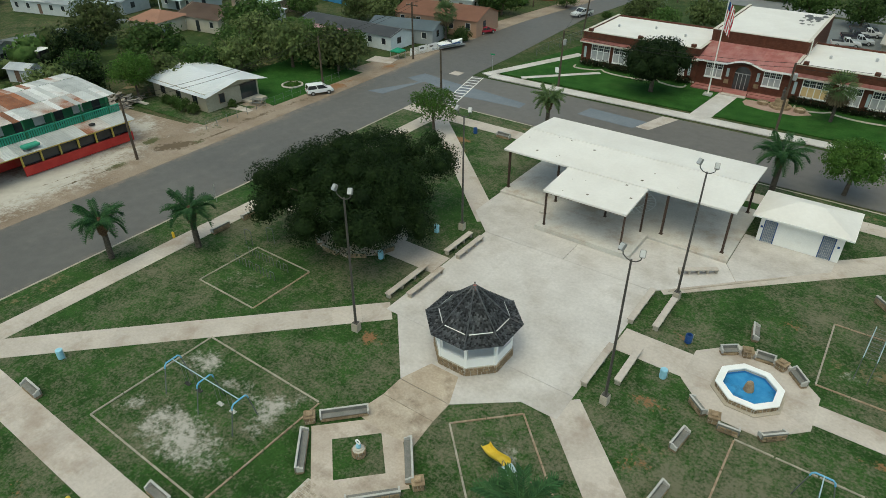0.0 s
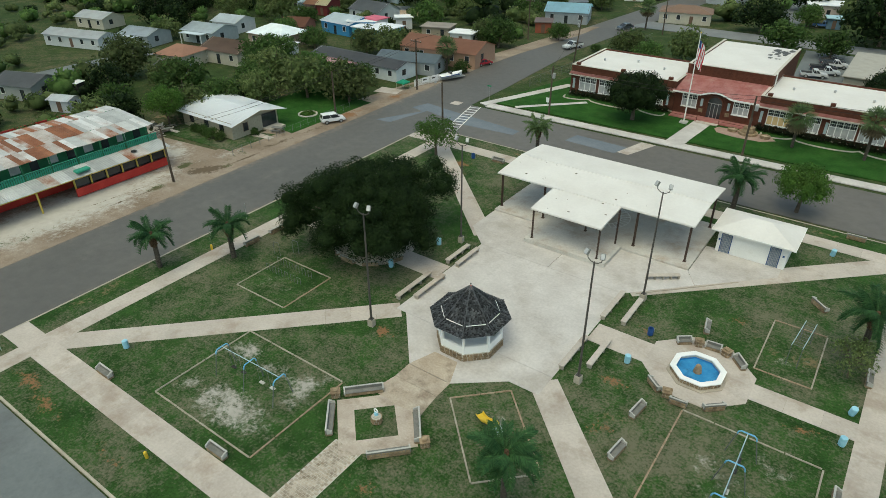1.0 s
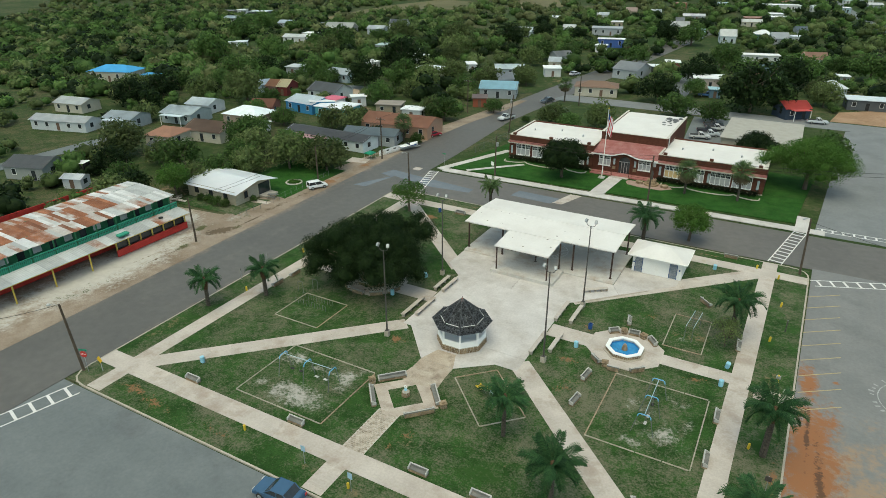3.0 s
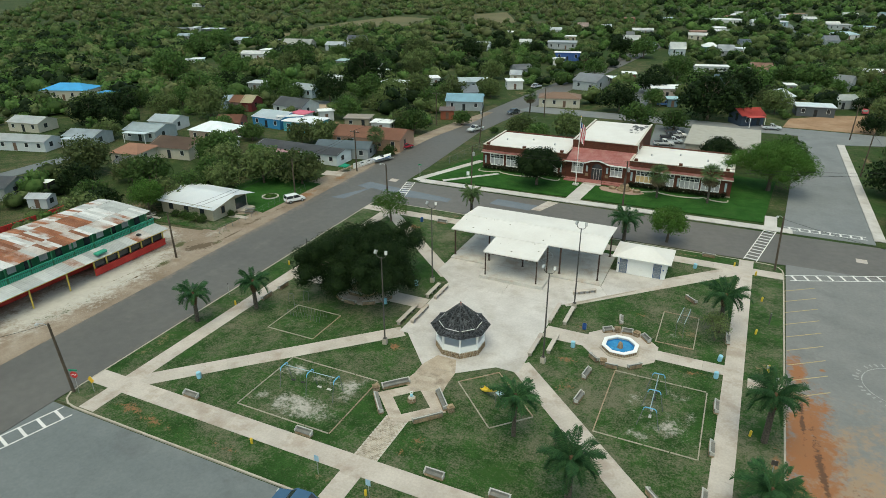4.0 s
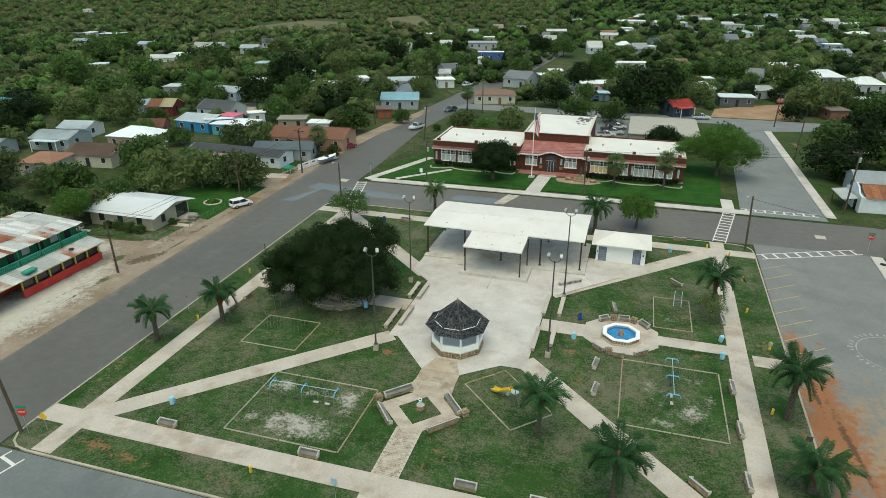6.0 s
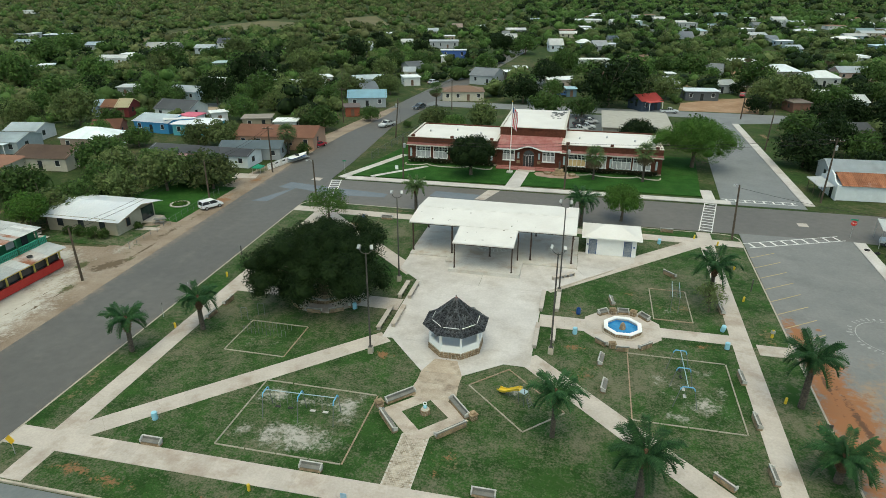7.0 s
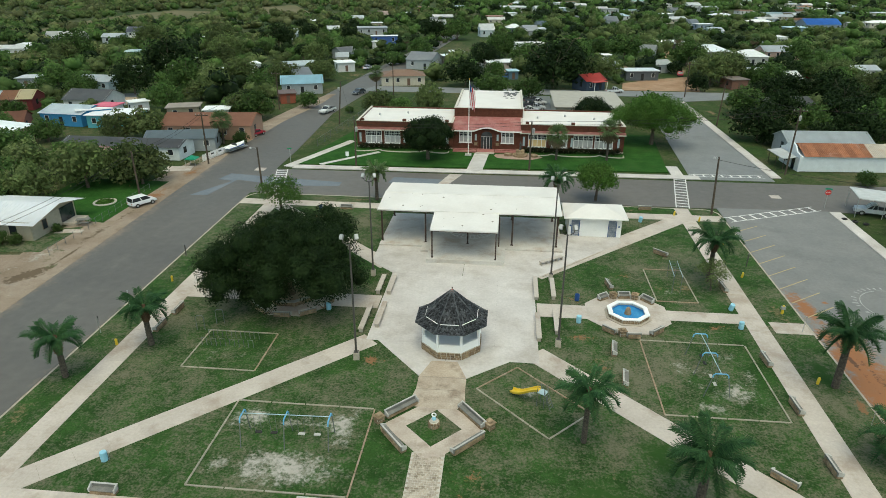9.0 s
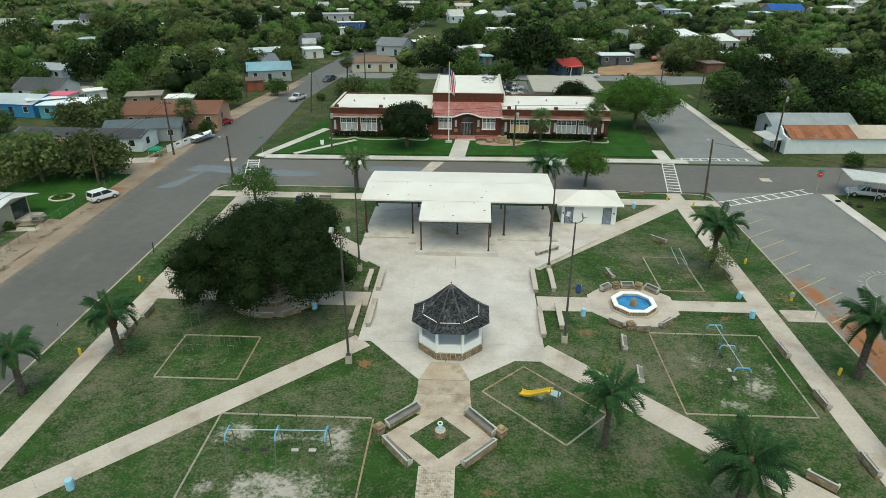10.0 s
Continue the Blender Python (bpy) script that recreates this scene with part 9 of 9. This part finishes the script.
# ---- town trees, scrub and far woods ----
sheet("street_west", [(-114.5, -40.04), (-109.5, -40.01), (-109.0, 31.15), (-107.6, 41.0), (-112.4, 41.0), (-113.6, 31.18)], ROAD_Z + 0.03, M["patch"], "narrow grey street between houses", "road")
sheet("street_west", [(-107.53, 106.12), (-81.07, 112.42), (-81.33, 118.19), (-107.87, 111.89)], ROAD_Z + 0.03, M["patch"], "narrow grey street between houses", "road")
sheet("street_west", [(-176.48, 91.49), (-122.81, 99.58), (-123.2, 105.32), (-179.45, 98.45)], ROAD_Z + 0.03, M["dirt"], "pale dirt street at the edge of town", "road")
sheet("country_road", [(-408.89, 239.98), (-323.81, 264.91), (-230.27, 257.28), (-231.23, 265.56), (-325.43, 274.81), (-413.64, 249.91)], ROAD_Z + 0.03, M["patch"], "pale country road through scrub", "road")
sheet("street_far", [(56.67, 358.46), (62.64, 358), (34, 640), (26, 640)], ROAD_Z + 0.03, M["patch"], "straight pale street running into the distance", "road")
sheet("street_north", [(-6.61, 132.44), (-1.15, 132.29), (-4.61, 194.72), (-11.39, 195)], ROAD_Z + 0.03, M["patch"], "narrow street behind the school", "road")
DIRT_YARD = [(37.4, 146.1), (49.0, 154.6), (62.4, 161.8), (56.3, 134.0), (35.4, 134.0)]
DRIVE = [(66.3, 237.4), (78.9, 240.4), (69.4, 199.5), (61.4, 197.6)]
DIRT_LOT = [(-100.0, 108.5), (-96.6, 114.7), (-85.2, 105.1), (-91.5, 97.2)]
DRY_STRIP = [(-250.2, 281.3), (-262.8, 343.2), (-268.0, 402.0), (-262.4, 463.9), (-216.2, 452.4), (-192.3, 383.9), (-229.6, 372.3), (-232.3, 308.7), (-236.4, 277.5)]
FAR_FIELD = [(-211.3, 508.1), (-193.9, 558.2), (-144.2, 443.0), (-161.4, 402.5)]
EAST_FIELD = [(209.4, 543.3), (243.0, 565.6), (290.0, 540.0), (224.6, 514.6), (196.1, 501.6)]
PADDOCK = [(-101.0, 395.6), (-83.0, 405.3), (-74.5, 363.8), (-92.0, 359.6)]
YARD = [(-48.8, 278.5), (-42.1, 291.7), (-36.4, 255.4), (-42.4, 249.2)]
OPEN = [DIRT_YARD, DRIVE, DIRT_LOT, DRY_STRIP, FAR_FIELD, EAST_FIELD, PADDOCK, YARD]
for pts, mat, label, cat in ((DIRT_YARD, "orange_dirt", "bare orange dirt yard behind a street", "ground"), (DRIVE, "orange_dirt", "bare orange dirt drive between houses", "ground"), (DIRT_LOT, "dirt", "bare tan lot between houses", "ground"),
                             (DRY_STRIP, "field", "narrow dry tan field beyond the houses", "field"), (FAR_FIELD, "field", "dry tan clearing in the far scrub", "field"), (EAST_FIELD, "field", "pale open field beyond the town", "field"), (PADDOCK, "weeds", "green paddock at the edge of town", "field"), (YARD, "weeds", "green yard between houses", "ground")):
    sheet("dry_field" if cat == "field" else "yard_ground", pts, ROAD_Z + 0.02, M[mat], label, cat)
sheet("school_yard", [(6.35, 93.54), (14.87, 96.7), (15.07, 122.63), (4.27, 122.92)], ROAD_Z + 0.03, M["patch"], "asphalt yard behind the school", "ground")
sheet("verge_north", [(-47.5, 66.5), (-45.4, 67.5), (-44.6, 86), (-41.9, 107), (-41.6, 120), (-43.6, 119), (-46.6, 104), (-49.2, 80)], ROAD_Z + 0.02, M["verge"], "bare dirt verge along the street by houses", "ground")
sheet("weedy_lot", [(47.61, 57.12), (52.13, 71.98), (55.56, 118.17), (48.15, 118.36)], ROAD_Z + 0.025, M["weeds"], "weedy roadside lot", "ground")

CLEAR = [(45.56, 58.27, 57.01, 120.65), (-116.35, -101.97, -40.04, 52.67), (-114.77, -102.6, 50.35, 79.08), (-81.02, -75.2, 16.32, 39.42), (-50.47, -30.46, -58.6, 165.84), (-34.69, 121.99, 35.62, 53.88), (-33.97, 49.38, 50.8, 127.4), (-35.93, 35.36, -58.48, 62.5), (32.11, 51.83, -57.73, 61.54), (-37.47, 66.66, 120.16, 136.82), (-68.38, -43.87, -39.71, 16.8), (-66.7, -47.96, 16.21, 27.71), (51.03, 72.59, 32.96, 69.83), (-79.88, -46.28, 50.8, 61.46)]


def inside(poly, x, y):
    hit = False
    for (xa, ya), (xb, yb) in zip(poly, poly[1:] + poly[:1]):
        if (ya > y) != (yb > y) and x < xa + (xb - xa) * (y - ya) / (yb - ya):
            hit = not hit
    return hit


def free(x, y, r):
    if any(a - r < x < b + r and c - r < y < d + r for a, b, c, d in CLEAR):
        return False
    if -44 < x - (y - 90) * 0.12 < -25 and y > 80 and y < 300:
        return False
    for a, b, c in FOOT:
        if (x - a) ** 2 + (y - b) ** 2 < (c * 0.72 + r * 0.75) ** 2:
            return False
        # yards lie open on the street side of the houses
        if abs(x - a) < c * 0.65 and b - c - (5.5 if b > 110 else 10.0) < y < b:
            return False
    return not any(inside(p, x, y) for p in OPEN)


rng = random.Random(77)
SHAPES = []
for k in range(7):
    hgt, spr = (5.0, 3.3) if k < 5 else (6.4, 4.4)
    cr = leaf_mesh("crown", clumps(hgt, spr, 100 + k, 13 + k, 0.1, 0.36), 1950 if k < 5 else 2750, 0.22, M[("leaf", "leaf", "midleaf", "midleaf", "oakleaf", "leaf", "oakleaf")[k]], 0.42, seed=200 + k)
    tk = bpy.data.meshes.new("trunk")
    bb = limbs(hgt, spr, 0.16, 4, 300 + k, 0.35)
    bb.to_mesh(tk)
    bb.free()
    tk.materials.append(M["bark"])
    SHAPES.append((cr, tk))
NAMES = ("mesquite_tree", "mesquite_tree", "hackberry_tree", "hackberry_tree", "live_oak", "mesquite_tree", "live_oak")
LABELS = ("olive green mesquite tree in a yard", "feathery olive mesquite tree beside houses", "mid green hackberry tree in a yard", "bushy green hackberry tree beside houses", "dark round live oak among houses", "wide olive mesquite tree in a yard", "large dark live oak among houses")


def town_tree(x, y, k, s):
    t = thing(NAMES[k], LABELS[k], "tree", x, y, -0.15, rng.uniform(0, 360), "town trees")
    for nm, me in (("crown", SHAPES[k][0]), ("trunk", SHAPES[k][1])):
        o = new(nm, me)
        o.parent = t
        o.matrix_basis = Matrix.Diagonal((s * rng.uniform(0.9, 1.15), s, s * rng.uniform(0.85, 1.1), 1))
    return t


PLACED = []


def try_tree(x, y, k, s, gap=0.62):
    r = (3.3 if k < 5 else 4.4) * s
    if not free(x, y, r * 0.5) or any((x - a) ** 2 + (y - b) ** 2 < (gap * (r + c)) ** 2 for a, b, c in PLACED):
        return False
    PLACED.append((x, y, r))
    town_tree(x, y, k, s)
    return True


# the belt along the west street and round the first houses
for x, y, k, s in ((-66.63, 25.83, 3, 0.99), (-51.82, 40.75, 1, 1.2), (-55.6, 42.91, 3, 1.2), (-59.15, 38.17, 0, 1.25), (-63.07, 44.04, 2, 1.05), (-70.39, 40.39, 0, 1.2), (-76.96, 44.18, 3, 1.16), (-63.69, 31.89, 1, 1.04), (-69.11, 35.08, 2, 1.04), (-67.04, 20.01, 1, 1.04), (-78.33, 27.26, 3, 1.15), (-82.16, 52.28, 2, 1.06), (-84.5, 28.5, 0, 1.0), (-72.39, 12.18, 4, 0.93), (-79.5, 15.5, 3, 0.9), (-88.5, 19.5, 6, 0.75), (-95.94, 27.9, 5, 1.05), (-25.83, 97.55, 1, 1.07), (-19.85, 92.96, 2, 0.96), (-13.99, 98.42, 1, 1.18), (34.89, 91.87, 3, 1.26), (59.7, 51.5, 3, 0.51), (57.48, 29.99, 6, 0.91), (55.15, 19.83, 4, 1.01), (57.26, 7.77, 6, 1), (62.79, 23.84, 3, 1.11),
                   (-101.7, 147.5, 6, 1.83), (-82.3, 118.2, 3, 1.65), (-93.4, 224.2, 6, 1.57), (-89.9, 258.5, 4, 1.43), (-109.3, 310.1, 4, 1.08), (-69.6, 252.4, 4, 1.39), (-65.3, 193.8, 3, 1.42), (-115.5, 106.5, 2, 0.98), (-176.2, 125.9, 3, 2.00), (-137.5, 103.3, 2, 1.93), (-137.0, 114.8, 4, 1.25), (-112.5, 80.3, 0, 1.70), (-95.0, 66.0, 2, 0.9), (-107.0, 127.5, 5, 0.80), (-61.4, 134.8, 0, 1.38), (-74.3, 135.2, 5, 1.21), (-74.6, 118.0, 1, 1.44), (-50.5, 140.8, 5, 0.85), (-51.3, 87.6, 3, 1.19), (-43.5, 101.0, 3, 0.75), (-32.3, 96.2, 2, 0.34), (-32.2, 266.8, 4, 1.84), (-20.9, 264.0, 2, 1.89), (-16.9, 439.5, 4, 1.25), (-7.7, 441.8, 4, 1.37), (16.4, 135.5, 6, 2.00), (-8.1, 136.0, 6, 1.25), (-0.1, 120.5, 2, 1.25), (9.3, 118.0, 2, 1.17), (25.1, 183.0, 3, 2.00), (37.1, 209.3, 2, 1.32), (9.7, 180.8, 3, 1.57), (0.6, 205.9, 2, 1.81), (-7.8, 202.1, 2, 0.99), (46.5, 201.6, 2, 2.00), (68.2, 151.5, 5, 1.35), (55.5, 135.0, 4, 0.9), (65.4, 186.9, 3, 1.76), (78.9, 146.4, 3, 1.45), (104.6, 194.8, 2, 1.53), (91.6, 157.0, 3, 1.25), (56.7, 166.0, 4, 0.81), (52.8, 79.2, 6, 1.15), (58.0, 103.0, 3, 1.44), (64.6, 99.8, 2, 0.98), (65.8, 86.7, 2, 1.07), (55.0, 76.2, 4, 0.98), (-107.8, 113.2, 2, 1.00), (-154.8, 137.7, 2, 1.76), (-217.6, 183.4, 2, 2.00), (-148.8, 170.4, 2, 2.00), (-234.5, 215.5, 3, 2.00), (-143.5, 212.2, 5, 1.42), (-106.6, 199.3, 5, 1.60), (-29.4, 198.7, 2, 1.47), (33.6, 151.6, 5, 0.97), (52.8, 193.9, 2, 0.92), (74.2, 146.2, 2, 0.97), (73.7, 121.7, 4, 1.3), (-57.5, 66.4, 4, 0.5), (-51.6, 66.6, 2, 0.55), (-46.2, 66.0, 3, 0.45), (-70.5, 50.0, 2, 0.75), (-57.0, 50.2, 3, 0.7), (70.5, 78.0, 6, 1.1), (74.0, 92.0, 4, 1.4), (61.0, 91.0, 6, 1.1), (80.0, 104.0, 6, 1.3), (66.0, 113.0, 4, 1.3), (83.0, 120.0, 6, 1.3), (62.5, 74.5, 4, 0.9), (78.0, 83.0, 2, 1.4)):
    s *= 1.05 if x < -44 and y < 72 else 1.0
    PLACED.append((x, y, (3.3 if k < 5 else 4.4) * s))
    town_tree(x, y, k, s)
count, tries = 0, 0
while count < 90 and tries < 20000:
    tries += 1
    y = 55 + 150 * rng.random() ** 1.1
    x = rng.uniform(-150, 115)
    if x < -44 and rng.random() < 0.16:
        y = rng.uniform(-10, 70)
    count += try_tree(x, y, rng.choice((0, 1, 2, 3, 3, 0, 4, 5, 6)), rng.uniform(0.85, 1.35))


def grove(name, label, mats, spots, lobes, cards, seed):
    """Far trees, joined: each a cluster of rounded leafy lobes with loose cards of foliage over them; too many to count."""
    g = np.random.RandomState(seed)
    cv, cf = ICO1_V, ICO1_F
    m = len(cv)
    for mi, mat in enumerate(mats):
        sp = np.repeat(np.array(spots[mi::len(mats)]), lobes, 0)
        n = len(sp)
        az, off = g.uniform(0, 2 * np.pi, n), g.uniform(0.15, 0.62, n)
        br = sp[:, 2] * g.uniform(0.42, 0.72, n)
        bh = br * g.uniform(0.62, 0.95, n)
        mid = np.stack([sp[:, 0] + sp[:, 2] * off * np.cos(az), sp[:, 1] + sp[:, 2] * off * np.sin(az), np.maximum(bh * 0.75, sp[:, 3] * g.uniform(0.5, 1.0, n) * (1.1 - 0.5 * off) - bh)], 1)
        rad = np.stack([br, br, bh], 1)
        body = mid[:, None] + cv[None] * g.uniform(0.68, 1.0, (n, m, 1)) * rad[:, None]
        k = n * cards
        d = g.normal(size=(k, 3))
        d /= np.linalg.norm(d, axis=1)[:, None]
        d[:, 2] = np.where(d[:, 2] < -0.35, -d[:, 2], d[:, 2])
        p = np.repeat(mid, cards, 0) + d * np.repeat(rad, cards, 0) * g.uniform(0.85, 1.16, (k, 1))
        nr = d + g.normal(scale=0.4, size=d.shape)
        nr /= np.linalg.norm(nr, axis=1)[:, None]
        tt = np.cross(nr, g.normal(size=d.shape))
        tt /= np.linalg.norm(tt, axis=1)[:, None]
        uu = np.cross(nr, tt)
        s = (np.repeat(sp[:, 2] * sp[:, 4], cards) * g.uniform(0.6, 1.3, k))[:, None]
        v = np.stack([p - tt * s - uu * s * 0.5, p + tt * s * 0.3 - uu * s * 0.7, p + tt * s, p + uu * s * 0.7], 1).reshape(-1, 3)
        faces = np.arange(len(v)).reshape(-1, 4).tolist() + (cf[None] + (len(v) + m * np.arange(n))[:, None, None]).reshape(-1, 3).tolist()
        me = bpy.data.meshes.new(name)
        me.from_pydata(np.concatenate([v, body.reshape(-1, 3)]).tolist(), [], faces)
        me.materials.append(M[mat])
        me.shade_smooth()
        tagged(new(name, me), label, "trees", "", "stuff")


spots, tries = [], 0
while len(spots) < 1250 and tries < 40000:
    tries += 1
    y = 60 + 330 * rng.random()
    x = rng.uniform(-190, 190)
    r = rng.choice((2.0, 2.6, 3.2, 3.8, 4.8)) * rng.uniform(0.85, 1.15)
    if x < -180 + y * 0.2 or not free(x, y, r * 0.6):
        continue
    if any((x - a) ** 2 + (y - b) ** 2 < (0.75 * (r + c)) ** 2 for a, b, c in PLACED):
        continue
    PLACED.append((x, y, r * 0.7))
    spots.append((x, y, r, r * rng.uniform(1.1, 1.6), 0.1))
tries = 0
while len(spots) < 1400 and tries < 14000:
    tries += 1
    x, y, r = rng.uniform(-185, -46), rng.uniform(-50, 95), rng.uniform(1.6, 3.5)
    if free(x, y, r * 0.6) and not any((x - a) ** 2 + (y - b) ** 2 < (0.58 * (r + c)) ** 2 for a, b, c in PLACED):
        PLACED.append((x, y, r * 0.7))
        spots.append((x, y, r, r * rng.uniform(1.1, 1.7), 0.1))
grove("town_woods", "mixed green trees between distant houses", ("leaf", "midleaf", "leaf", "midleaf", "oakleaf"), spots, 4, 32, 5)
west, east, near, fill = [], [], [], []
for k in range(8200):
    u = rng.random()
    y = 60 + 1500 * u ** 1.5 if rng.random() < 0.55 else 330 + 900 * rng.random()
    lim = 0.95 * (y + 70) + 90
    x = rng.uniform(-lim * 1.25, lim * 0.8)
    if abs(x + 10) < 185 and y < 385 and not x < -165 + y * 0.25:
        continue
    if x < 0 and y < 120 and x > -130:
        continue
    if any(abs(x - a) < c and b - 11 < y < b + c for a, b, c in FOOT) or any(inside(p, x, y) for p in OPEN):
        continue
    r = rng.uniform(2.6, 5.2) * (1 + y / 1400)
    if y < 260 and abs(x + 40) < 330:
        near.append((x, y, r, r * rng.uniform(0.75, 1.1), 0.14))
    else:
        (west if x < -0.12 * y else east).append((x, y, r, r * rng.uniform(0.75, 1.1), 0.17))
for k in range(1500):
    x, y, r = rng.uniform(-430, -140), rng.uniform(60, 340), rng.uniform(2.6, 4.8)
    if not (any(abs(x - a) < c + 1 and b - 11 < y < b + c for a, b, c in FOOT) or any(inside(p, x, y) for p in OPEN) or (x > -185 and y < 105)):
        fill.append((x, y, r, r * rng.uniform(0.75, 1.1), 0.16))
grove("thorn_thicket", "low olive green thicket at the edge of town", ("midleaf", "leaf", "midleaf", "oakleaf"), fill, 2, 14, 12)
grove("thorn_scrub", "dense olive thorn scrub behind the houses", ("leaf", "midleaf", "scrubleaf", "midleaf", "oakleaf"), near, 3, 26, 8)
grove("scrub_woods", "endless olive thorn scrub to the horizon", ("scrubleaf", "leaf", "scrubleaf", "leaf", "midleaf"), west, 2, 11, 9)
grove("far_woods", "dense dark green trees beyond the town", ("midleaf", "leaf", "midleaf", "oakleaf"), east, 2, 12, 11)
for x, y, h in ((-31.3, 122.8, 5.2), (61.1, 142.6, 5.0), (98.0, 219.5, 6.0), (-36.9, 213.0, 5.5), (-95.5, 218.8, 6.0), (69.7, 220.8, 6.0)):
    fan_palm(x, y, h)
